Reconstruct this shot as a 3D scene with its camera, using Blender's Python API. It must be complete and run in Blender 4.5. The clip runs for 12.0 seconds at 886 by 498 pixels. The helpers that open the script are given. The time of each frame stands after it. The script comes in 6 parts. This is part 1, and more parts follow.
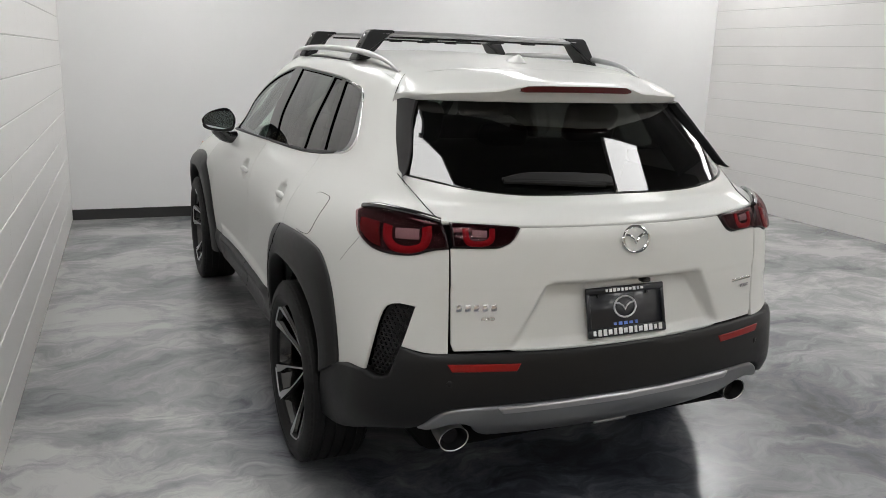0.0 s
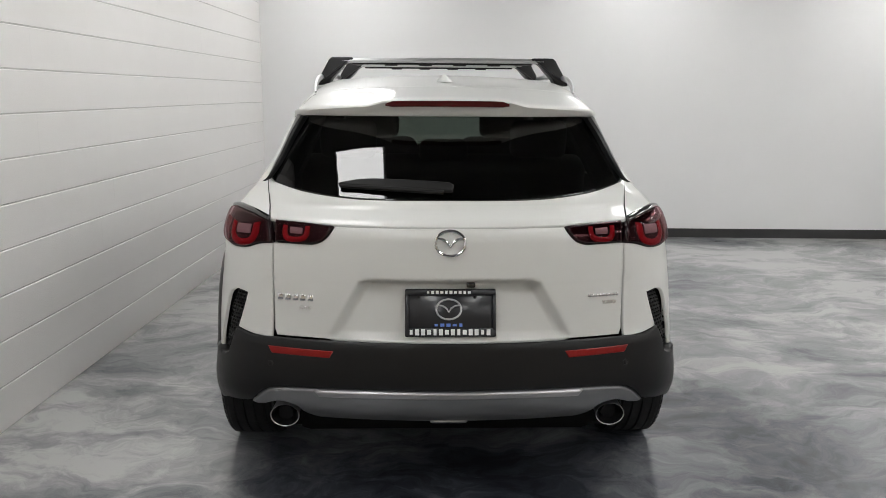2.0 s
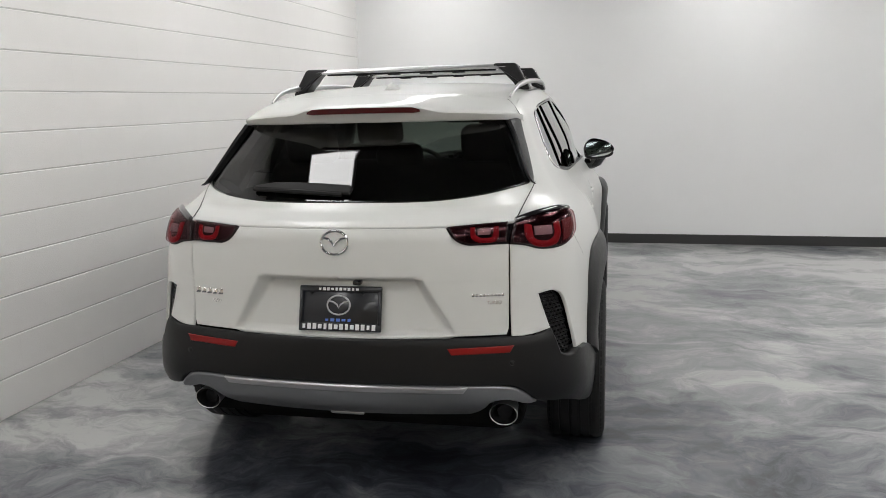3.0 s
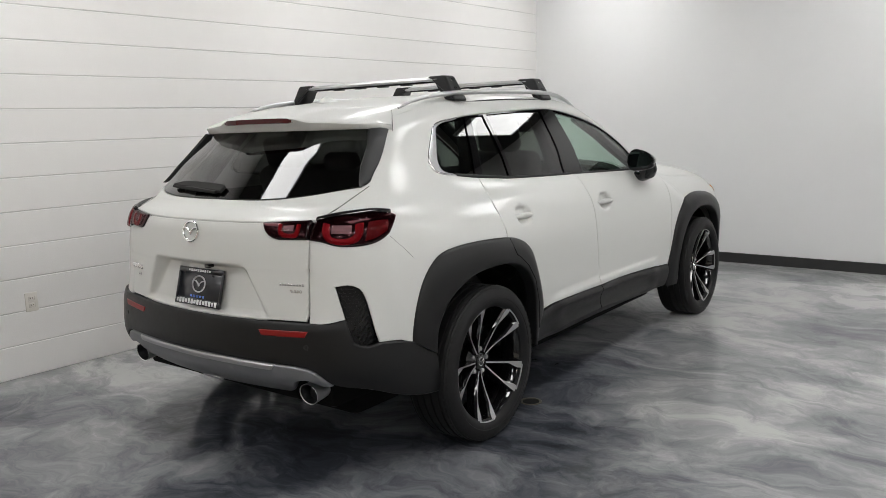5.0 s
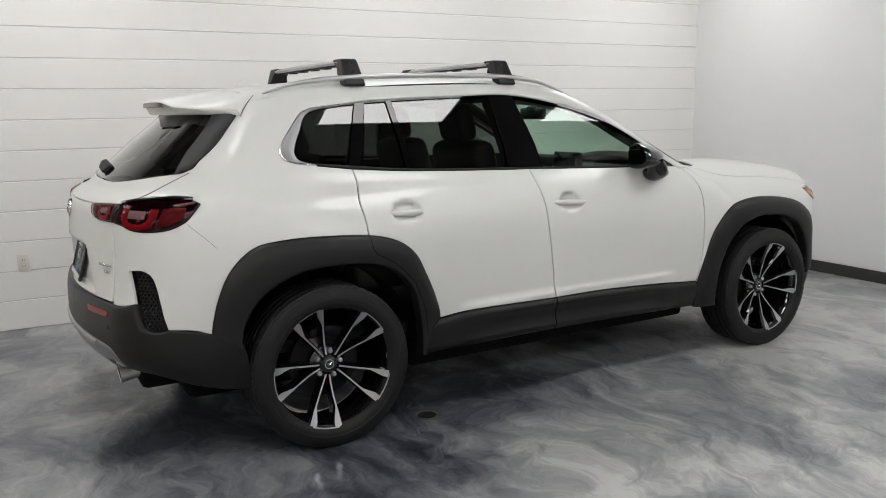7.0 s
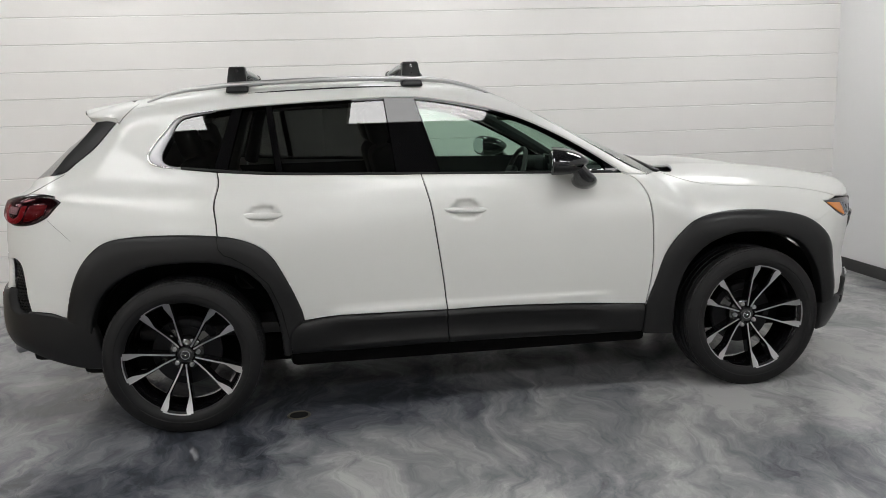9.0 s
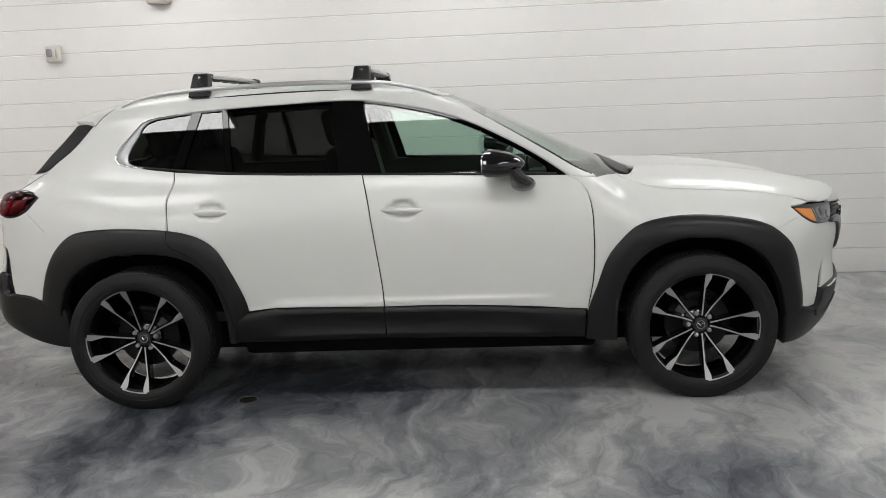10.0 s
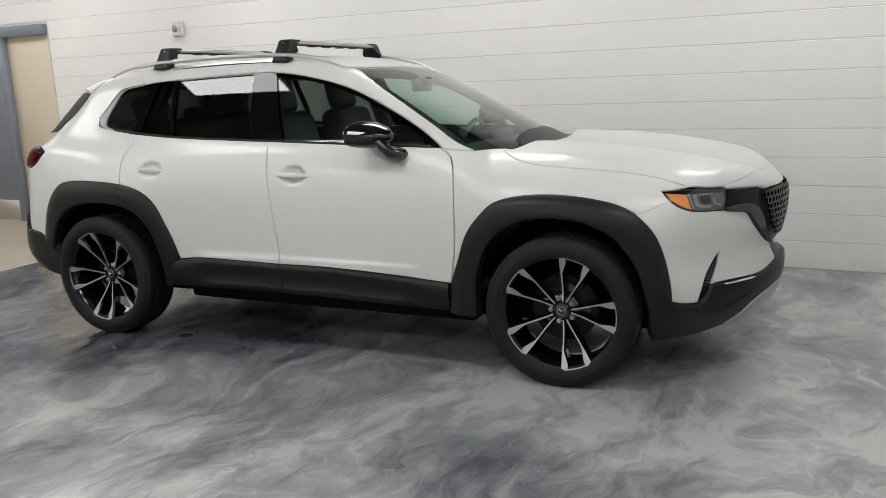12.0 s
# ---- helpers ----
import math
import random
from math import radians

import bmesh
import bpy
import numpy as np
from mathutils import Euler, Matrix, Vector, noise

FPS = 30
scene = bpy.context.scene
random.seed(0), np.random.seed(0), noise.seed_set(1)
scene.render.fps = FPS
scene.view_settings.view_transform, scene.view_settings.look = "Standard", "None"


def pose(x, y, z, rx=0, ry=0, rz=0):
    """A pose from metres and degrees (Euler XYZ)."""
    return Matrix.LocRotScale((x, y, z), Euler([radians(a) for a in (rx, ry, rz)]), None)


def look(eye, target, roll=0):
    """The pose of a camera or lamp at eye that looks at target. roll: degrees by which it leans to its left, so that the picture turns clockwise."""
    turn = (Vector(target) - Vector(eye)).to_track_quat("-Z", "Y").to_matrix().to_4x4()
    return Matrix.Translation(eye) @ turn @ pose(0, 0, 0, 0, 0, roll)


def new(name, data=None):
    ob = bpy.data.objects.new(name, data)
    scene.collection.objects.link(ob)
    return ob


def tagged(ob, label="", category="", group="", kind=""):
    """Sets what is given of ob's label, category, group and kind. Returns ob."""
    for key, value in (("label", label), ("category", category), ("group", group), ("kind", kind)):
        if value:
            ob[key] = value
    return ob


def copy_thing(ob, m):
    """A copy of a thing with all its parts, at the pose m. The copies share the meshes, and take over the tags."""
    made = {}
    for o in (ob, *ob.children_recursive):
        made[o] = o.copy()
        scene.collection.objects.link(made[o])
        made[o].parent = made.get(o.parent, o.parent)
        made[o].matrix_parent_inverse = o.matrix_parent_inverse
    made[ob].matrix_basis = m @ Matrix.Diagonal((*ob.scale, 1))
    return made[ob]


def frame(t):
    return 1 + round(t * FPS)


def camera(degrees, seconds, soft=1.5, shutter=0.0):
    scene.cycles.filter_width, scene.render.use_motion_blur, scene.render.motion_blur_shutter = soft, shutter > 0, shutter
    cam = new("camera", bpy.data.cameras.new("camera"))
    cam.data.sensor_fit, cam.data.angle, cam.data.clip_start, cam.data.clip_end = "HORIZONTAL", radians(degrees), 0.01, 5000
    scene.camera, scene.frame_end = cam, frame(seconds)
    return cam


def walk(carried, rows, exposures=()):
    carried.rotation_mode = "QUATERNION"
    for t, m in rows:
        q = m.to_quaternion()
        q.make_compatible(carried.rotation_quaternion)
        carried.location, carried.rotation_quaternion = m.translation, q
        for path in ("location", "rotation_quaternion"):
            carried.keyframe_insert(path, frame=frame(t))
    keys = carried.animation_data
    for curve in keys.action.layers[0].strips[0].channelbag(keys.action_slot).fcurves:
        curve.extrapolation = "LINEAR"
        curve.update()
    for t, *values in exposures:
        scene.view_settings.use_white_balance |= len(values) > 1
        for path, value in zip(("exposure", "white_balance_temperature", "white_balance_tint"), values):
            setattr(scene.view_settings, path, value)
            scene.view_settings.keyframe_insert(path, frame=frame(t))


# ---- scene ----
cam = camera(58.5, 12.0, soft=0.8)
PATH = [
    (0, (-1.594, -2.924, 1.578), (-0.796, -1.15, 1.111), 1.92),
    (0.5, (-1.3, -3.1, 1.547), (-0.624, -1.27, 1.108), 2.35),
    (1, (-0.97, -3.269, 1.54), (-0.495, -1.373, 1.116), 2.14),
    (1.5, (-0.555, -3.485, 1.558), (-0.278, -1.548, 1.143), 1.37),
    (2, (-0.095, -3.5, 1.527), (-0.042, -1.539, 1.14), 0.34),
    (2.5, (0.434, -3.576, 1.549), (0.254, -1.622, 1.163), -0.79),
    (3, (0.954, -3.524, 1.51), (0.544, -1.601, 1.147), -1.51),
    (4.8, (2.735, -3.074, 1.433), (1.603, -1.454, 1.126), -1.76),
    (5, (2.889, -2.918, 1.444), (1.692, -1.346, 1.135), -1.91),
    (5.5, (3.284, -2.554, 1.44), (1.934, -1.113, 1.123), -2.04),
    (6, (3.575, -2.122, 1.443), (2.098, -0.813, 1.117), -1.63),
    (6.5, (3.842, -1.696, 1.44), (2.235, -0.552, 1.11), -1.34),
    (7, (3.999, -1.227, 1.442), (2.293, -0.241, 1.097), -0.87),
    (9, (4.571, 0.685, 1.446), (2.622, 0.973, 1.101), -1.75),
    (9.5, (4.676, 1.215, 1.466), (2.708, 1.3, 1.116), -2.19),
    (10, (4.709, 1.723, 1.465), (2.742, 1.634, 1.112), -2.18),
    (10.5, (4.762, 2.248, 1.466), (2.814, 1.959, 1.112), -2.17),
    (11, (4.723, 2.759, 1.457), (2.812, 2.301, 1.083), -1.98),
    (11.5, (4.602, 3.283, 1.45), (2.747, 2.644, 1.061), -2.12),
    (12, (4.368, 3.747, 1.432), (2.575, 2.963, 1.018), -2.08),
]
walk(cam, [(t, look(eye, target, roll)) for t, eye, target, roll in PATH])

# ---------------------------------------------------------------- light
world = bpy.data.worlds.new("world")
scene.world = world
world.use_nodes = True
world.node_tree.nodes["Background"].inputs[0].default_value = (0.9, 0.95, 1.0, 1)
world.node_tree.nodes["Background"].inputs[1].default_value = 0.02
CEILING = 3.30
PANEL_POWER = 10.6
scene.view_settings.exposure = 0.0


# ---------------------------------------------------------------- materials
def material(name, color=(0.5, 0.5, 0.5), rough=0.5, metal=0.0, coat=0.0, coat_rough=0.03, spec=0.5):
    m = bpy.data.materials.new(name)
    m.use_nodes = True
    b = m.node_tree.nodes["Principled BSDF"]
    b.inputs["Base Color"].default_value = (*color, 1)
    b.inputs["Roughness"].default_value = rough
    b.inputs["Metallic"].default_value = metal
    b.inputs["Coat Weight"].default_value = coat
    b.inputs["Coat Roughness"].default_value = coat_rough
    b.inputs["Specular IOR Level"].default_value = spec
    return m


def nodes_of(m):
    return m.node_tree.nodes, m.node_tree.links, m.node_tree.nodes["Principled BSDF"]


def noise_node(m, scale, detail=4.0, rough=0.55, distort=0.0, stretch=(1, 1, 1)):
    n, l, b = nodes_of(m)
    co = n.new("ShaderNodeTexCoord")
    mp = n.new("ShaderNodeMapping")
    mp.inputs["Scale"].default_value = stretch
    t = n.new("ShaderNodeTexNoise")
    t.inputs["Scale"].default_value = scale
    t.inputs["Detail"].default_value = detail
    t.inputs["Roughness"].default_value = rough
    t.inputs["Distortion"].default_value = distort
    l.new(co.outputs["Object"], mp.inputs["Vector"])
    l.new(mp.outputs[0], t.inputs["Vector"])
    return t


def ramp_node(m, source, stops):
    n, l, b = nodes_of(m)
    r = n.new("ShaderNodeValToRGB")
    r.color_ramp.elements[0].position, r.color_ramp.elements[0].color = stops[0][0], (*stops[0][1], 1)
    r.color_ramp.elements[1].position, r.color_ramp.elements[1].color = stops[-1][0], (*stops[-1][1], 1)
    for p, c in stops[1:-1]:
        r.color_ramp.elements.new(p).color = (*c, 1)
    l.new(source, r.inputs[0])
    return r


def grain(m, scale, bump=0.1, dist=0.002, vary=0.0, detail=5.0):
    """Fine relief, and some variation of the roughness."""
    n, l, b = nodes_of(m)
    t = noise_node(m, scale, detail)
    bp = n.new("ShaderNodeBump")
    bp.inputs["Strength"].default_value = bump
    bp.inputs["Distance"].default_value = dist
    l.new(t.outputs["Fac"], bp.inputs["Height"])
    l.new(bp.outputs[0], b.inputs["Normal"])
    if vary:
        t2 = noise_node(m, scale * 0.07, 4)
        mr = n.new("ShaderNodeMapRange")
        base = b.inputs["Roughness"].default_value
        mr.inputs["To Min"].default_value = max(0.0, base - vary)
        mr.inputs["To Max"].default_value = base + vary
        l.new(t2.outputs["Fac"], mr.inputs["Value"])
        l.new(mr.outputs[0], b.inputs["Roughness"])
    return m


def emitter(name, color, strength):
    m = bpy.data.materials.new(name)
    m.use_nodes = True
    b = m.node_tree.nodes["Principled BSDF"]
    b.inputs["Base Color"].default_value = (0.8, 0.8, 0.8, 1)
    b.inputs["Emission Color"].default_value = (*color, 1)
    b.inputs["Emission Strength"].default_value = strength
    return m


def glass_material(name, tint, gloss=(1, 1, 1), rough=0.0, ior=0.055):
    m = bpy.data.materials.new(name)
    m.use_nodes = True
    n, l = m.node_tree.nodes, m.node_tree.links
    n.clear()
    out = n.new("ShaderNodeOutputMaterial")
    mix = n.new("ShaderNodeMixShader")
    tr = n.new("ShaderNodeBsdfTransparent")
    gl = n.new("ShaderNodeBsdfGlossy")
    lw = n.new("ShaderNodeLayerWeight")
    lw.inputs[0].default_value = 0.5
    pw = n.new("ShaderNodeMath")
    pw.operation = "POWER"
    pw.inputs[1].default_value = 5.0
    fr = n.new("ShaderNodeMath")
    fr.operation = "MULTIPLY_ADD"
    fr.inputs[1].default_value, fr.inputs[2].default_value = 0.94, ior
    l.new(lw.outputs["Facing"], pw.inputs[0])
    l.new(pw.outputs[0], fr.inputs[0])
    tr.inputs[0].default_value = (*tint, 1)
    gl.inputs[0].default_value = (*gloss, 1)
    gl.inputs["Roughness"].default_value = rough
    l.new(fr.outputs[0], mix.inputs[0])
    l.new(tr.outputs[0], mix.inputs[1])
    l.new(gl.outputs[0], mix.inputs[2])
    l.new(mix.outputs[0], out.inputs[0])
    return m


PAINT = material("pearl_white_paint", (0.62, 0.625, 0.605), 0.40, 0.0, 0.40, 0.03)
grain(PAINT, 900, 0.02, 0.0005, 0.04, 2)
CLAD = material("grey_black_plastic", (0.0078, 0.0079, 0.0084), 0.38, spec=0.29)
grain(CLAD, 500, 0.25, 0.0006, 0.07)
GLOSS = material("gloss_black", (0.006, 0.006, 0.007), 0.06, 0, 0.6)
DARK = material("underbody_black", (0.004, 0.004, 0.004), 0.85, spec=0.1)
grain(DARK, 60, 0.08, 0.002)
SATIN = material("satin_chrome", (0.30, 0.30, 0.305), 0.38, 1.0)
grain(SATIN, 60, 0.02, 0.0005, 0.05)
CHROME = material("chrome", (0.80, 0.80, 0.81), 0.12, 1.0)
grain(CHROME, 30, 0.01, 0.0005, 0.03)
SILVER = material("silver_plastic", (0.23, 0.235, 0.245), 0.33, 0.65)
grain(SILVER, 700, 0.04, 0.0004, 0.05)
RAIL = material("brushed_rail", (0.55, 0.55, 0.55), 0.38, 0.95)
grain(RAIL, 300, 0.03, 0.0004, 0.05)
TYRE = material("tyre_rubber", (0.0095, 0.0095, 0.010), 0.58, spec=0.26)
grain(TYRE, 220, 0.35, 0.0012, 0.1)
RIM = material("gloss_black_alloy", (0.004, 0.004, 0.0045), 0.10, 0.0, 0.8)
MACHINED = material("machined_alloy", (0.48, 0.48, 0.49), 0.34, 0.95)
grain(MACHINED, 600, 0.05, 0.0003, 0.06)
STEEL = material("brake_steel", (0.022, 0.022, 0.024), 0.5, 0.9)
grain(STEEL, 90, 0.1, 0.001, 0.12)
RED = material("red_lens", (0.23, 0.004, 0.010), 0.4, 0, 0.0, 0.08, 0.15)
REDBRIGHT = material("red_reflector", (0.20, 0.004, 0.004), 0.3, 0, 0.1, 0.05, 0.3)
DEEPRED = material("deep_red_lens", (0.10, 0.003, 0.005), 0.3, 0, 0.05, 0.05, 0.2)
SMOKEDRED = material("smoked_red_lens", (0.05, 0.002, 0.003), 0.2, 0, 0.12, 0.05, 0.3)
SMOKE = material("smoked_lens", (0.008, 0.002, 0.003), 0.10, 0, 0.05, 0.05, 0.3)
LENSCLEAR = material("clear_lens", (0.27, 0.26, 0.27), 0.25, 0.0, 0.1)
AMBER = material("amber_lens", (0.62, 0.20, 0.03), 0.15, 0, 1.0)
LAMPGREY = material("grey_lamp_plastic", (0.22, 0.225, 0.235), 0.25, 0.3, 0.3)
HEADLAMP = material("headlamp_lens", (0.10, 0.105, 0.115), 0.08, 0.3, 0.6)
MESHBLACK = material("black_mesh", (0.006, 0.006, 0.007), 0.22, 0.0, 0.3)
TRIMBLACK = material("satin_black_trim", (0.003, 0.003, 0.0033), 0.03, spec=0.34)
WING = material("satin_black_grille", (0.0035, 0.0035, 0.004), 0.32, spec=0.22)
WINGGREY = material("dark_grey_gloss_moulding", (0.028, 0.028, 0.030), 0.22, 0.3, 0.3)
CABIN = material("black_cabin_trim", (0.012, 0.012, 0.013), 0.75)
grain(CABIN, 300, 0.3, 0.001)
LEATHER = material("black_leather", (0.018, 0.017, 0.017), 0.5)
grain(LEATHER, 250, 0.3, 0.0012, 0.08)
LINER = material("grey_headliner", (0.075, 0.075, 0.073), 0.9)
grain(LINER, 400, 0.2, 0.001)
PLATE = material("black_plate", (0.007, 0.008, 0.012), 0.3, 0, 0.2)
WHITE = material("white_print", (0.75, 0.75, 0.75), 0.4)
BLUE = material("blue_print", (0.12, 0.22, 0.62), 0.4)
GREYPRINT = material("silver_print", (0.50, 0.50, 0.52), 0.4)
TINT = glass_material("privacy_glass", (0.17, 0.18, 0.17))
SIDEGLASS = glass_material("green_glass", (0.66, 0.80, 0.72))
SCREEN = glass_material("windscreen_glass", (0.62, 0.76, 0.68))
LAMPCOVER = glass_material("lamp_cover", (0.70, 0.45, 0.47), (0.4, 0.4, 0.4), ior=0.010)
REARTINT = glass_material("rear_glass", (0.13, 0.14, 0.13))
MIRRORGLASS = material("mirror_glass", (0.55, 0.6, 0.6), 0.02, 1.0)
grain(MIRRORGLASS, 3, 0.01, 0.0003)


def floor_material():
    """Poured metallic epoxy: cloudy dark and pale swirls with feathered streaks, under a clear mirror-smooth coat."""
    m = material("marbled_epoxy", (0.1, 0.1, 0.1), 0.55, 0.0, 1.0, 0.17, 0.2)
    n, l, b = nodes_of(m)
    b.inputs["Coat IOR"].default_value = 1.5
    co = n.new("ShaderNodeTexCoord")

    def pattern(vector, scale, detail, rough, kind="FBM", distort=0.0):
        t = n.new("ShaderNodeTexNoise")
        t.noise_type = kind
        t.inputs["Scale"].default_value = scale
        t.inputs["Detail"].default_value = detail
        t.inputs["Roughness"].default_value = rough
        t.inputs["Distortion"].default_value = distort
        l.new(vector, t.inputs["Vector"])
        return t

    def pushed(vector, by, amount):
        v = n.new("ShaderNodeVectorMath")
        v.operation = "MULTIPLY_ADD"
        v.inputs[1].default_value = (amount, amount, 0.0)
        l.new(by.outputs["Color"], v.inputs[0])
        l.new(vector, v.inputs[2])
        return v.outputs[0]

    def sums(a, k, c):
        t = n.new("ShaderNodeMath")
        t.operation = "MULTIPLY_ADD"
        t.inputs[1].default_value = k
        l.new(a, t.inputs[0])
        if isinstance(c, float):
            t.inputs[2].default_value = c
        else:
            l.new(c, t.inputs[2])
        return t.outputs[0]

    # the pour wanders at two scales
    flow = pushed(co.outputs["Object"], pattern(co.outputs["Object"], 0.8, 4, 0.55), 1.1)
    curl = pushed(flow, pattern(flow, 3.4, 6, 0.60), 0.22)
    big = pattern(curl, 0.95, 7, 0.58)
    brush = n.new("ShaderNodeMapping")
    brush.inputs["Rotation"].default_value = (0, 0, 0.6)
    brush.inputs["Scale"].default_value = (0.8, 1.9, 1)
    l.new(curl, brush.inputs["Vector"])
    streak = pattern(brush.outputs[0], 2.1, 11, 0.68, distort=0.5)
    vein = pattern(curl, 1.6, 6, 0.55, "RIDGED_MULTIFRACTAL")
    # paler towards front and sides, border wandering: mirrored wall light put into the colour
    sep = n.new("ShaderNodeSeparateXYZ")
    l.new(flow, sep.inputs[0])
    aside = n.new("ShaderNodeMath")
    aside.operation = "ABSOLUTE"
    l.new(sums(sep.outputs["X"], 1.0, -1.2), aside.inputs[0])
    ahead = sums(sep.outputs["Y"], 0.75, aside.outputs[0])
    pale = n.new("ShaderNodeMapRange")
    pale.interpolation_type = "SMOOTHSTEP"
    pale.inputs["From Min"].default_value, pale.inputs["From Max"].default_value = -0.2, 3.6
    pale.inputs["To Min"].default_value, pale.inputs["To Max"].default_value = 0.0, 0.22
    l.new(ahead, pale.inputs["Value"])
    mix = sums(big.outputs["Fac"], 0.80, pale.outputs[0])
    mix = sums(streak.outputs["Fac"], 0.58, mix)
    mix = sums(vein.outputs["Fac"], 0.035, mix)
    feather = pattern(brush.outputs[0], 7.0, 8, 0.70, distort=0.9)
    mix = sums(feather.outputs["Fac"], 0.20, sums(mix, 1.0, -0.10))
    r = ramp_node(m, mix, [(0.60, (0.011, 0.013, 0.019)), (0.665, (0.034, 0.039, 0.050)), (0.73, (0.085, 0.091, 0.105)),
                           (0.80, (0.160, 0.166, 0.178)), (0.89, (0.26, 0.263, 0.268)), (0.99, (0.43, 0.428, 0.424))])
    l.new(r.outputs[0], b.inputs["Base Color"])
    wob = pattern(co.outputs["Object"], 5, 3, 0.5)
    bp = n.new("ShaderNodeBump")
    bp.inputs["Strength"].default_value = 0.05
    bp.inputs["Distance"].default_value = 0.003
    l.new(wob.outputs["Fac"], bp.inputs["Height"])
    l.new(bp.outputs[0], b.inputs["Normal"])
    l.new(bp.outputs[0], b.inputs["Coat Normal"])
    return m


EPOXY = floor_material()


def painted(name, color, scale=25, bump=0.12, rough=0.5, dirt=0.06):
    m = material(name, color, rough)
    n, l, b = nodes_of(m)
    grain(m, scale * 6, bump, 0.002, 0.06)
    t = noise_node(m, 1.3, 6)
    lo = tuple(c * (1 - dirt) for c in color)
    r = ramp_node(m, t.outputs["Fac"], [(0.3, lo), (0.7, color)])
    l.new(r.outputs[0], b.inputs["Base Color"])
    return m


BLOCK = painted("white_painted_block", (0.815, 0.802, 0.785), 25, 0.25, 0.42, 0.05)
JOINT = painted("painted_mortar", (0.60, 0.59, 0.575), 20, 0.3, 0.6, 0.08)
DRYWALL = painted("pale_grey_drywall", (0.77, 0.772, 0.772), 30, 0.06, 0.55, 0.03)
BASE = painted("charcoal_baseboard", (0.030, 0.030, 0.030), 20, 0.05, 0.4, 0.15)
CEIL = painted("dark_grey_ceiling", (0.10, 0.10, 0.103), 10, 0.2, 0.9, 0.15)
TAN = painted("tan_concrete", (0.42, 0.37, 0.30), 20, 0.2, 0.45, 0.2)
CREAM = painted("cream_wall", (0.62, 0.54, 0.42), 20, 0.1, 0.6, 0.05)
DOORGREY = painted("grey_blue_steel_paint", (0.20, 0.22, 0.26), 10, 0.04, 0.4, 0.06)
KICK = material("brushed_steel_plate", (0.55, 0.54, 0.52), 0.35, 1.0)
grain(KICK, 200, 0.05, 0.0006, 0.1)
IVORY = painted("ivory_plastic", (0.66, 0.63, 0.58), 30, 0.02, 0.4, 0.03)
EXTRED = material("red_enamel", (0.50, 0.018, 0.015), 0.25, 0, 0.5)
grain(EXTRED, 40, 0.02, 0.001, 0.06)
EXTGREY = material("extinguisher_label", (0.42, 0.40, 0.38), 0.4)
RUBBER = material("black_rubber", (0.008, 0.008, 0.008), 0.55, spec=0.2)
GLOW = emitter("led_panel_glow", (1.0, 0.994, 0.985), PANEL_POWER)
DRAINMETAL = material("tarnished_drain", (0.10, 0.09, 0.065), 0.45, 0.8)


# ---------------------------------------------------------------- mesh tools
def mesh_object(name, verts, faces, mats, parent=None, label="", slots=None, smooth=False):
    me = bpy.data.meshes.new(name)
    me.from_pydata([tuple(map(float, v)) for v in verts], [], faces)
    for m in (mats if isinstance(mats, (list, tuple)) else [mats]):
        me.materials.append(m)
    if slots is not None:
        me.polygons.foreach_set("material_index", slots)
    if smooth:
        me.polygons.foreach_set("use_smooth", [True] * len(me.polygons))
    me.update()
    ob = new(name, me)
    ob.parent = parent
    if label:
        ob["label"] = label
    return ob


def part(name, bm, mat, parent=None, label="", smooth=True, angle=35):
    me = bpy.data.meshes.new(name)
    bm.normal_update()
    for e in bm.edges:
        if len(e.link_faces) == 2 and e.calc_face_angle(0) > radians(angle):
            e.smooth = False
    bm.to_mesh(me)
    bm.free()
    for m in (mat if isinstance(mat, (list, tuple)) else [mat]):
        me.materials.append(m)
    me.polygons.foreach_set("use_smooth", [smooth] * len(me.polygons))
    ob = new(name, me)
    ob.parent = parent
    if label:
        ob["label"] = label
    return ob


def box_bm(size, center=(0, 0, 0), bevel=0.0, segments=2, bm=None, turn=None):
    bm2 = bmesh.new()
    bmesh.ops.create_cube(bm2, size=1.0)
    bmesh.ops.scale(bm2, vec=size, verts=bm2.verts)
    if bevel:
        bmesh.ops.bevel(bm2, geom=bm2.edges[:], offset=bevel, segments=segments, affect="EDGES", profile=0.5)
    if turn is not None:
        bmesh.ops.transform(bm2, matrix=turn, verts=bm2.verts)
    bmesh.ops.translate(bm2, vec=center, verts=bm2.verts)
    if bm is None:
        return bm2
    me = bpy.data.meshes.new("tmp")
    bm2.to_mesh(me)
    bm2.free()
    bm.from_mesh(me)
    bpy.data.meshes.remove(me)
    return bm


def lathe_bm(profile, segments=48, axis="x", closed=False):
    """Turns (along, radius) pairs round the x or z axis."""
    bm = bmesh.new()
    rings = []
    for a, r in profile:
        ring = []
        for k in range(segments):
            t = 2 * math.pi * k / segments
            p = (a, r * math.cos(t), r * math.sin(t)) if axis == "x" else (r * math.cos(t), r * math.sin(t), a)
            ring.append(bm.verts.new(p))
        rings.append(ring)
    pairs = list(zip(rings, rings[1:])) + ([(rings[-1], rings[0])] if closed else [])
    for r0, r1 in pairs:
        for k in range(segments):
            bm.faces.new((r0[k], r0[(k + 1) % segments], r1[(k + 1) % segments], r1[k]))
    bmesh.ops.recalc_face_normals(bm, faces=bm.faces)
    return bm


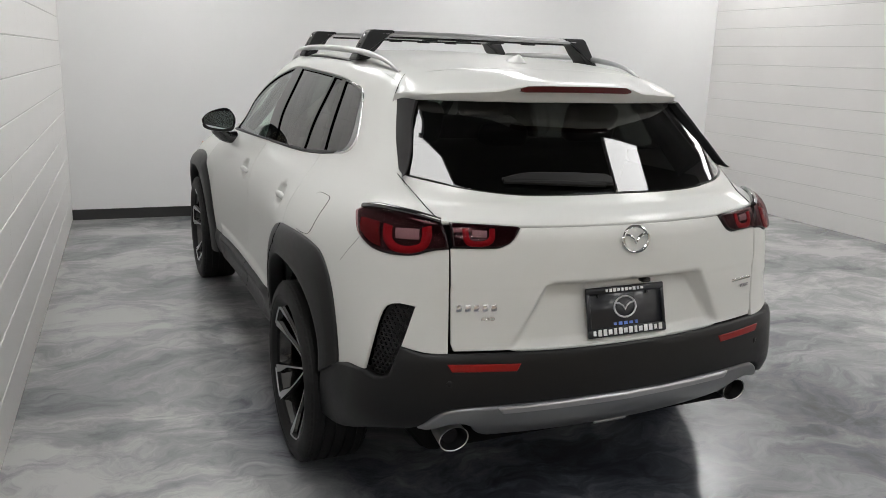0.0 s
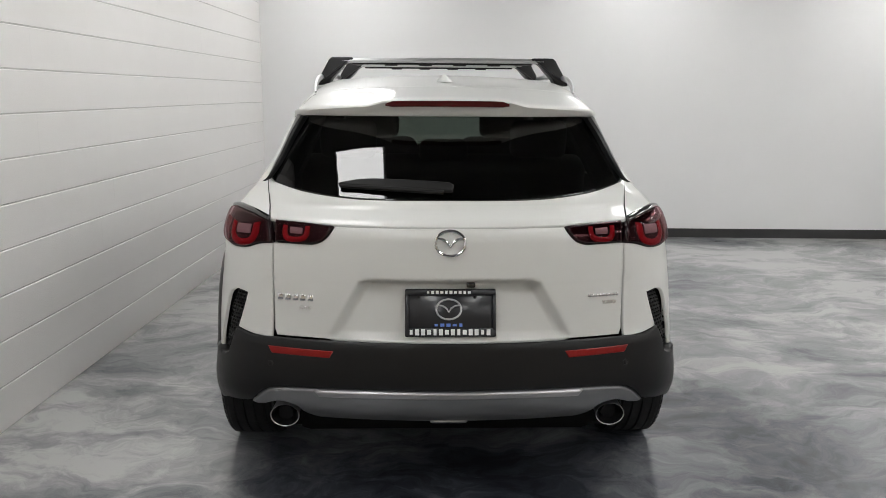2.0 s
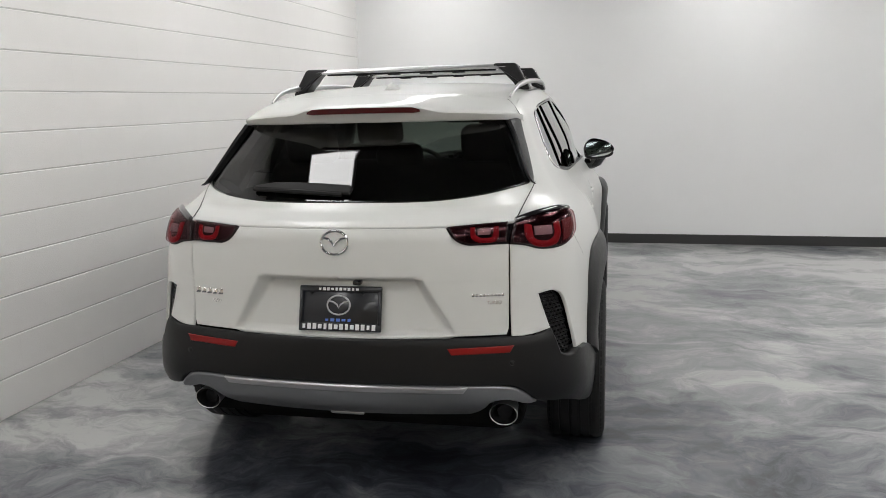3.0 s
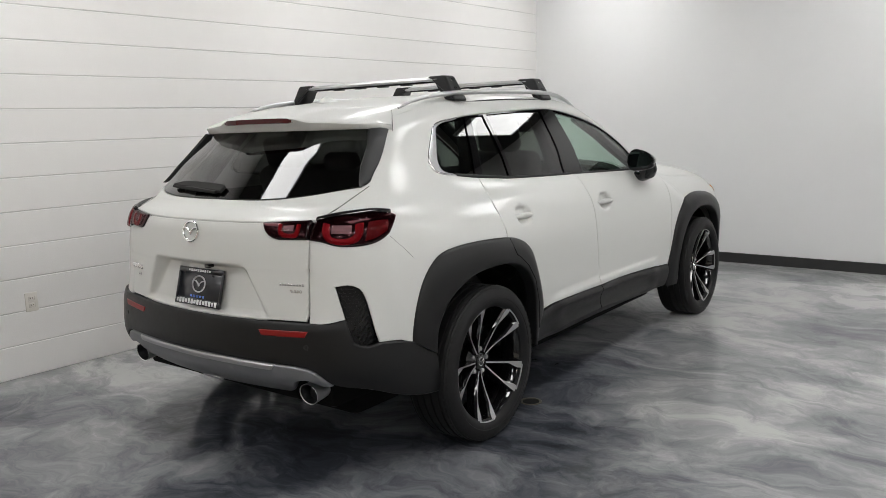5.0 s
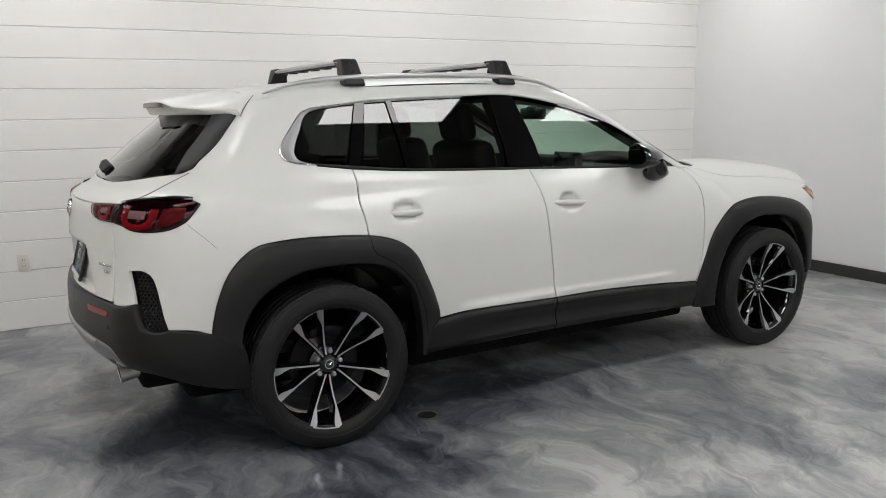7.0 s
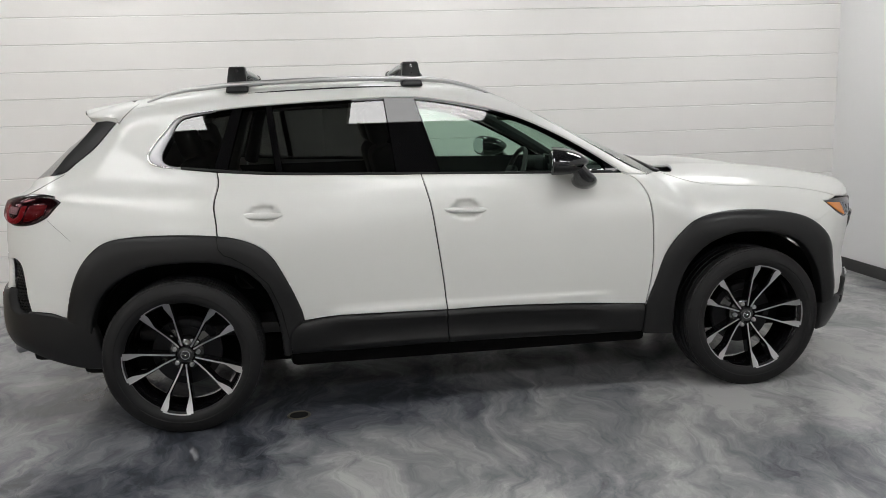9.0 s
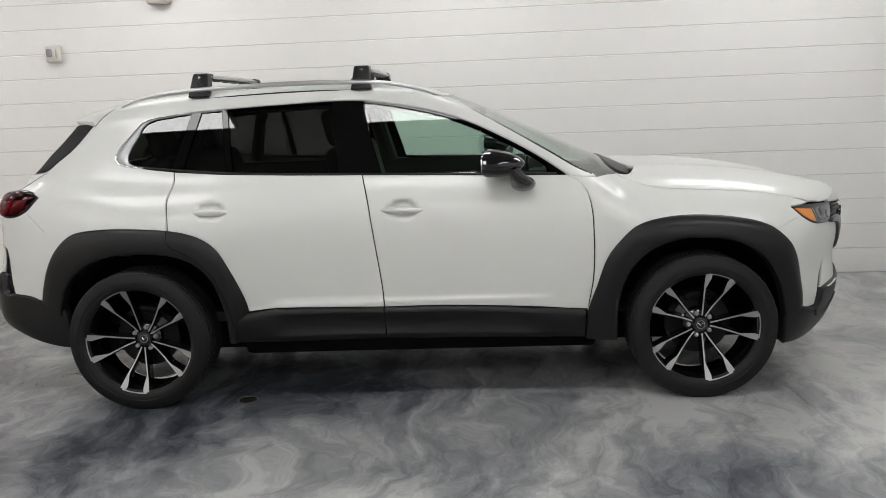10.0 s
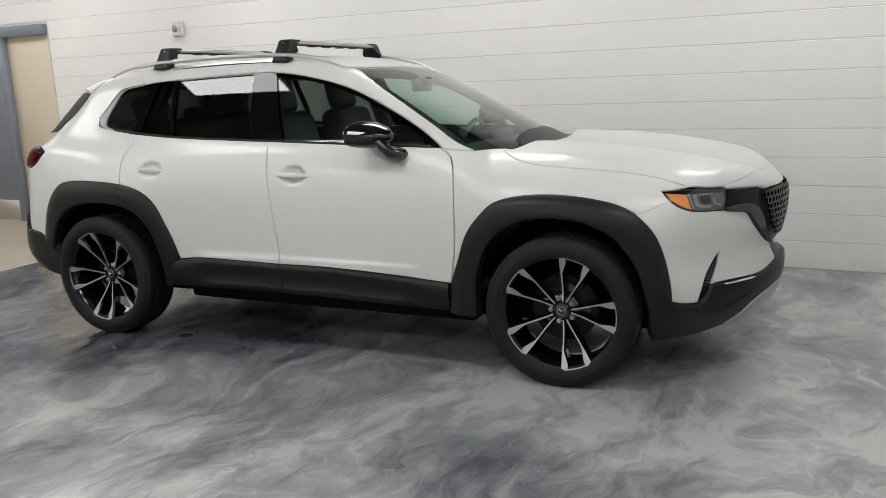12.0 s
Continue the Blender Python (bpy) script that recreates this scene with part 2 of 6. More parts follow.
def tube_bm(points, radius, segments=8, flat=1.0, bm=None):
    """A tube along points; flat squeezes its height."""
    bm = bm or bmesh.new()
    pts = [Vector(p) for p in points]
    rings = []
    for k, p in enumerate(pts):
        d = (pts[min(k + 1, len(pts) - 1)] - pts[max(k - 1, 0)]).normalized()
        side = d.cross(Vector((0, 0, 1)))
        side = side.normalized() if side.length > 1e-4 else Vector((1, 0, 0))
        up = side.cross(d)
        r = radius[k] if isinstance(radius, (list, tuple)) else radius
        rings.append([bm.verts.new(p + side * r * math.cos(a) + up * r * flat * math.sin(a)) for a in (2 * math.pi * i / segments for i in range(segments))])
    for r0, r1 in zip(rings, rings[1:]):
        for k in range(segments):
            bm.faces.new((r0[k], r0[(k + 1) % segments], r1[(k + 1) % segments], r1[k]))
    for ring in (rings[0], rings[-1]):
        bm.faces.new(ring)
    bmesh.ops.recalc_face_normals(bm, faces=bm.faces)
    return bm


def prism_bm(poly, thick, place):
    """A flat outline in 2D, thickened; place(u, v, w) gives the point, w from 0 to thick."""
    bm = bmesh.new()
    a = [bm.verts.new(place(u, v, 0.0)) for u, v in poly]
    b = [bm.verts.new(place(u, v, thick)) for u, v in poly]
    bm.faces.new(a)
    bm.faces.new(list(reversed(b)))
    for k in range(len(poly)):
        j = (k + 1) % len(poly)
        bm.faces.new((a[k], b[k], b[j], a[j]))
    bmesh.ops.recalc_face_normals(bm, faces=bm.faces)
    return bm


# ---------------------------------------------------------------- the room
LEFT_WALL = -2.02
BACK = -10.5
FRONT_L, FRONT_R = Vector((LEFT_WALL, 5.102, 0)), Vector((5.165, 5.102, 0))
EPOXY_EDGE = -2.20
# the car stands a little askew in the room: the walls are turned against it
ROOM = pose(-1.997, 0, 0, 0, 0, -2.302) @ pose(2.02, 0, 0)


def structure(ob, label, category):
    return tagged(ob, label, category, kind="structure")


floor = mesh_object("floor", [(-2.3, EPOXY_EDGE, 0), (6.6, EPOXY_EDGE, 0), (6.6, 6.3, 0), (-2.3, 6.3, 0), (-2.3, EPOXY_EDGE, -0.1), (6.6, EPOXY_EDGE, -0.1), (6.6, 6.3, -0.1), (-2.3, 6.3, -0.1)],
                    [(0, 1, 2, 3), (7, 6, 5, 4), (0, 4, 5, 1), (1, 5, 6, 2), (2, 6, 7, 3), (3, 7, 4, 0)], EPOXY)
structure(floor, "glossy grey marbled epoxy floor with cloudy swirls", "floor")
floor_tan = part("floor_concrete", box_bm((8.9, 8.6, 0.1), (2.15, EPOXY_EDGE - 4.3, -0.052)), TAN, smooth=False)
structure(floor_tan, "tan polished concrete floor beside the epoxy", "floor")

wall_left = part("wall_left", box_bm((0.22, 16.4, CEILING), (LEFT_WALL - 0.114, -2.6, CEILING / 2)), JOINT, smooth=False)
structure(wall_left, "white painted concrete block wall", "wall")
d = (FRONT_R - FRONT_L).normalized()
turn = math.degrees(math.atan2(d.y, d.x))
mid = (FRONT_L + FRONT_R) / 2
wall_front = part("wall_front", box_bm((8.2, 0.2, CEILING), (0, 0.10, CEILING / 2)), DRYWALL, smooth=False)
wall_front.matrix_basis = pose(mid.x, mid.y, 0, 0, 0, turn)
structure(wall_front, "smooth pale grey painted wall", "wall")
baseboard = part("baseboard", box_bm((7.18, 0.014, 0.098), (0, -0.009, 0.049), 0.003), BASE, smooth=False)
baseboard.matrix_basis = pose(mid.x, mid.y, 0, 0, 0, turn)
structure(baseboard, "charcoal rubber baseboard along the wall", "baseboard")
RIGHT_A, RIGHT_B = Vector((5.165, -1.0, 0)), Vector((5.165, 5.45, 0))
d2 = (RIGHT_B - RIGHT_A).normalized()
turn2 = math.degrees(math.atan2(d2.y, d2.x))
wall_right = part("wall_right", box_bm((16.6, 0.2, CEILING), (-1.3, -0.104, CEILING / 2)), JOINT, smooth=False)
wall_right.matrix_basis = pose(RIGHT_B.x - d2.x * 7, RIGHT_B.y - d2.y * 7, 0, 0, 0, turn2)
structure(wall_right, "white painted concrete block wall", "wall")
# unseen wall, added far back so that less light reaches the car's tail
wall_back = part("wall_back", box_bm((9.2, 0.2, CEILING), (1.8, BACK - 0.1, CEILING / 2)), CREAM, smooth=False)
structure(wall_back, "unseen cream painted wall that closes the room behind", "wall")
ceiling = part("ceiling", box_bm((9.6, 17.4, 0.1), (2.0, -2.3, CEILING + 0.05)), CEIL, smooth=False)
structure(ceiling, "dark grey painted ceiling", "ceiling")


# lights in the ceiling
def light_panel(x, y, wx, wy):
    root = new("ceiling_light")
    root.location = (x, y, CEILING)
    f = bmesh.new()
    for sx, sy, cx, cy in ((wx + 0.04, 0.02, 0, wy / 2 + 0.01), (wx + 0.04, 0.02, 0, -wy / 2 - 0.01), (0.02, wy, wx / 2 + 0.01, 0), (0.02, wy, -wx / 2 - 0.01, 0)):
        box_bm((sx, sy, 0.06), (cx, cy, -0.03), 0.003, 1, f)
    part("frame", f, WHITE, root, "white metal frame")
    part("diffuser", box_bm((wx, wy, 0.02), (0, 0, -0.045)), GLOW, root, "glowing white diffuser")
    return tagged(root, "long white LED ceiling light panel, switched on", "ceiling light", "ceiling lights")


# the row at y -7.95 is unseen, added to brighten the lower walls
LIGHTS = [(x, y, 0.6, 1.2) for x in (-0.98, 1.92, 4.7) for y in (-7.95, -5.55, -3.15, -0.75, 1.65, 4.05)]
for spec in LIGHTS:
    light_panel(*spec)

# ---------------------------------------------------------------- the car's skin as one smooth shape
# x to the car's right, y ahead from the rear axle, z up.
SY = np.array([-0.9, -0.5, 0.0, 0.6, 1.2, 1.8, 2.3, 2.8, 3.3, 3.7])
SZ = np.array([0.20, 0.45, 0.60, 0.75, 0.90, 1.00, 1.08, 1.135, 1.18, 1.30, 1.50, 1.62])
SX = np.array([
    [0.780, 0.850, 0.880, 0.850, 0.840, 0.840, 0.860, 0.870, 0.840, 0.740],
    [0.820, 0.885, 0.905, 0.870, 0.858, 0.862, 0.880, 0.900, 0.870, 0.780],
    [0.808, 0.876, 0.918, 0.882, 0.864, 0.870, 0.890, 0.915, 0.885, 0.800],
    [0.802, 0.870, 0.922, 0.886, 0.866, 0.872, 0.893, 0.920, 0.890, 0.800],
    [0.785, 0.854, 0.912, 0.884, 0.862, 0.866, 0.884, 0.910, 0.875, 0.780],
    [0.770, 0.838, 0.882, 0.861, 0.842, 0.842, 0.854, 0.880, 0.840, 0.740],
    [0.750, 0.813, 0.831, 0.818, 0.802, 0.800, 0.800, 0.824, 0.790, 0.700],
    [0.715, 0.774, 0.784, 0.776, 0.768, 0.762, 0.750, 0.770, 0.750, 0.670],
    [0.680, 0.734, 0.752, 0.753, 0.751, 0.743, 0.720, 0.720, 0.700, 0.640],
    [0.605, 0.654, 0.694, 0.717, 0.719, 0.710, 0.661, 0.640, 0.610, 0.560],
    [0.495, 0.564, 0.602, 0.624, 0.628, 0.614, 0.561, 0.530, 0.500, 0.450],
    [0.425, 0.510, 0.556, 0.582, 0.592, 0.580, 0.510, 0.460, 0.430, 0.400]])


def weights(x, xs):
    """Smooth interpolation: the weight of each knot for each x."""
    x = np.clip(np.asarray(x, float), xs[0], xs[-1])
    n = len(xs)
    k = np.clip(np.searchsorted(xs, x, side="right") - 1, 0, n - 2)
    h = xs[k + 1] - xs[k]
    t = (x - xs[k]) / h
    w = np.zeros((len(x), n))
    r = np.arange(len(x))
    h00, h10, h01, h11 = 2 * t**3 - 3 * t**2 + 1, t**3 - 2 * t**2 + t, -2 * t**3 + 3 * t**2, t**3 - t**2
    np.add.at(w, (r, k), h00)
    np.add.at(w, (r, k + 1), h01)
    lo, hi = np.maximum(k - 1, 0), np.minimum(k + 1, n - 1)
    s = h10 * h / (xs[hi] - xs[lo])
    np.add.at(w, (r, hi), s)
    np.add.at(w, (r, lo), -s)
    lo, hi = k, np.minimum(k + 2, n - 1)
    s = h11 * h / (xs[hi] - xs[lo])
    np.add.at(w, (r, hi), s)
    np.add.at(w, (r, lo), -s)
    return w


def curve(x, knots):
    k = np.array(knots)
    return weights(x, k[:, 0]) @ k[:, 1]


def step(a, b, x):
    t = np.clip((x - a) / (b - a), 0, 1)
    return t * t * (3 - 2 * t)


HANDLES = ((0.40, 0.992), (1.355, 0.972))
ROOF = [(-0.9, 1.40), (-0.60, 1.488), (-0.45, 1.515), (-0.25, 1.549), (0.0, 1.580), (0.3, 1.603), (0.8, 1.617), (1.2, 1.607), (1.42, 1.585), (1.6, 1.54), (1.8, 1.455), (2.1, 1.315), (2.6, 1.082), (2.9, 0.94), (3.8, 0.5)]
HOOD = [(1.8, 0.98), (2.2, 1.090), (2.4, 1.113), (2.6, 1.113), (2.85, 1.103), (3.1, 1.083), (3.39, 1.041), (3.6, 0.990), (3.72, 0.945), (3.9, 0.86)]
REAR = [(0.15, -0.66), (0.30, -0.775), (0.375, -0.855), (0.42, -0.910), (0.47, -0.945), (0.53, -0.957), (0.62, -0.956), (0.66, -0.952), (0.70, -0.944), (0.85, -0.942), (1.03, -0.928), (1.07, -0.918),
        (1.09, -0.905), (1.105, -0.878), (1.130, -0.824), (1.145, -0.806), (1.16, -0.788), (1.22, -0.716), (1.30, -0.620), (1.40, -0.500), (1.48, -0.405), (1.62, -0.24)]
BOW = [(0.15, 0.20), (0.66, 0.215), (0.80, 0.25), (1.0, 0.27), (1.1, 0.30), (1.2, 0.37), (1.4, 0.36), (1.6, 0.30)]
FRONT = [(0.15, 3.56), (0.22, 3.65), (0.32, 3.72), (0.46, 3.755), (0.60, 3.742), (0.75, 3.765), (0.88, 3.768), (0.95, 3.76), (1.2, 3.74)]


def side_half(y, z):
    w = (weights(z, SZ) * (weights(y, SY) @ SX.T)).sum(1)
    for hy, hz in HANDLES:
        w = w - 0.030 * np.exp(-((((y - hy) / 0.066) ** 2 + ((z - hz - 0.004) / 0.042) ** 2) ** 3))
    w = w + 0.012 * step(0.545, 0.515, z) * step(0.62, 0.78, y) * step(2.12, 1.98, y)
    return w


def rear_face(x, z):
    glazed = step(1.10, 1.18, z)
    y = curve(z, REAR) + (1 - glazed) * curve(z, BOW) * x * x + glazed * 0.80 * x ** 4
    wide = 0.272 + 0.115 * (0.885 - z) / 0.19
    dent = step(wide + 0.05, wide - 0.005, x) * step(0.901, 0.888, z) * step(0.682, 0.71, z)
    y = y + 0.004 * step(0.898, 0.891, z) * step(0.67, 0.70, z) * step(0.10, 0.14, x)
    return y + dent * (0.024 + 0.038 * np.clip((z - 0.69) / 0.19, 0, 1.1))


def front_face(x, z):
    return curve(z, FRONT) - 0.60 * x * x


def roof_top(x, y):
    q = np.clip((y - 1.45) / 0.85, 0, 1.2)
    return curve(y + 0.28 * x * x * q, ROOF) - 0.09 * x * x


def hood_top(x, y):
    z = curve(y, HOOD) - 0.016 * step(0.45, 0.12, x) - 0.98 * np.clip(x - 0.44, 0, 1) ** 2
    return z + 0.007 * np.exp(-(((x - 0.42) / 0.045) ** 2)) * step(3.6, 2.9, y) * step(2.42, 2.66, y)


def softmax(a, b, r):
    h = np.clip(r - np.abs(a - b), 0, None) / r
    return np.maximum(a, b) + h * h * r / 4


def skin(p):
    x, y, z = np.abs(p[:, 0]), p[:, 1], p[:, 2]
    side = x - side_half(y, z)
    ends = softmax(rear_face(x, z) - y, y - front_face(x, z), 0.05)
    f = softmax(side, ends, 0.17 - 0.09 * step(1.6, 2.6, y))
    top = z - softmax(roof_top(x, y), hood_top(x, y), 0.01)
    return softmax(f, top, 0.10)


def skin_normal(p):
    g = np.zeros_like(p)
    for k in range(3):
        e = np.zeros(3)
        e[k] = 0.004
        g[:, k] = skin(p + e) - skin(p - e)
    return g / np.maximum(np.linalg.norm(g, axis=1), 1e-9)[:, None]


PIV_R, PIV_F, ARM = (0.40, -0.25), (0.36, 3.10), 0.5
QUARTER = ARM * math.pi / 2


def wrap(x, y):
    """How far round the plan a place lies: y along the flank, then round the rear (or front) corner to the middle."""
    if y < PIV_R[1]:
        if x <= PIV_R[0]:
            return PIV_R[1] - QUARTER - (PIV_R[0] - x)
        return PIV_R[1] - ARM * math.atan2(PIV_R[1] - y, x - PIV_R[0])
    if y > PIV_F[1]:
        if x <= PIV_F[0]:
            return PIV_F[1] + QUARTER + (PIV_F[0] - x)
        return PIV_F[1] + ARM * math.atan2(y - PIV_F[1], x - PIV_F[0])
    return y


def rays(uv, kind):
    u, v = uv[:, 0], uv[:, 1]
    o, w = np.zeros((len(u), 3)), np.zeros((len(u), 3))
    if kind == "wrap":
        a = np.clip((PIV_R[1] - u) / ARM, 0, math.pi / 2)
        b = np.clip((u - PIV_F[1]) / ARM, 0, math.pi / 2)
        over_r = np.clip(PIV_R[1] - QUARTER - u, 0, None)
        over_f = np.clip(u - PIV_F[1] - QUARTER, 0, None)
        rear, front = u < PIV_R[1], u > PIV_F[1]
        o[:, 0] = np.where(rear, PIV_R[0] - over_r, np.where(front, PIV_F[0] - over_f, 0.0))
        o[:, 1] = np.clip(u, PIV_R[1], PIV_F[1])
        o[:, 2] = v
        w[:, 0] = np.cos(a) * np.cos(b)
        w[:, 1] = np.sin(b) - np.sin(a)
    elif kind == "rear":
        o[:, 0], o[:, 1], o[:, 2], w[:, 1] = u, 0.0, v, -1
    elif kind == "front":
        o[:, 0], o[:, 1], o[:, 2], w[:, 1] = u, 3.0, v, 1
    elif kind == "top":
        o[:, 0], o[:, 1], o[:, 2], w[:, 2] = u, v, 0.6, 1
    return o, w


def lift(uv, kind):
    uv = np.asarray(uv, float).reshape(-1, 2)
    if kind == "roof":
        return np.column_stack([uv, roof_top(np.abs(uv[:, 0]), uv[:, 1])])
    o, w = rays(uv, kind)
    lo, hi = np.zeros(len(uv)), np.full(len(uv), 1.3)
    for _ in range(26):
        m = (lo + hi) / 2
        out = skin(o + w * m[:, None]) > 0
        hi, lo = np.where(out, m, hi), np.where(out, lo, m)
    return o + w * lo[:, None]


def inside(pts, poly):
    x, y = pts[:, 0], pts[:, 1]
    r = np.zeros(len(pts), bool)
    for (x0, y0), (x1, y1) in zip(poly, np.roll(poly, -1, 0)):
        if y0 != y1:
            r ^= ((y0 > y) != (y1 > y)) & (x < (x1 - x0) * (y - y0) / (y1 - y0) + x0)
    return r


def edge_distance(pts, poly):
    d = np.full(len(pts), 9.0)
    for a, b in zip(poly, np.roll(poly, -1, 0)):
        ab = b - a
        t = np.clip(((pts - a) @ ab) / max(ab @ ab, 1e-12), 0, 1)
        d = np.minimum(d, np.linalg.norm(pts - a - t[:, None] * ab, axis=1))
    return d


def outline(*segments, gap=0.02):
    """A closed outline of smooth stretches that meet at corners. Three numbers: a place, taken round the plan."""
    pts = []
    for seg in segments:
        q = np.array([(wrap(p[0], p[1]), p[2]) if len(p) == 3 else p for p in seg], float)
        t = np.r_[0, np.cumsum(np.linalg.norm(np.diff(q, axis=0), axis=1))]
        keep = np.r_[True, np.diff(t) > 1e-6]
        q, t = q[keep], t[keep]
        n = max(2, int(round(t[-1] / gap)) + 1)
        s = np.linspace(0, t[-1], n)
        pts.extend(np.column_stack([weights(s, t) @ q[:, 0], weights(s, t) @ q[:, 1]]))
    pts = np.array(pts)
    keep = np.linalg.norm(pts - np.roll(pts, 1, 0), axis=1) > 1e-5
    pts = pts[keep]
    area = (pts[:, 0] * np.roll(pts[:, 1], -1) - pts[:, 1] * np.roll(pts[:, 0], -1)).sum()
    return pts if area > 0 else pts[::-1]


def inset(poly, e):
    """The outline drawn in by e."""
    a, b = poly - np.roll(poly, 1, 0), np.roll(poly, -1, 0) - poly
    na = np.column_stack([-a[:, 1], a[:, 0]]) / np.linalg.norm(a, axis=1)[:, None]
    nb = np.column_stack([-b[:, 1], b[:, 0]]) / np.linalg.norm(b, axis=1)[:, None]
    n = na + nb
    n /= np.maximum((n * n).sum(1), 0.6)[:, None] / 2
    return poly + e * n


from mathutils.geometry import delaunay_2d_cdt


def panel(name, poly, kind, mat, parent, label="", off=0.0, edge=0.003, depth=0.014, grid=0.035, mode="right", holes=(), cap=False):
    """A sheet of the car's skin within an outline, with a turned edge. mode: right, left or both halves in one mesh."""
    mids = (lambda q: np.abs(q[:, 0]) < 1e-4) if kind in ("rear", "front", "top", "roof") else (lambda q: (q[:, 0] < PIV_R[1] - QUARTER - PIV_R[0] + 1e-4) | (q[:, 0] > PIV_F[1] + QUARTER + PIV_F[0] - 1e-4))
    loops, rings = [], []
    for k, lp in enumerate([poly, *holes]):
        drawn = inset(lp, edge if k == 0 else -edge)
        on_mid = mids(lp) if mode == "both" else np.zeros(len(lp), bool)
        if on_mid.any():
            drawn[on_mid, 0] = lp[on_mid, 0]
        loops.append(drawn)
        rings.append((lp, on_mid))
    lo, hi = loops[0].min(0), loops[0].max(0)
    gx, gy = np.meshgrid(np.arange(lo[0], hi[0], grid), np.arange(lo[1], hi[1], grid * 0.87))
    gx = gx + (np.arange(gx.shape[0]) % 2 * grid / 2)[:, None]
    g = np.column_stack([gx.ravel(), gy.ravel()])
    g = g[inside(g, loops[0])]
    if len(g):
        d = edge_distance(g, loops[0])
        for h in loops[1:]:
            d = np.where(inside(g, h), 0, np.minimum(d, edge_distance(g, h)))
        g = g[d > grid * 0.35]
    uv = np.vstack([*loops, g]) if len(g) else np.vstack(loops)
    edges, at = [], 0
    for lp in loops:
        edges += [(at + k, at + (k + 1) % len(lp)) for k in range(len(lp))]
        at += len(lp)
    vs, _, fs, ov, _, _ = delaunay_2d_cdt([Vector(p) for p in uv], edges, [], 0, 1e-6)
    uv2 = np.array([(v.x, v.y) for v in vs])
    tri = np.array([f for f in fs])
    c = uv2[tri].mean(1)
    ok = inside(c, loops[0])
    for h in loops[1:]:
        ok &= ~inside(c, h)
    tri = tri[ok]
    old = {}
    for k, srcs in enumerate(ov):
        for s in srcs:
            old[s] = k
    pos = lift(uv2, kind)
    nor = skin_normal(pos) if kind != "roof" else np.tile([0.0, 0.0, 1.0], (len(pos), 1))
    if kind == "roof":
        e = 0.004
        dx = (roof_top(np.abs(uv2[:, 0] + e), uv2[:, 1]) - roof_top(np.abs(uv2[:, 0] - e), uv2[:, 1])) / (2 * e)
        dy = (roof_top(np.abs(uv2[:, 0]), uv2[:, 1] + e) - roof_top(np.abs(uv2[:, 0]), uv2[:, 1] - e)) / (2 * e)
        nor = np.column_stack([-dx, -dy, np.ones(len(pos))])
        nor /= np.linalg.norm(nor, axis=1)[:, None]
    V, N, F = [pos + nor * off], [nor], [tuple(t) for t in tri]
    a, b, cc = pos[tri[:, 0]], pos[tri[:, 1]], pos[tri[:, 2]]
    if (np.cross(b - a, cc - a) * nor[tri[:, 0]]).sum() < 0:
        F = [t[::-1] for t in F]
    count, at, lid = len(pos), 0, []
    for (lp, on_mid), drawn in zip(rings, loops):
        p0 = lift(lp, kind)
        pi = lift(drawn, kind)
        n0 = nor[[old[at + k] for k in range(len(lp))]]
        t = p0 - pi
        t -= n0 * (t * n0).sum(1)[:, None]
        t /= np.maximum(np.linalg.norm(t, axis=1), 1e-9)[:, None]
        t[on_mid, 0] = 0
        r1 = count
        n = len(lp)
        p0 = pi + t * np.maximum(np.linalg.norm(p0 - pi, axis=1), edge)[:, None]
        mid1 = n0 * 0.6 + t * 0.8
        V += [p0 + n0 * (off - edge), p0 + n0 * (off - depth)]
        N += [mid1 / np.maximum(np.linalg.norm(mid1, axis=1), 1e-9)[:, None], np.where(np.linalg.norm(t, axis=1)[:, None] > 0.5, t, n0)]
        for k in range(n):
            j = (k + 1) % n
            if on_mid[k] and on_mid[j]:
                continue
            i0, i1 = old[at + k], old[at + j]
            F += [(i0, r1 + k, r1 + j, i1), (r1 + k, r1 + n + k, r1 + n + j, r1 + j)]
        lid.append(list(range(r1 + n, r1 + 2 * n)))
        count += 2 * n
        at += n
    V, N = np.vstack(V), np.vstack(N)
    if cap:
        base = len(V)
        V, N = np.vstack([V, pos + nor * (off - depth)]), np.vstack([N, -nor])
        F += [tuple(base + i for i in t[::-1]) for t in F[: len(tri)]]
    if mode == "left":
        V, N, F = V * (-1, 1, 1), N * (-1, 1, 1), [f[::-1] for f in F]
    if mode == "both":
        m = len(V)
        F = F + [tuple(i + m for i in f[::-1]) for f in F]
        V, N = np.vstack([V, V * (-1, 1, 1)]), np.vstack([N, N * (-1, 1, 1)])
    ob = mesh_object(name, V, F, mat, parent, label, smooth=True)
    ob.data.normals_split_custom_set_from_vertices([tuple(v) for v in N])
    NORMALS[ob.name] = (V, N)
    return ob


NORMALS = {}


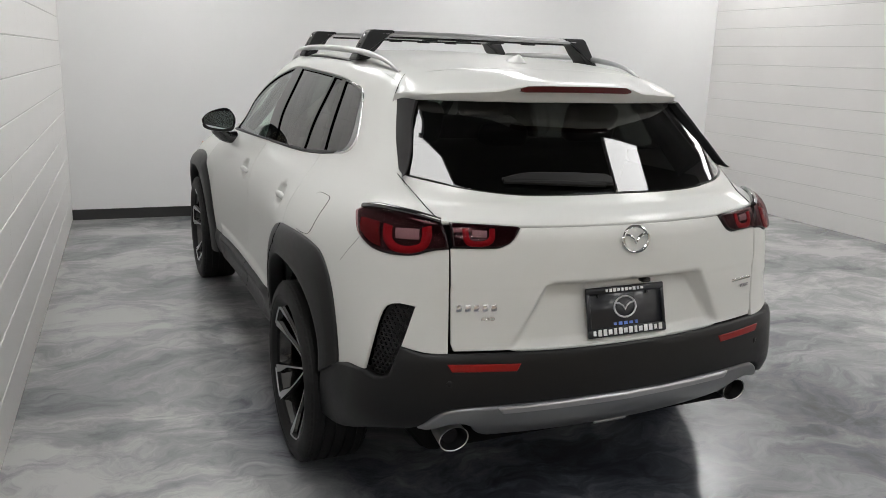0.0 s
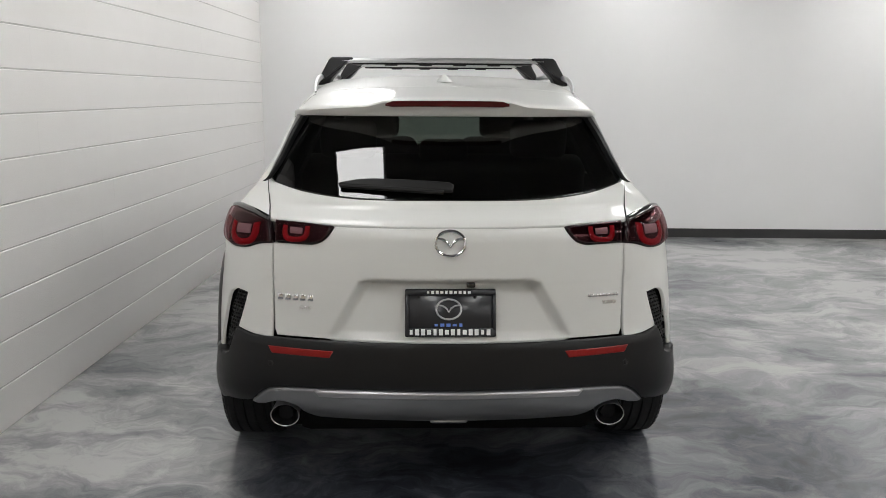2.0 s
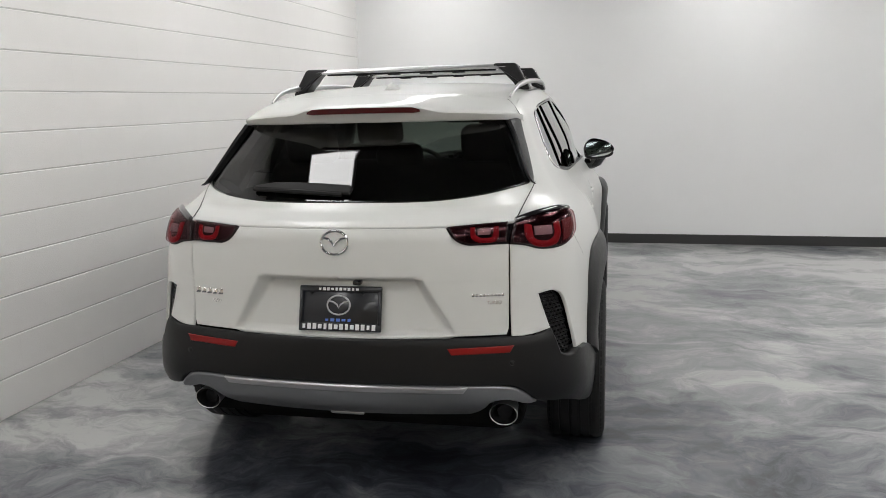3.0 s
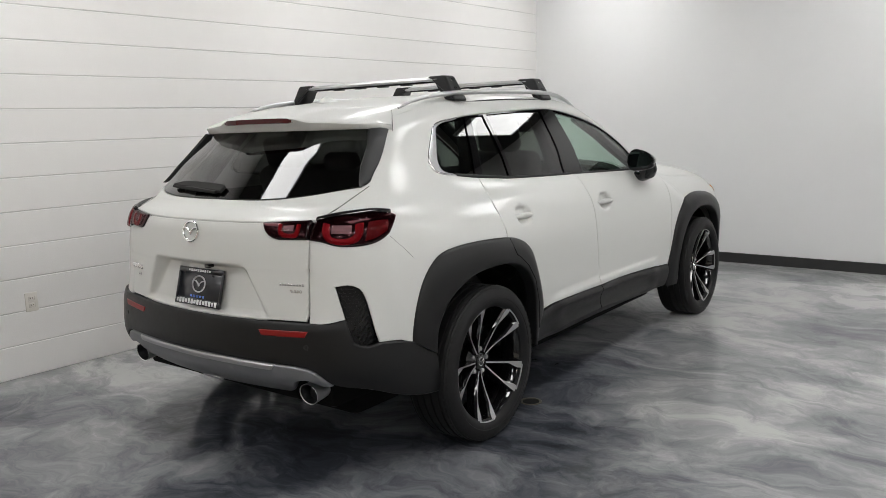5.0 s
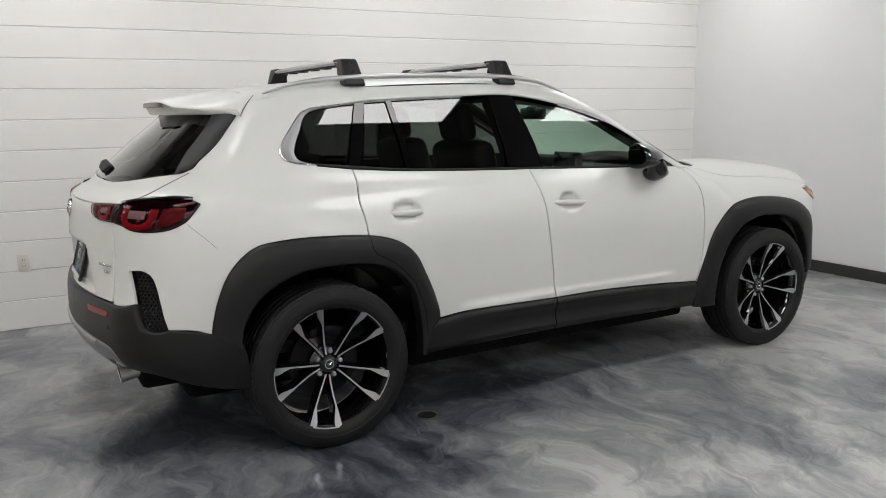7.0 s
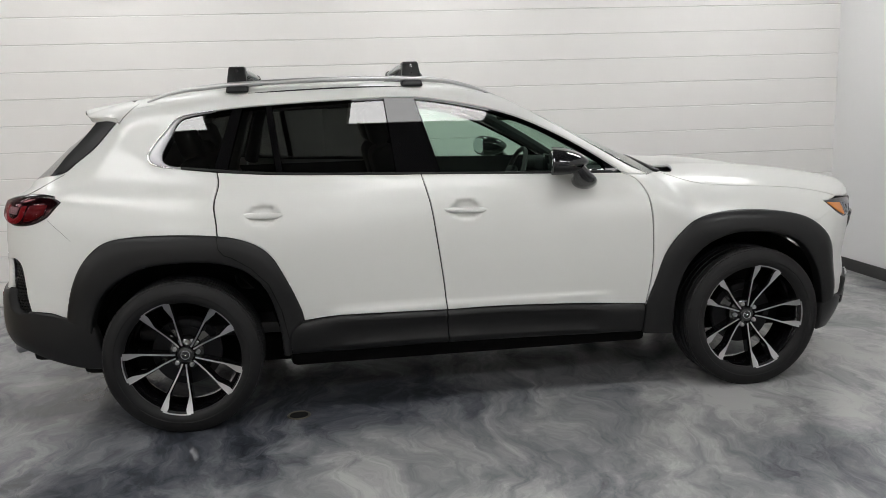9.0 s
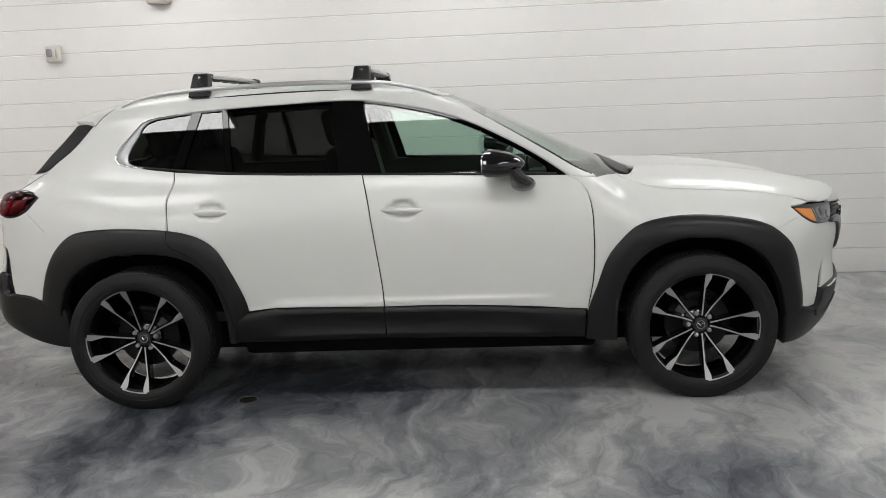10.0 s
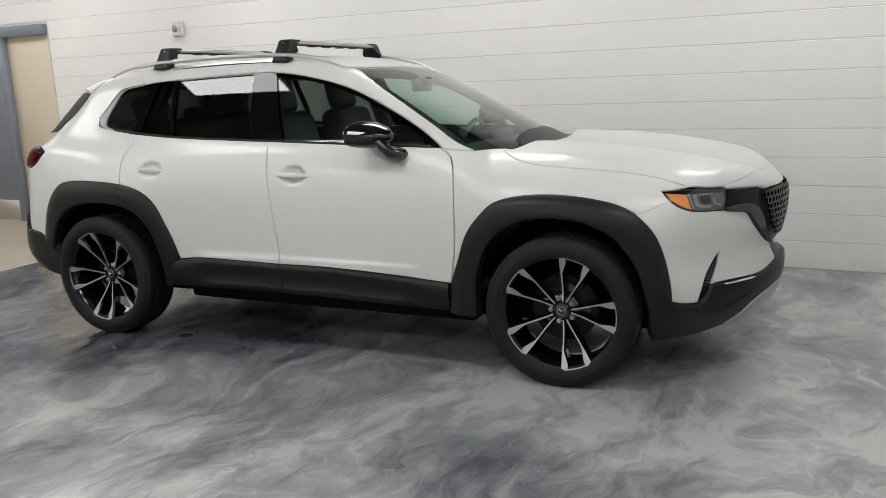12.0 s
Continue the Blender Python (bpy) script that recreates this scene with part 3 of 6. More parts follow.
def fair(obs, axis, edge=0.0):
    """Gives panes the even curvature of bent glass, so that they reflect without ripples; edge bends their sides further."""
    V, N = (np.vstack([NORMALS[o.name][k] for o in obs]) for k in (0, 1))
    o1, o2 = [k for k in range(3) if k != axis]
    keep = np.abs(N[:, axis]) > 0.45
    a, b, c = V[:, o1], V[:, o2], V[:, axis]
    am, bm_ = a.mean(), b.mean()
    terms = lambda a, b: np.column_stack([np.ones(len(a)), a - am, b - bm_, (a - am) ** 2, (a - am) * (b - bm_), (b - bm_) ** 2])
    w = np.linalg.lstsq(terms(a[keep], b[keep]), c[keep], rcond=None)[0]
    for o in obs:
        V, N = NORMALS[o.name]
        a, b = V[:, o1] - am, V[:, o2] - bm_
        F = np.zeros_like(N)
        F[:, o1], F[:, o2], F[:, axis] = -(w[1] + 2 * w[3] * a + w[4] * b + 4 * edge * a ** 3), -(w[2] + w[4] * a + 2 * w[5] * b), 1.0
        F /= np.linalg.norm(F, axis=1)[:, None]
        F *= np.sign(N[:, axis:axis + 1].mean())
        N = np.where((F * N).sum(1)[:, None] > 0.80, F, N)
        o.data.normals_split_custom_set_from_vertices([tuple(v) for v in N])


def sides(name, poly, kind, mat, parent, label="", **more):
    """The right-hand panel and its mirror image."""
    parents = parent if isinstance(parent, tuple) else (parent, parent)
    return panel(name, poly, kind, mat, parents[0], label, mode="right", **more), panel(name, poly, kind, mat, parents[1], label, mode="left", **more)


def zroof(y, x=0.562):
    return float(lift([(x, y)], "top")[0, 2])


def xside(y, z):
    return float(lift([(y, z)], "wrap")[0, 0])


car = tagged(new("suv"), "pearl white SUV with grey-black plastic cladding and black roof bars", "car")

# curves that several panels share, in (y, z) on the flank
BELT = [(0.20, 1.190), (0.48, 1.169), (1.04, 1.148), (1.79, 1.124), (2.17, 1.113)]
DLO_TOP = [(2.175, 1.122), (2.03, 1.220), (1.88, 1.306), (1.69, 1.397), (1.52, 1.452), (1.35, 1.489), (1.18, 1.515), (1.05, 1.522), (0.71, 1.512), (0.48, 1.502), (0.29, 1.491), (0.18, 1.477), (0.02, 1.451)]
DLO_BACK = [(0.02, 1.451), (-0.048, 1.385), (-0.122, 1.285)]
DLO_LOW = [(-0.122, 1.285), (-0.112, 1.246), (-0.062, 1.224)]
DLO_BELT = [(-0.062, 1.224), (0.190, 1.191)]
DITCH = [(y, zroof(y)) for y in (1.50, 1.3, 1.0, 0.6, 0.2, 0.0, -0.20)]
PILLAR = [(2.33, 1.098), (2.23, 1.142), (2.10, 1.222), (1.92, 1.331), (1.78, 1.412), (1.66, 1.482), (1.58, 1.520), (1.50, DITCH[0][1])]
GARNISH = [(0.618, -0.280, 1.437), (0.655, -0.36, 1.375), (0.685, -0.45, 1.290), (0.700, -0.53, 1.222)]


def corner(deg, z):
    """A place on the rear corner, by its angle round the pivot."""
    return (PIV_R[0] + 0.6 * math.cos(radians(deg)), PIV_R[1] - 0.6 * math.sin(radians(deg)), z)


LAMP_TOP = [(0.625, -0.784, 1.091), (0.67, -0.735, 1.102), (0.71, -0.690, 1.108), (0.76, -0.605, 1.112), (0.793, -0.540, 1.106), (0.808, -0.510, 1.090)]
LAMP_TIP = [(0.808, -0.510, 1.090), (0.816, -0.545, 1.055), (0.820, -0.577, 1.025)]
LAMP_LOW = [(0.820, -0.577, 1.025), (0.813, -0.628, 1.002), (0.795, -0.677, 0.990), (0.756, -0.733, 0.986), (0.705, -0.778, 0.992), (0.662, -0.806, 1.008), (0.614, -0.825, 1.014)]
VENT_IN = [corner(60.5, 0.832), corner(58.8, 0.77), corner(57, 0.705)]
VENT_OUT = [corner(60.5, 0.832), corner(55.5, 0.838), corner(51.5, 0.822), corner(49.5, 0.785), corner(47.8, 0.72), corner(46.2, 0.65), corner(45, 0.604)]
VENT_LOW = [corner(45, 0.604), corner(48, 0.594), corner(51, 0.597), corner(54, 0.612)]
VENT_LIN = [corner(54, 0.612), corner(55.6, 0.66), corner(57, 0.705)]
ARCH_R = [(-0.505, 0.566), (-0.50, 0.611), (-0.47, 0.720), (-0.42, 0.814), (-0.34, 0.888), (-0.26, 0.918), (-0.07, 0.930), (0.185, 0.914)]
ARCH_D = [(0.195, 0.914), (0.33, 0.878), (0.42, 0.813), (0.48, 0.706), (0.53, 0.592), (0.56, 0.486)]
ARCH_R_IN = [(-0.39, 0.500), (-0.37, 0.594), (-0.31, 0.688), (-0.22, 0.753), (-0.11, 0.793), (0.05, 0.804), (0.20, 0.789), (0.31, 0.743), (0.39, 0.657), (0.43, 0.543), (0.448, 0.429), (0.452, 0.33)]
ARCH_CUT = [(0.188, 0.912), (0.195, 0.855), (0.215, 0.829), (0.25, 0.815), (0.33, 0.762), (0.405, 0.680), (0.455, 0.555), (0.480, 0.420), (0.490, 0.330)]
CUT_R = [(0.188, 0.914), (0.186, 0.965), (0.176, 1.055), (0.196, 1.14), (0.190, 1.191)]
CUT_M = [(1.150, 1.146), (1.180, 1.014), (1.205, 0.833), (1.230, 0.634), (1.243, 0.492)]
CUT_F = [(2.17, 1.113), (2.24, 1.078), (2.278, 0.998), (2.292, 0.815), (2.288, 0.616), (2.262, 0.456)]
ARCH_F = [(2.26, 0.455), (2.30, 0.568), (2.35, 0.708), (2.42, 0.803), (2.50, 0.869), (2.64, 0.902), (2.81, 0.907), (3.01, 0.884), (0.93, 3.135, 0.845), (0.93, 3.236, 0.762), (0.93, 3.300, 0.645), (0.93, 3.338, 0.523), (0.93, 3.352, 0.438)]
ARCH_F_IN = [(0.93, 3.225, 0.40), (0.93, 3.205, 0.48), (0.93, 3.16, 0.603), (3.07, 0.721), (2.95, 0.782), (2.81, 0.802), (2.67, 0.794), (2.55, 0.743), (2.46, 0.648), (2.41, 0.508), (2.40, 0.365), (2.40, 0.300)]
HOOD_CUT = [(2.440, 1.094), (2.48, 1.076), (2.531, 1.056), (2.60, 1.037), (2.704, 1.024), (2.84, 1.015), (3.00, 1.004), (0.763, 3.174, 0.985), (0.762, 3.272, 0.966), (0.759, 3.353, 0.940)]


def back(c):
    return list(reversed(c))


def shifted(c, dy=0.0, dz=0.0):
    return [(p[0] + dy, p[1] + dz) for p in c]


# body side: quarter panel, rear pillar, cant rail and windscreen pillar in one pressing
side_poly = outline(PILLAR, DITCH, [DITCH[-1], (0.612, -0.268, 1.475), GARNISH[0]], GARNISH, [GARNISH[-1], (0.688, -0.60, 1.20), (0.672, -0.66, 1.158), LAMP_TOP[0]], LAMP_TOP, LAMP_TIP, LAMP_LOW,
                    [LAMP_LOW[-1], (0.614, -0.835, 0.85), (0.614, -0.84, 0.686)], [(0.614, -0.84, 0.686), (0.68, -0.80, 0.692), VENT_IN[-1]], back(VENT_IN), VENT_OUT,
                    [VENT_OUT[-1], (0.89, -0.60, 0.592), (-0.505, 0.566)], ARCH_R, CUT_R, back(DLO_BELT), back(DLO_LOW), back(DLO_BACK), back(DLO_TOP), [DLO_TOP[0], (2.19, 1.112), PILLAR[0]])
sides("body_side", side_poly, "wrap", PAINT, car, grid=0.03)

# doors
rear_door_poly = outline(BELT[:1] + [(0.48, 1.169), (1.04, 1.148), CUT_M[0]], CUT_M, [CUT_M[-1], (0.97, 0.497), (0.72, 0.500), ARCH_D[-1]], back(ARCH_D), [ARCH_D[0], (0.192, 0.965), (0.184, 1.055), (0.203, 1.14), (0.196, 1.191)])
front_door_poly = outline([(1.157, 1.145), (1.79, 1.124), (2.163, 1.113)], shifted(CUT_F, -0.006), [(2.256, 0.456), (2.11, 0.464), (2.0, 0.475), (1.56, 0.492), (1.249, 0.492)], back(shifted(CUT_M, 0.006)))
rear_doors = sides("rear_door", rear_door_poly, "wrap", PAINT, car, grid=0.02)
front_doors = sides("front_door", front_door_poly, "wrap", PAINT, car, grid=0.02)
fender_poly = outline(CUT_F, ARCH_F[:-4], [ARCH_F[-5], (0.886, 3.179, 0.837), (0.862, 3.228, 0.860), (0.8275, 3.290, 0.884)], [(0.8275, 3.290, 0.884), (0.824, 3.270, 0.906), (0.813, 3.251, 0.928)], [(0.813, 3.251, 0.928), (0.794, 3.302, 0.931), HOOD_CUT[-1]], back(HOOD_CUT), [HOOD_CUT[0], (2.36, 1.094), (2.32, 1.094)], [(2.32, 1.094), (2.19, 1.107), CUT_F[0]])
sides("front_fender", fender_poly, "wrap", PAINT, car, grid=0.03)

# roof, spoiler, bonnet
roof_poly = outline([(0, -0.215), (0.3, -0.21), (0.568, -0.20)], [(0.568, -0.20), (0.568, 0.6), (0.568, 1.50)], [(0.568, 1.50), (0.45, 1.565), (0.25, 1.605), (0, 1.62)], [(0, 1.62), (0, -0.215)])
panel("roof", roof_poly, "top", PAINT, car, grid=0.04, mode="both")
SPOILER_EDGE = [(0.0, -0.545), (0.18, -0.541), (0.235, -0.530), (0.29, -0.510), (0.36, -0.490), (0.45, -0.462), (0.51, -0.432), (0.55, -0.395), (0.585, -0.335), (0.606, -0.270)]
SPOILER_TOP = [(0.0, 1.504), (0.20, 1.502), (0.24, 1.497), (0.30, 1.482), (0.36, 1.478), (0.45, 1.473), (0.51, 1.469), (0.55, 1.466), (0.585, 1.462), (0.606, 1.455)]
SPOILER_FOOT = [(0.0, 1.445), (0.36, 1.444), (0.53, 1.444), (0.585, 1.440), (0.606, 1.437)]


def spoiler_bm():
    """The roof spoiler: a shell that runs back from the roof to a thin edge over an undercut face."""
    bm = bmesh.new()
    xs = np.r_[np.linspace(0, 0.20, 8), np.linspace(0.215, 0.31, 9), np.linspace(0.33, 0.606, 14)]
    xs = np.r_[-xs[:0:-1], xs]
    a = np.abs(xs)
    ye, zt, zf = curve(a, SPOILER_EDGE), curve(a, SPOILER_TOP), curve(a, SPOILER_FOOT)
    y0 = -0.222 + 0.050 * step(0.42, 0.56, a) - 0.088 * step(0.535, 0.606, a)
    rings = []
    for x, b, e, z1, z2 in zip(xs, y0, ye, zt, zf):
        zs = zroof(b + 0.004, abs(x)) - 0.0005
        ring = []
        drop = zs - z1
        for s in np.linspace(0, 0.97, 9):
            ring.append((x, b + (e - b) * s, zs - drop * (0.55 * s + 0.45 * s * s)))
        ring += [(x, e + 0.002, z1 - 0.002), (x, e, z1 - 0.007), (x, e + 0.004, z1 - 0.012), (x, e + 0.45 * (z1 - z2), z2), (x, e + 0.45 * (z1 - z2) + 0.008, z2 - 0.005), (x * 0.985, min(e + 0.12, b - 0.01), z2 - 0.004)]
        rings.append([bm.verts.new(p) for p in ring])
    for r0, r1 in zip(rings, rings[1:]):
        for k in range(len(r0) - 1):
            bm.faces.new((r0[k], r0[k + 1], r1[k + 1], r1[k]))
    bm.faces.new(rings[0])
    bm.faces.new(rings[-1])
    bmesh.ops.recalc_face_normals(bm, faces=bm.faces)
    return bm


spoiler = part("spoiler", spoiler_bm(), PAINT, car, "white roof spoiler with an undercut edge", angle=40)
hood_side = [lift([(wrap(p[0], p[1]), p[2]) if len(p) == 3 else p], "wrap")[0, :2] - (0.004, 0) for p in HOOD_CUT]
hood_poly = outline(back(hood_side), [hood_side[0], (0.60, 2.495), (0.56, 2.527), (0.47, 2.555), (0.35, 2.574), (0, 2.60)], [(0, 2.60), (0, 3.645)], [(0, 3.650), (0.2, 3.648), (0.399, 3.622), (0.537, 3.572), (0.637, 3.508)], [(0.637, 3.508), (0.709, 3.437), hood_side[-1]])
panel("bonnet", hood_poly, "top", PAINT, car, grid=0.03, mode="both")

# tailgate
gate_top = outline([(0, 1.158), (0.2, 1.158), (0.35, 1.162), (0.50, 1.177), (0.60, 1.194), (0.674, 1.207)], [(0.674, 1.207), (0.654, 1.158), (0.626, 1.094)], [(0.626, 1.094), (0.50, 1.090), (0.40, 1.084)], [(0.40, 1.084), (0.2, 1.083), (0, 1.083)], [(0, 1.083), (0, 1.158)])
tailgate = panel("tailgate", gate_top, "rear", PAINT, car, grid=0.022, mode="both")
gate_low = outline([(0, 1.078), (0.2, 1.078), (0.392, 1.078)], [(0.392, 1.078), (0.415, 1.045), (0.44, 1.024), (0.475, 1.014)], [(0.475, 1.014), (0.610, 1.016)], [(0.610, 1.016), (0.6105, 0.884), (0.6095, 0.74)], [(0.6095, 0.74), (0.609, 0.703), (0.602, 0.694)], [(0.602, 0.694), (0.41, 0.692), (0.2, 0.690), (0, 0.690)], [(0, 0.690), (0, 1.078)])
panel("lower_panel", gate_low, "rear", PAINT, tailgate, grid=0.015, mode="both")
glass_poly = outline([(0, 1.162), (0.2, 1.162), (0.35, 1.166), (0.50, 1.181), (0.60, 1.198), (0.683, 1.214)], [(0.683, 1.214), (0.668, 1.266), (0.60, 1.385), (0.555, 1.452)], [(0.555, 1.452), (0.3, 1.470), (0, 1.475)], [(0, 1.475), (0, 1.162)])
rear_glass = panel("rear_window", glass_poly, "rear", REARTINT, tailgate, "dark tinted rear window glass", off=-0.003, grid=0.03, depth=0.006, mode="both")
fair([rear_glass], 1, 0.16)


def fin_bm(md):
    """The fin beside the rear window: a blade from the body's edge back past the glass."""
    front = [(0.618, -0.280, 1.437), (0.655, -0.36, 1.375), (0.680, -0.45, 1.290), (0.692, -0.53, 1.222), (0.690, -0.575, 1.205)]
    rear = [(0.566, -0.398, 1.440), (0.600, -0.448, 1.375), (0.632, -0.515, 1.290), (0.665, -0.572, 1.223), (0.685, -0.588, 1.204)]
    w = np.linspace(0, 4, 17)
    k = np.arange(5.0)
    f = np.column_stack([weights(w, k) @ np.array(front)[:, i] for i in range(3)])
    r = np.column_stack([weights(w, k) @ np.array(rear)[:, i] for i in range(3)])
    n = skin_normal(lift([(wrap(p[0], p[1]), p[2]) for p in f], "wrap"))
    f = lift([(wrap(p[0], p[1]), p[2]) for p in f], "wrap") + n * 0.004
    t = np.linspace(1, 0.25, 17)[:, None]
    bm = bmesh.new()
    rows = [f - n * 0.03, f, f + (r - f) * 0.5 + n * 0.006 * t, r, r - np.array([0.012, -0.006, 0.004]) * t, r + np.array([-0.030, 0.060, -0.01]) * t]
    rings = [[bm.verts.new((md * p[0], p[1], p[2])) for p in row] for row in rows]
    for a, b in zip(rings, rings[1:]):
        for i in range(16):
            bm.faces.new((a[i], a[i + 1], b[i + 1], b[i]))
    bm.faces.new([row[0] for row in rings])
    bmesh.ops.recalc_face_normals(bm, faces=bm.faces)
    return bm


for md in (1, -1):
    part("pillar_garnish", fin_bm(md), CLAD, tailgate, "dark grey plastic fin beside the rear window", angle=30)

# joint between the bumper cover and the quarter panel
for md in (1, -1):
    q = lift([(wrap(*p[:2]), p[2]) for p in ((0.828, -0.582, 1.014), (0.838, -0.560, 0.993), (0.847, -0.535, 0.972), (0.857, -0.504, 0.946), (0.868, -0.470, 0.915))], "wrap")
    part("panel_joint", tube_bm([(md * (p[0] - 0.0005), p[1], p[2]) for p in q], 0.0009, 6), DARK, car, "thin dark joint line")
    for run in (((0.533, -0.173), (0.552, -0.192), (0.570, -0.214), (0.590, -0.240), (0.606, -0.262)), ((0.676, 1.206), (0.667, 1.182), (0.656, 1.158), (0.642, 1.126), (0.630, 1.098))):
        q = lift(run, "top" if run[0][1] < 0 else "rear")
        part("panel_joint", tube_bm([(md * p[0], p[1], p[2]) for p in q], 0.0016, 6), DARK, car, "thin dark joint line")

# cladding
def strip(name, outer, inner, kind, mat, parents, label="", off=0.004, swell=0.003, depth=0.012, count=48):
    """A moulding or lens between two curves: smooth along its run, softly crowned across."""
    def along(c):
        q = np.array([(wrap(p[0], p[1]), p[2]) if len(p) == 3 else p for p in c], float)
        t = np.r_[0, np.cumsum(np.linalg.norm(np.diff(q, axis=0), axis=1))]
        return weights(np.linspace(0, t[-1], count), t) @ q
    a, b = along(outer), along(inner)
    obs = []
    for md, parent in zip((1, -1), parents if isinstance(parents, (list, tuple)) else (parents, parents)):
        bm, rows = bmesh.new(), []
        for f, h in ((0.0, off - depth), (0.0, off), (0.12, off + 0.44 * swell), (0.30, off + 0.84 * swell), (0.5, off + swell), (0.70, off + 0.84 * swell), (0.88, off + 0.44 * swell), (1.0, off), (1.0, off - depth)):
            p = lift(a + (b - a) * f, kind)
            q = p + skin_normal(p) * h
            rows.append([bm.verts.new((md * v[0], v[1], v[2])) for v in q])
        for r0, r1 in zip(rows, rows[1:]):
            for k in range(count - 1):
                bm.faces.new((r0[k], r0[k + 1], r1[k + 1], r1[k]))
        for k in (0, count - 1):
            bm.faces.new([r[k] for r in rows])
        bmesh.ops.recalc_face_normals(bm, faces=bm.faces)
        obs.append(part(name, bm, mat, parent, label, angle=50))
    return obs


def arch_sheet(outer, inner, md, name, parent):
    """A wheel arch moulding: it swells from the body's edge to a broad rounded band and turns in at the wheel."""
    def along(c, count):
        q = np.array([(wrap(p[0], p[1]), p[2]) if len(p) == 3 else p for p in c], float)
        t = np.r_[0, np.cumsum(np.linalg.norm(np.diff(q, axis=0), axis=1))]
        w = weights(np.linspace(0, t[-1], count), t)
        return w @ q
    count = 72
    a, b = along(outer, count), along(inner, count)
    swell = [(0.0, -0.012), (0.0, 0.003), (0.02, 0.0075), (0.10, 0.0130), (0.22, 0.0195), (0.34, 0.0240), (0.42, 0.0262), (0.60, 0.0275), (0.80, 0.0275), (0.93, 0.0265), (0.985, 0.0235), (1.0, 0.0180), (1.02, -0.030)]
    bm = bmesh.new()
    rows = []
    for f, h in swell:
        p = lift(a + (b - a) * f, "wrap")
        q = p + skin_normal(p) * h
        rows.append([bm.verts.new((md * v[0], v[1], v[2])) for v in q])
    for r0, r1 in zip(rows, rows[1:]):
        for k in range(count - 1):
            bm.faces.new((r0[k], r0[k + 1], r1[k + 1], r1[k]))
    for k in (0, count - 1):
        bm.faces.new([r[k] for r in rows])
    bmesh.ops.recalc_face_normals(bm, faces=bm.faces)
    return part(name, bm, CLAD, parent, "dark grey plastic wheel arch moulding", angle=50)


ARCH_R_OUT = ARCH_R[:-1] + ARCH_D[:-1] + [(0.556, 0.492), (0.515, 0.44), (0.495, 0.385), (0.490, 0.322)]
ARCH_F_OUT = [(2.248, 0.302), (2.252, 0.38)] + ARCH_F
for md in (1, -1):
    arch_sheet(ARCH_R_OUT, ARCH_R_IN, md, "wheel_arch_trim", car)
    arch_sheet(ARCH_F_OUT, back(ARCH_F_IN), md, "wheel_arch_trim", car)
    out_line, in_line = (outline(c, back(c)) for c in (ARCH_R_OUT, ARCH_R_IN))
    cut = np.array(ARCH_CUT)
    share = edge_distance(cut, out_line) / (edge_distance(cut, out_line) + edge_distance(cut, in_line))
    rise = np.interp(share, [0, 0.02, 0.10, 0.22, 0.34, 0.42, 0.60], [0.004, 0.0075, 0.0130, 0.0195, 0.0240, 0.0262, 0.0275])
    q = lift(cut, "wrap")
    q = q + skin_normal(q) * (rise + 0.0006 + 0.003 * step(0.24, 0.19, cut[:, 0]))[:, None]
    part("panel_joint", tube_bm([(md * v[0], v[1], v[2]) for v in q], 0.0018, 6), DARK, car, "thin dark joint line")

def sill_sheet(top, low, md, parent):
    """A sill moulding: a ledge under the door, a flank scooped out along its middle and a tucked lower lip."""
    count = 40
    rows = []
    bm = bmesh.new()
    a, b = (np.column_stack([np.interp(np.linspace(0, 1, count), np.linspace(0, 1, len(c)), np.array(c)[:, k]) for k in (0, 1)]) for c in (top, low))
    for f, h, scooped in ((0.0, -0.012, -0.012), (0.0, 0.004, 0.004), (0.03, 0.009, 0.011), (0.12, 0.015, 0.019), (0.15, 0.017, 0.0185), (0.24, 0.0195, 0.010), (0.36, 0.0195, 0.002), (0.50, 0.016, -0.001), (0.64, 0.011, 0.003), (0.74, 0.008, 0.010),
                          (0.775, 0.007, 0.0125), (0.80, 0.006, 0.0115), (0.90, 0.001, 0.002), (0.97, -0.008, -0.008), (1.0, -0.022, -0.022), (1.0, -0.07, -0.07)):
        p = lift(a + (b - a) * f, "wrap")
        mid = step(0.62, 0.82, p[:, 1]) * step(2.12, 1.92, p[:, 1])
        q = p + skin_normal(p) * (h + (scooped - h) * mid)[:, None]
        rows.append([bm.verts.new((md * v[0], v[1], v[2])) for v in q])
    for r0, r1 in zip(rows, rows[1:]):
        for k in range(count - 1):
            bm.faces.new((r0[k], r0[k + 1], r1[k + 1], r1[k]))
    for k in (0, count - 1):
        bm.faces.new([r[k] for r in rows])
    bmesh.ops.recalc_face_normals(bm, faces=bm.faces)
    return part("sill_trim", bm, CLAD, parent, "dark grey plastic sill moulding", angle=40)


for md, r_door, f_door in zip((1, -1), rear_doors, front_doors):
    sill_sheet([(0.480, 0.478), (0.57, 0.480), (0.72, 0.497), (0.97, 0.494), (1.240, 0.489)], [(0.494, 0.314), (0.70, 0.314), (0.90, 0.315), (1.07, 0.316), (1.247, 0.316)], md, r_door)
    sill_sheet([(1.246, 0.489), (1.56, 0.488), (1.86, 0.478), (2.11, 0.461), (2.246, 0.452)], [(1.253, 0.316), (1.50, 0.313), (1.80, 0.309), (2.02, 0.306), (2.242, 0.302)], md, f_door)

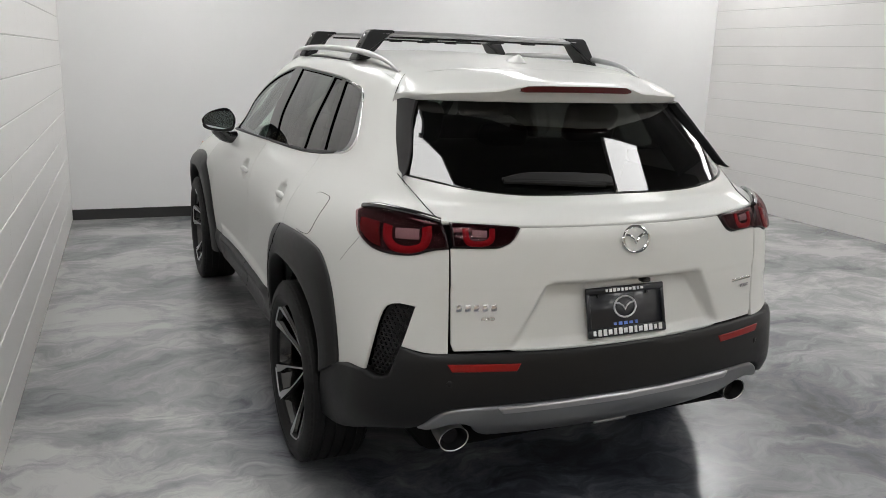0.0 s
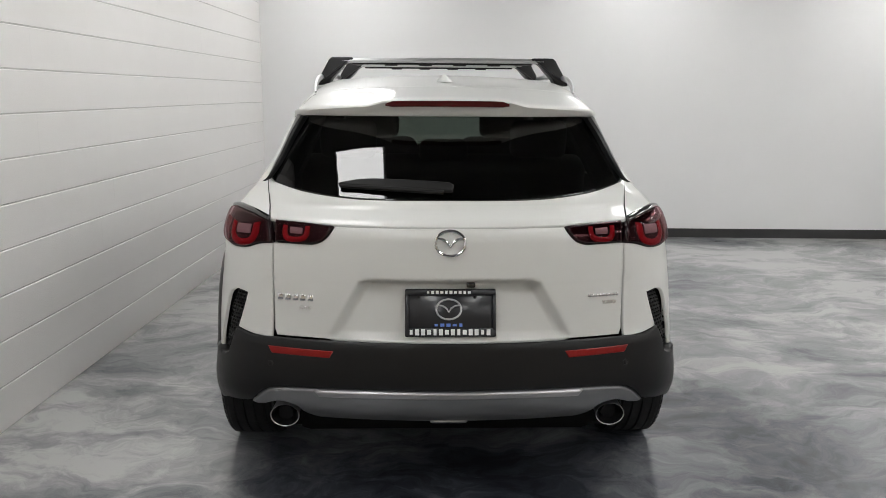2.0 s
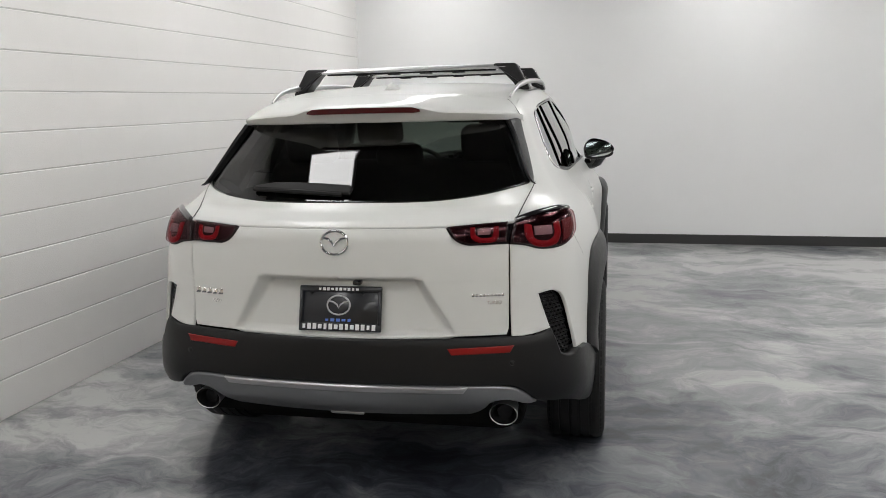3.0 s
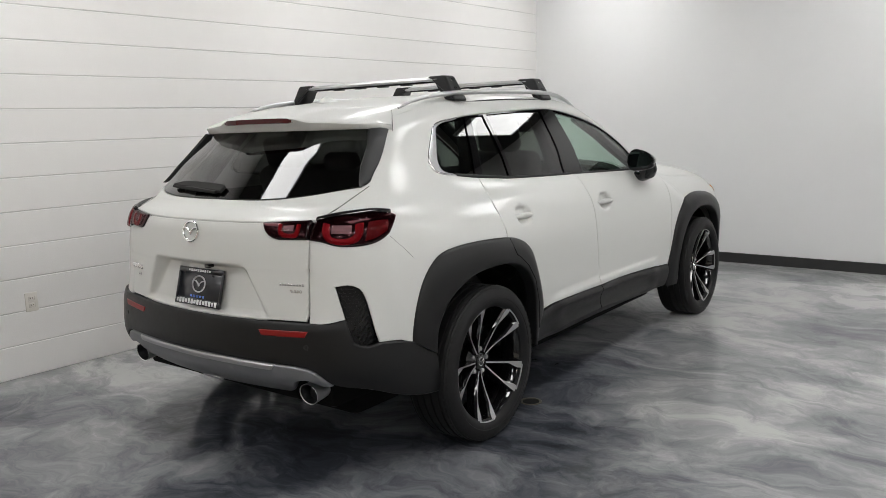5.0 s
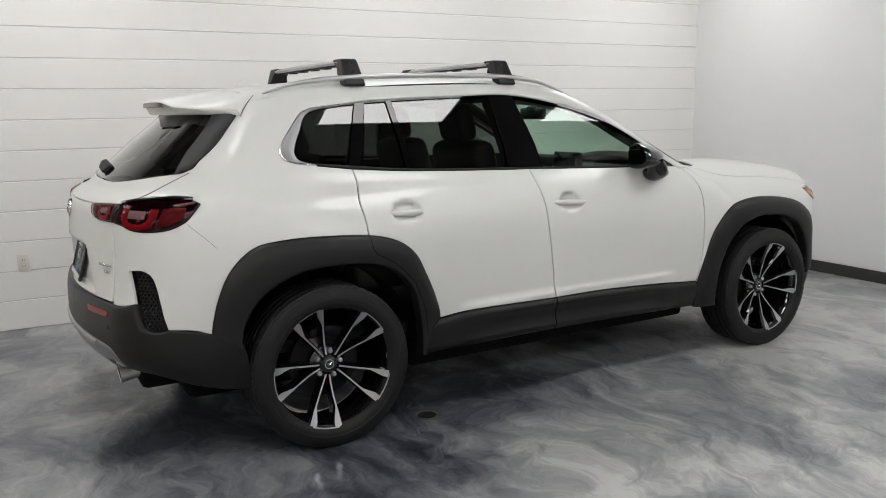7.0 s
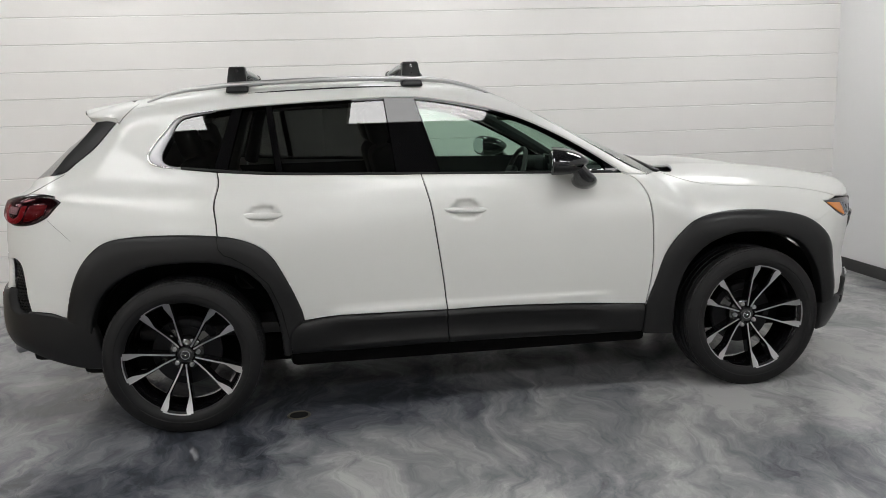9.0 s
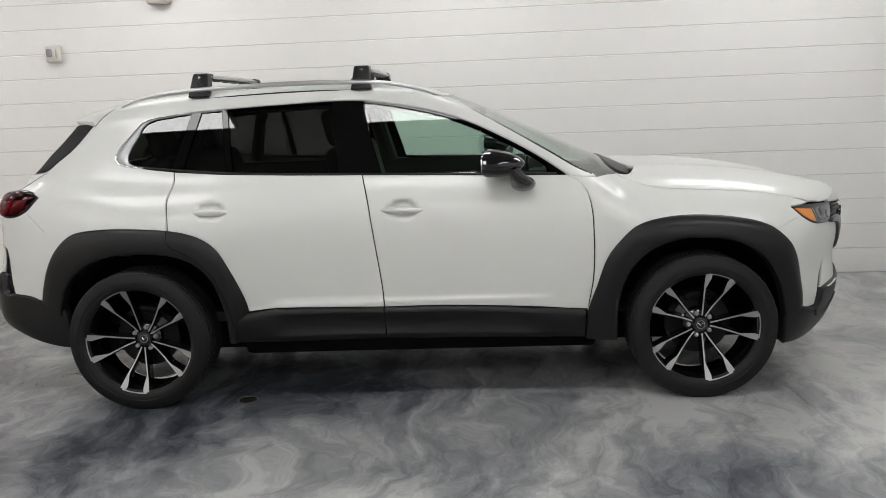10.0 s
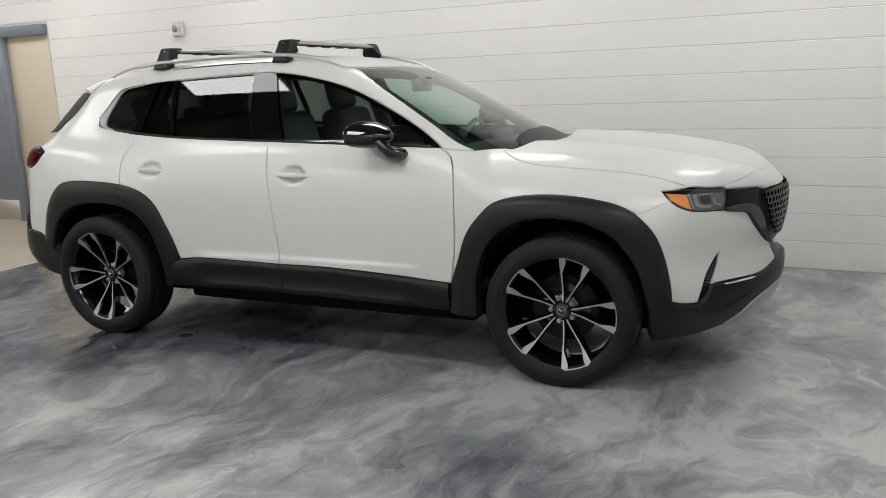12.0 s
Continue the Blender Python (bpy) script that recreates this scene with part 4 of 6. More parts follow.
BUMP_LOW = [(0.92, -0.34, 0.320), (0.90, -0.48, 0.335), (0.86, -0.62, 0.372), (0.79, -0.72, 0.420), (0.69, -0.80, 0.446), (0.650, -0.84, 0.490), (0.61, -0.86, 0.509), (0.47, -0.92, 0.516), (0.2, -0.97, 0.520), (0.0, -0.98, 0.520)]
bumper_poly = outline([(0.0, -0.97, 0.685), (0.3, -0.95, 0.685), (0.55, -0.90, 0.687), (0.614, -0.84, 0.688), (0.68, -0.80, 0.688), VENT_IN[-1]], back(VENT_LIN), back(VENT_LOW), [VENT_OUT[-1], (0.89, -0.60, 0.588), (0.92, -0.48, 0.560), (0.93, -0.408, 0.552)], [(0.93, -0.408, 0.552), (0.93, -0.385, 0.50), (0.93, -0.365, 0.42), (0.92, -0.34, 0.320)], BUMP_LOW, [BUMP_LOW[-1], (0.0, -0.97, 0.685)])
bumper = panel("rear_bumper", bumper_poly, "wrap", CLAD, car, "dark grey grained plastic rear bumper", off=0.012, edge=0.008, depth=0.06, grid=0.025, mode="both")
skid_poly = outline([(0.0, -0.98, 0.517), (0.2, -0.97, 0.517), (0.47, -0.92, 0.513), (0.61, -0.86, 0.506), (0.645, -0.84, 0.488), (0.69, -0.80, 0.441)], [(0.69, -0.80, 0.441), (0.66, -0.82, 0.434), (0.64, -0.84, 0.443), (0.59, -0.86, 0.456), (0.545, -0.88, 0.444), (0.52, -0.89, 0.408), (0.47, -0.90, 0.380)],
                    [(0.47, -0.90, 0.380), (0.2, -0.94, 0.380), (0, -0.95, 0.380)], [(0, -0.95, 0.380), (0.0, -0.98, 0.517)])
skid = panel("skid_plate", skid_poly, "wrap", SILVER, bumper, "satin silver plastic skid plate", off=0.014, edge=0.008, depth=0.05, grid=0.025, mode="both")
# the light on the band's upward face is put into a brighter metal
panel("skid_band", outline([(0.0, -0.98, 0.518), (0.2, -0.97, 0.518), (0.468, -0.92, 0.513)], [(0.468, -0.92, 0.513), (0.462, -0.92, 0.500), (0.450, -0.92, 0.491)], [(0.450, -0.92, 0.491), (0.2, -0.97, 0.495), (0, -0.98, 0.495)], [(0, -0.98, 0.495), (0.0, -0.98, 0.518)]),
      "wrap", MACHINED, skid, "bright silver band", off=0.022, edge=0.006, depth=0.012, grid=0.03, mode="both")
panel("skid_tab", outline([(0, 0.389), (0.066, 0.389)], [(0.066, 0.389), (0.060, 0.380)], [(0.060, 0.380), (0, 0.380)], [(0, 0.380), (0, 0.389)]), "rear", MACHINED, skid, "bright silver tab", off=0.020, edge=0.002, depth=0.010, grid=0.03, mode="both")
sides("reflector", outline([(0.397, 0.653), (0.628, 0.659)], [(0.628, 0.659), (0.614, 0.635)], [(0.614, 0.635), (0.411, 0.630)], [(0.411, 0.630), (0.397, 0.653)]), "rear", REDBRIGHT, bumper, "red plastic reflector", off=0.016, edge=0.003, depth=0.012)

# parking sensors
def sensor(place, parent, md):
    p = lift([(wrap(place[0], place[1]), place[2])], "wrap")
    n = skin_normal(p)[0]
    ob = part("parking_sensor", lathe_bm([(-0.004, 0.0115), (0.0005, 0.0115), (0.0012, 0.0095), (0.0004, 0.0085), (0.0010, 0.0075), (0.0012, 0.0005)], 20), CLAD, parent, "small round parking sensor")
    q = p[0] + n * 0.012
    ob.matrix_basis = Matrix.Translation((md * q[0], q[1], q[2])) @ Vector((md * n[0], n[1], n[2])).to_track_quat("X", "Z").to_matrix().to_4x4()


for md in (1, -1):
    sensor((0.615, -0.86, 0.597), bumper, md)

# side vents in the rear corners, with a black honeycomb mesh
vent_poly = outline(back(VENT_IN), VENT_OUT, VENT_LOW, VENT_LIN)
vents = sides("corner_vent", vent_poly, "wrap", CLAD, bumper, "black corner vent with a honeycomb insert", off=-0.030, edge=0.001, depth=0.004, grid=0.02)


def honeycomb(poly, kind, cell, off, bar, name, parents, mat):
    """Cells of a mesh grille: each a raised ring on the skin."""
    lo, hi = poly.min(0), poly.max(0)
    V, N, F = [], [], []
    for r, v in enumerate(np.arange(lo[1], hi[1], cell * 0.87)):
        for u in np.arange(lo[0] + (r % 2) * cell / 2, hi[0], cell):
            ring = np.array([(u + cell * 0.5 * k * math.cos(a), v + cell * 0.5 * k * math.sin(a)) for k in (1.08, 1.08 - bar) for a in np.radians(np.arange(30, 390, 60))])
            if not inside(ring[:6], poly).all():
                continue
            p = lift(ring, kind)
            n = skin_normal(p)
            b = len(V)
            V.extend(p + n * off)
            V.extend(p[6:] + n[6:] * (off - 0.012))
            for k in range(6):
                j = (k + 1) % 6
                F += [(b + k, b + j, b + 6 + j, b + 6 + k), (b + 6 + k, b + 6 + j, b + 12 + j, b + 12 + k)]
    V = np.array(V)
    tagged(mesh_object(name, V, F, mat, parents[0]), "black honeycomb mesh", kind="stuff")
    tagged(mesh_object(name, V * (-1, 1, 1), [f[::-1] for f in F], mat, parents[1]), "black honeycomb mesh", kind="stuff")


honeycomb(vent_poly, "wrap", 0.0155, -0.020, 0.34, "honeycomb", vents, CLAD)

# tail lamps
lamp_poly = outline(LAMP_TOP, LAMP_TIP, LAMP_LOW, [LAMP_LOW[-1], (0.613, -0.805, 1.05), LAMP_TOP[0]])
lamps = sides("tail_lamp", lamp_poly, "wrap", SMOKE, car, "smoked dark red tail lamp with a red ring", off=0.006, edge=0.006, depth=0.03, grid=0.02)
inner_poly = outline([(0.604, 1.091), (0.50, 1.087), (0.398, 1.081)], [(0.398, 1.081), (0.418, 1.045), (0.443, 1.026), (0.475, 1.018)], [(0.475, 1.018), (0.604, 1.019)], [(0.604, 1.019), (0.604, 1.091)])
lamps_in = sides("inner_tail_lamp", inner_poly, "rear", SMOKE, tailgate, "smoked dark red lamp in the tailgate", off=0.006, edge=0.005, depth=0.03, grid=0.02)


# U-shaped red light guides, with clear lenses inside
u_out = [(0.655, -0.782, 1.078), (0.660, -0.795, 1.041), (0.682, -0.790, 1.009), (0.726, -0.760, 0.995), (0.762, -0.720, 1.002), (0.774, -0.693, 1.031), (0.768, -0.677, 1.073)]
u_in = [(0.750, -0.705, 1.069), (0.754, -0.718, 1.034), (0.741, -0.740, 1.019), (0.714, -0.766, 1.019), (0.689, -0.779, 1.031), (0.679, -0.770, 1.072)]
strip("light_guide", u_out, back(u_in), "wrap", RED, lamps, "red U-shaped light guide", off=0.008, swell=0.004, depth=0.010, count=40)
strip("side_lens", [(0.777, -0.660, 1.074), (0.794, -0.615, 1.077), (0.807, -0.575, 1.076)], [(0.782, -0.690, 1.005), (0.80, -0.650, 1.013), (0.815, -0.590, 1.038)], "wrap", DEEPRED, lamps, "red side lens", off=0.009, swell=0.003, depth=0.008, count=24)
strip("reverse_lens", [(0.690, -0.772, 1.068), (0.718, -0.746, 1.067), (0.744, -0.718, 1.065)], [(0.692, -0.778, 1.039), (0.720, -0.753, 1.037), (0.746, -0.727, 1.036)], "wrap", LENSCLEAR, lamps, "pale grey clear lens", off=0.009, swell=0.002, depth=0.008, count=20)
strip("lamp_brow", [(x, y, z + 0.003) for x, y, z in LAMP_TOP[:-1]], [(x, y, z - 0.007) for x, y, z in LAMP_TOP[:-1]], "wrap", GLOSS, lamps, "gloss black brow", off=0.014, swell=0.003, depth=0.012, count=40)
v_out = [(0.572, 1.074), (0.572, 1.042), (0.560, 1.026), (0.530, 1.023), (0.497, 1.028), (0.480, 1.045), (0.476, 1.074)]
v_in = [(0.492, 1.074), (0.496, 1.052), (0.508, 1.042), (0.530, 1.039), (0.549, 1.042), (0.555, 1.052), (0.556, 1.074)]
strip("light_guide", v_out, back(v_in), "rear", RED, lamps_in, "red U-shaped light guide", off=0.008, swell=0.003, depth=0.010, count=40)
strip("reverse_lens", [(0.501, 1.068), (0.545, 1.070)], [(0.503, 1.049), (0.545, 1.050)], "rear", LENSCLEAR, lamps_in, "pale grey clear lens", off=0.009, swell=0.002, depth=0.008, count=12)

covers = sides("cover_lens", inset(lamp_poly, 0.008), "wrap", LAMPCOVER, lamps, "clear smoked cover lens", off=0.017, edge=0.004, depth=0.006, grid=0.02)
covers += sides("cover_lens", inset(inner_poly, 0.006), "rear", LAMPCOVER, lamps_in, "clear smoked cover lens", off=0.017, edge=0.004, depth=0.006, grid=0.02)
for ob in covers:
    ob.visible_shadow = False

# side windows
PANE_Q = outline([(-0.072, 1.246), (-0.076, 1.280), (-0.036, 1.35), (0.027, 1.436)], [(0.027, 1.436), (0.10, 1.458), (0.265, 1.476)], [(0.265, 1.476), (0.175, 1.205)], [(0.175, 1.205), (-0.045, 1.232), (-0.072, 1.246)])
PANE_S = outline([(0.320, 1.481), (0.425, 1.487)], [(0.425, 1.487), (0.462, 1.182)], [(0.462, 1.182), (0.240, 1.198)], [(0.240, 1.198), (0.320, 1.481)])
PANE_R = outline([(0.458, 1.489), (0.70, 1.499), (0.995, 1.508)], [(0.995, 1.508), (1.030, 1.158)], [(1.030, 1.158), (0.498, 1.180)], [(0.498, 1.180), (0.458, 1.489)])
PANE_F = outline([(1.150, 1.504), (1.19, 1.500), (1.35, 1.473), (1.52, 1.434), (1.69, 1.378), (1.88, 1.286), (2.03, 1.200), (2.075, 1.165)], [(2.075, 1.165), (2.085, 1.126)], [(2.085, 1.126), (1.79, 1.134), (1.250, 1.151)], [(1.250, 1.151), (1.150, 1.504)])
dlo = outline(back(BELT), [BELT[0], (-0.062, 1.224)], back(DLO_LOW), back(DLO_BACK), back(DLO_TOP))
trims = [panel("window_trim", inset(dlo, 0.003), "wrap", TRIMBLACK, car, "gloss black window surround and pillars", off=-0.004, edge=0.003, depth=0.02, grid=0.035, mode=md, holes=(PANE_Q, PANE_S, PANE_R, PANE_F)) for md in ("right", "left")]
panes = []
panes += sides("quarter_window", PANE_Q, "wrap", TINT, car, "dark privacy glass", off=-0.010, edge=0.001, depth=0.004)
panes += sides("fixed_window", PANE_S, "wrap", TINT, rear_doors, "dark privacy glass", off=-0.010, edge=0.001, depth=0.004)
panes += sides("door_window", PANE_R, "wrap", TINT, rear_doors, "dark privacy glass", off=-0.010, edge=0.001, depth=0.004)
panes += sides("door_window", PANE_F, "wrap", SIDEGLASS, front_doors, "clear greenish glass", off=-0.010, edge=0.001, depth=0.004)
for k in (0, 1):
    fair(panes[k::2] + [trims[k]], 0)
TRIM_OUT = [(0.20, 1.481), (0.02, 1.452), (-0.048, 1.386), (-0.123, 1.286), (-0.113, 1.245), (-0.062, 1.223), (0.03, 1.212)]
TRIM_MID = [(0.20, 1.477), (0.024, 1.446), (-0.041, 1.382), (-0.112, 1.286), (-0.104, 1.252), (-0.060, 1.231), (0.03, 1.217)]
TRIM_IN = [(0.20, 1.473), (0.036, 1.440), (-0.016, 1.362), (-0.055, 1.283), (-0.050, 1.248), (-0.020, 1.232), (0.03, 1.222)]
strip("chrome_trim", TRIM_MID, TRIM_IN, "wrap", SATIN, car, "satin chrome window trim", off=-0.003, swell=0.002, depth=0.010, count=72)
strip("chrome_edge", TRIM_OUT, TRIM_MID, "wrap", CHROME, car, "bright chrome edge of the window trim", off=0.001, swell=0.004, depth=0.012, count=72)
belt_strip = outline([(0.03, 1.214), (0.48, 1.172), (1.04, 1.150), (1.79, 1.126), (2.13, 1.115)], [(2.13, 1.115), (2.13, 1.124), (1.79, 1.134), (1.04, 1.159), (0.48, 1.181), (0.03, 1.223)])
sides("belt_strip", belt_strip, "wrap", CLAD, car, "dark grey belt moulding", off=0.003, edge=0.003, depth=0.012, grid=0.03)

# windscreen
screen_edge = [(xside(y, z) - 0.004, y) for y, z in PILLAR[:-1]]
screen_poly = outline([(0, 1.625), (0.25, 1.61), (0.45, 1.570), (0.565, 1.515), screen_edge[-1]], back(screen_edge), [screen_edge[0], (0.64, 2.45), (0.55, 2.505), (0.45, 2.52), (0.40, 2.475), (0.34, 2.45), (0.22, 2.442), (0, 2.455)], [(0, 2.455), (0, 1.625)])
panel("windscreen", screen_poly, "roof", SCREEN, car, "clear greenish windscreen", off=-0.004, edge=0.001, depth=0.004, grid=0.04, mode="both")
cowl_poly = outline([(0, 2.44), (0.22, 2.43), (0.36, 2.44), (0.42, 2.475)], [(0.42, 2.475), (0.40, 2.53), (0.30, 2.565), (0, 2.595)], [(0, 2.595), (0, 2.44)])
panel("cowl", cowl_poly, "roof", CLAD, car, "black plastic cowl below the windscreen", off=0.005, edge=0.006, depth=0.04, grid=0.05, mode="both")

# ---------------------------------------------------------------- the front of the car
nose_poly = outline([(0, 3.640), (0.2, 3.638), (0.395, 3.612), (0.530, 3.562), (0.628, 3.498)], [(0.628, 3.498), (0.640, 3.510), (0.531, 3.594), (0.432, 3.652), (0.362, 3.685), (0.2, 3.728), (0, 3.748)], [(0, 3.748), (0, 3.640)])
nose = panel("nose_panel", nose_poly, "top", PAINT, car, "white panel over the grille", off=-0.003, mode="both", grid=0.025, depth=0.02)
HL_LOW = [(0.813, 3.251, 0.926), (0.824, 3.270, 0.902), (0.826, 3.298, 0.878), (0.818, 3.331, 0.855), (0.791, 3.374, 0.836), (0.753, 3.420, 0.828), (0.698, 3.475, 0.824), (0.655, 3.510, 0.820)]
HL_TOP = [(0.642, 3.508, 0.920), (0.711, 3.437, 0.926), (0.764, 3.353, 0.931), (0.794, 3.302, 0.928), (0.813, 3.251, 0.926)]
headlamps = sides("headlamp", outline(HL_LOW, [HL_LOW[-1], HL_TOP[0]], HL_TOP), "wrap", GLOSS, car, "black-framed headlamp with an amber corner", off=-0.001, edge=0.004, depth=0.03, grid=0.02)
sides("amber_lens", outline([(0.814, 3.268, 0.915), (0.823, 3.302, 0.883), (0.815, 3.338, 0.860), (0.790, 3.376, 0.843)], [(0.790, 3.376, 0.843), (0.790, 3.360, 0.885), (0.780, 3.351, 0.908)], [(0.780, 3.351, 0.908), (0.814, 3.268, 0.915)]), "wrap", AMBER, headlamps, "amber corner lens", off=0.005, edge=0.003, depth=0.01, grid=0.015)
sides("main_lens", outline([(0.775, 3.362, 0.908), (0.785, 3.368, 0.885), (0.785, 3.382, 0.842), (0.753, 3.420, 0.836), (0.698, 3.475, 0.832), (0.67, 3.497, 0.836)], [(0.67, 3.497, 0.836), (0.655, 3.500, 0.870), (0.66, 3.49, 0.905)], [(0.66, 3.49, 0.905), (0.72, 3.425, 0.908), (0.775, 3.362, 0.908)]), "wrap", HEADLAMP, headlamps, "clear grey headlamp lens", off=0.004, edge=0.003, depth=0.01, grid=0.015)
strip("light_pipe", [(0.768, 3.374, 0.905), (0.776, 3.380, 0.880), (0.772, 3.392, 0.856), (0.750, 3.418, 0.846), (0.722, 3.447, 0.845)], [(0.758, 3.388, 0.903), (0.764, 3.393, 0.880), (0.760, 3.404, 0.864), (0.744, 3.424, 0.857), (0.724, 3.445, 0.856)], "wrap", LAMPGREY, headlamps, "pale grey curved light pipe", off=0.006, swell=0.002, depth=0.006, count=28)
strip("light_pipe", [(0.712, 3.456, 0.888), (0.716, 3.456, 0.868), (0.704, 3.470, 0.852), (0.684, 3.486, 0.846)], [(0.704, 3.464, 0.887), (0.707, 3.465, 0.868), (0.697, 3.477, 0.860), (0.682, 3.488, 0.856)], "wrap", LAMPGREY, headlamps, "pale grey curved light pipe", off=0.006, swell=0.002, depth=0.006, count=24)
strip("reflector_bowl", [(0.750, 3.402, 0.898), (0.730, 3.428, 0.900), (0.718, 3.442, 0.899)], [(0.752, 3.412, 0.868), (0.738, 3.430, 0.862), (0.722, 3.447, 0.864)], "wrap", GLOSS, headlamps, "dark projector in the lamp", off=0.004, swell=0.003, depth=0.006, count=16)
strip("lens_edge", [(0.779, 3.353, 0.908), (0.789, 3.362, 0.885), (0.789, 3.378, 0.845)], [(0.774, 3.360, 0.908), (0.784, 3.369, 0.885), (0.785, 3.384, 0.845)], "wrap", LAMPGREY, headlamps, "pale edge beside the amber lens", off=0.006, swell=0.001, depth=0.006, count=14)
WING_LOW = [(0.650, 3.514, 0.818), (0.628, 3.531, 0.813), (0.537, 3.595, 0.795), (0.482, 3.624, 0.740), (0.417, 3.650, 0.686), (0.333, 3.678, 0.631), (0.271, 3.698, 0.608), (0, 3.74, 0.60)]
sides("front_bumper", outline([(0.93, 3.325, 0.440), (0.93, 3.31, 0.523), (0.93, 3.27, 0.639), (0.93, 3.21, 0.755), (0.93, 3.128, 0.830)], [(0.93, 3.128, 0.830), (0.886, 3.179, 0.848), (0.862, 3.228, 0.871), (0.8275, 3.290, 0.890)], HL_LOW[2:], WING_LOW[:-1],
                              [WING_LOW[-2], (0.20, 3.72, 0.52)], [(0.20, 3.72, 0.52), (0.397, 3.659, 0.486), (0.560, 3.566, 0.490), (0.659, 3.493, 0.490)], [(0.659, 3.493, 0.490), (0.692, 3.466, 0.486)], [(0.692, 3.466, 0.486), (0.672, 3.478, 0.523), (0.648, 3.489, 0.576), (0.642, 3.498, 0.640)],
                              [(0.642, 3.498, 0.640), (0.672, 3.470, 0.593), (0.716, 3.440, 0.521), (0.738, 3.408, 0.410)], [(0.738, 3.408, 0.410), (0.795, 3.342, 0.418), (0.93, 3.325, 0.440)]), "wrap", PAINT, car, off=-0.003, grid=0.03)
grille_poly = outline([HL_TOP[0], WING_LOW[0]], WING_LOW, [WING_LOW[-1], (0, 3.76, 0.885)], [(0, 3.76, 0.885), (0.2, 3.73, 0.882), (0.362, 3.685, 0.884), (0.432, 3.652, 0.892), (0.531, 3.594, 0.903), HL_TOP[0]])
grille = panel("grille", grille_poly, "wrap", WING, car, "gloss black grille with a mesh insert", off=-0.016, edge=0.004, depth=0.02, grid=0.03, mode="both")
mesh_poly = outline([(0.43, 3.652, 0.884), (0.385, 3.67, 0.80), (0.28, 3.70, 0.64)], [(0.28, 3.70, 0.64), (0, 3.74, 0.625)], [(0, 3.74, 0.625), (0, 3.76, 0.880)], [(0, 3.76, 0.880), (0.43, 3.652, 0.884)])
honeycomb(mesh_poly, "wrap", 0.034, 0.006, 0.30, "grille_mesh", (grille, grille), MESHBLACK)
WING_TOP = [(0.652, 3.513, 0.836), (0.60, 3.55, 0.842), (0.53, 3.60, 0.838), (0.47, 3.63, 0.818), (0.425, 3.65, 0.775), (0.375, 3.67, 0.705), (0.30, 3.69, 0.640), (0.271, 3.698, 0.622)]
sides("grille_wing", outline([WING_LOW[0], WING_TOP[0]], WING_TOP, [WING_TOP[-1], WING_LOW[-2]], back(WING_LOW[:-1])), "wrap", WINGGREY, grille, "satin dark grey winged moulding", off=0.014, edge=0.008, depth=0.030, grid=0.02)
for z in (0.868, 0.886, 0.904):
    sides("grille_slat", outline([(0.635, 3.52, z - 0.004), (0.53, 3.595, z - 0.005), (0.455, 3.64, z - 0.006)], [(0.455, 3.64, z - 0.006), (0.455, 3.64, z + 0.002)], [(0.455, 3.64, z + 0.002), (0.53, 3.595, z + 0.003), (0.635, 3.52, z + 0.004)], [(0.635, 3.52, z + 0.004), (0.635, 3.52, z - 0.004)]), "wrap", WING, grille, "gloss black slat", off=0.0, edge=0.002, depth=0.012, grid=0.02)
slits = sides("corner_slit", outline([(0.642, 3.498, 0.640), (0.648, 3.489, 0.576), (0.672, 3.478, 0.523), (0.692, 3.466, 0.486)], [(0.692, 3.466, 0.486), (0.710, 3.445, 0.400), (0.738, 3.408, 0.400)], [(0.738, 3.408, 0.400), (0.716, 3.440, 0.521), (0.672, 3.470, 0.593), (0.642, 3.498, 0.640)]), "wrap", GLOSS, car, "narrow black corner slit", off=-0.014, edge=0.001, depth=0.004, grid=0.02)
for ob, md in zip(slits, (1, -1)):
    for k in range(16):
        z = 0.425 + 0.0125 * k
        a = float(np.interp(z, [0.404, 0.486, 0.523, 0.576, 0.640], [0.722, 0.692, 0.672, 0.648, 0.642]))
        b = float(np.interp(z, [0.404, 0.521, 0.593, 0.640], [0.738, 0.716, 0.672, 0.643]))
        ya, yb = (float(np.interp(z, [0.404, 0.486, 0.523, 0.576, 0.640], c)) for c in ([3.426, 3.466, 3.478, 3.489, 3.498], [3.408, 3.428, 3.440, 3.476, 3.498]))
        q = lift([(wrap(a, ya), z), (wrap((a + b) / 2, (ya + yb) / 2), z + 0.004), (wrap(b, yb), z)], "wrap")
        q = q - skin_normal(q) * 0.010
        part("rib", tube_bm([(md * v[0], v[1], v[2]) for v in q], 0.0022, 5), MESHBLACK, ob, "black rib of the slit")
LOWER_TOP = [(0.93, 3.325, 0.434), (0.795, 3.342, 0.414), (0.740, 3.406, 0.402), (0.708, 3.448, 0.43), (0.692, 3.466, 0.480), (0.659, 3.493, 0.484), (0.560, 3.566, 0.484), (0.397, 3.659, 0.480), (0.20, 3.72, 0.514)]
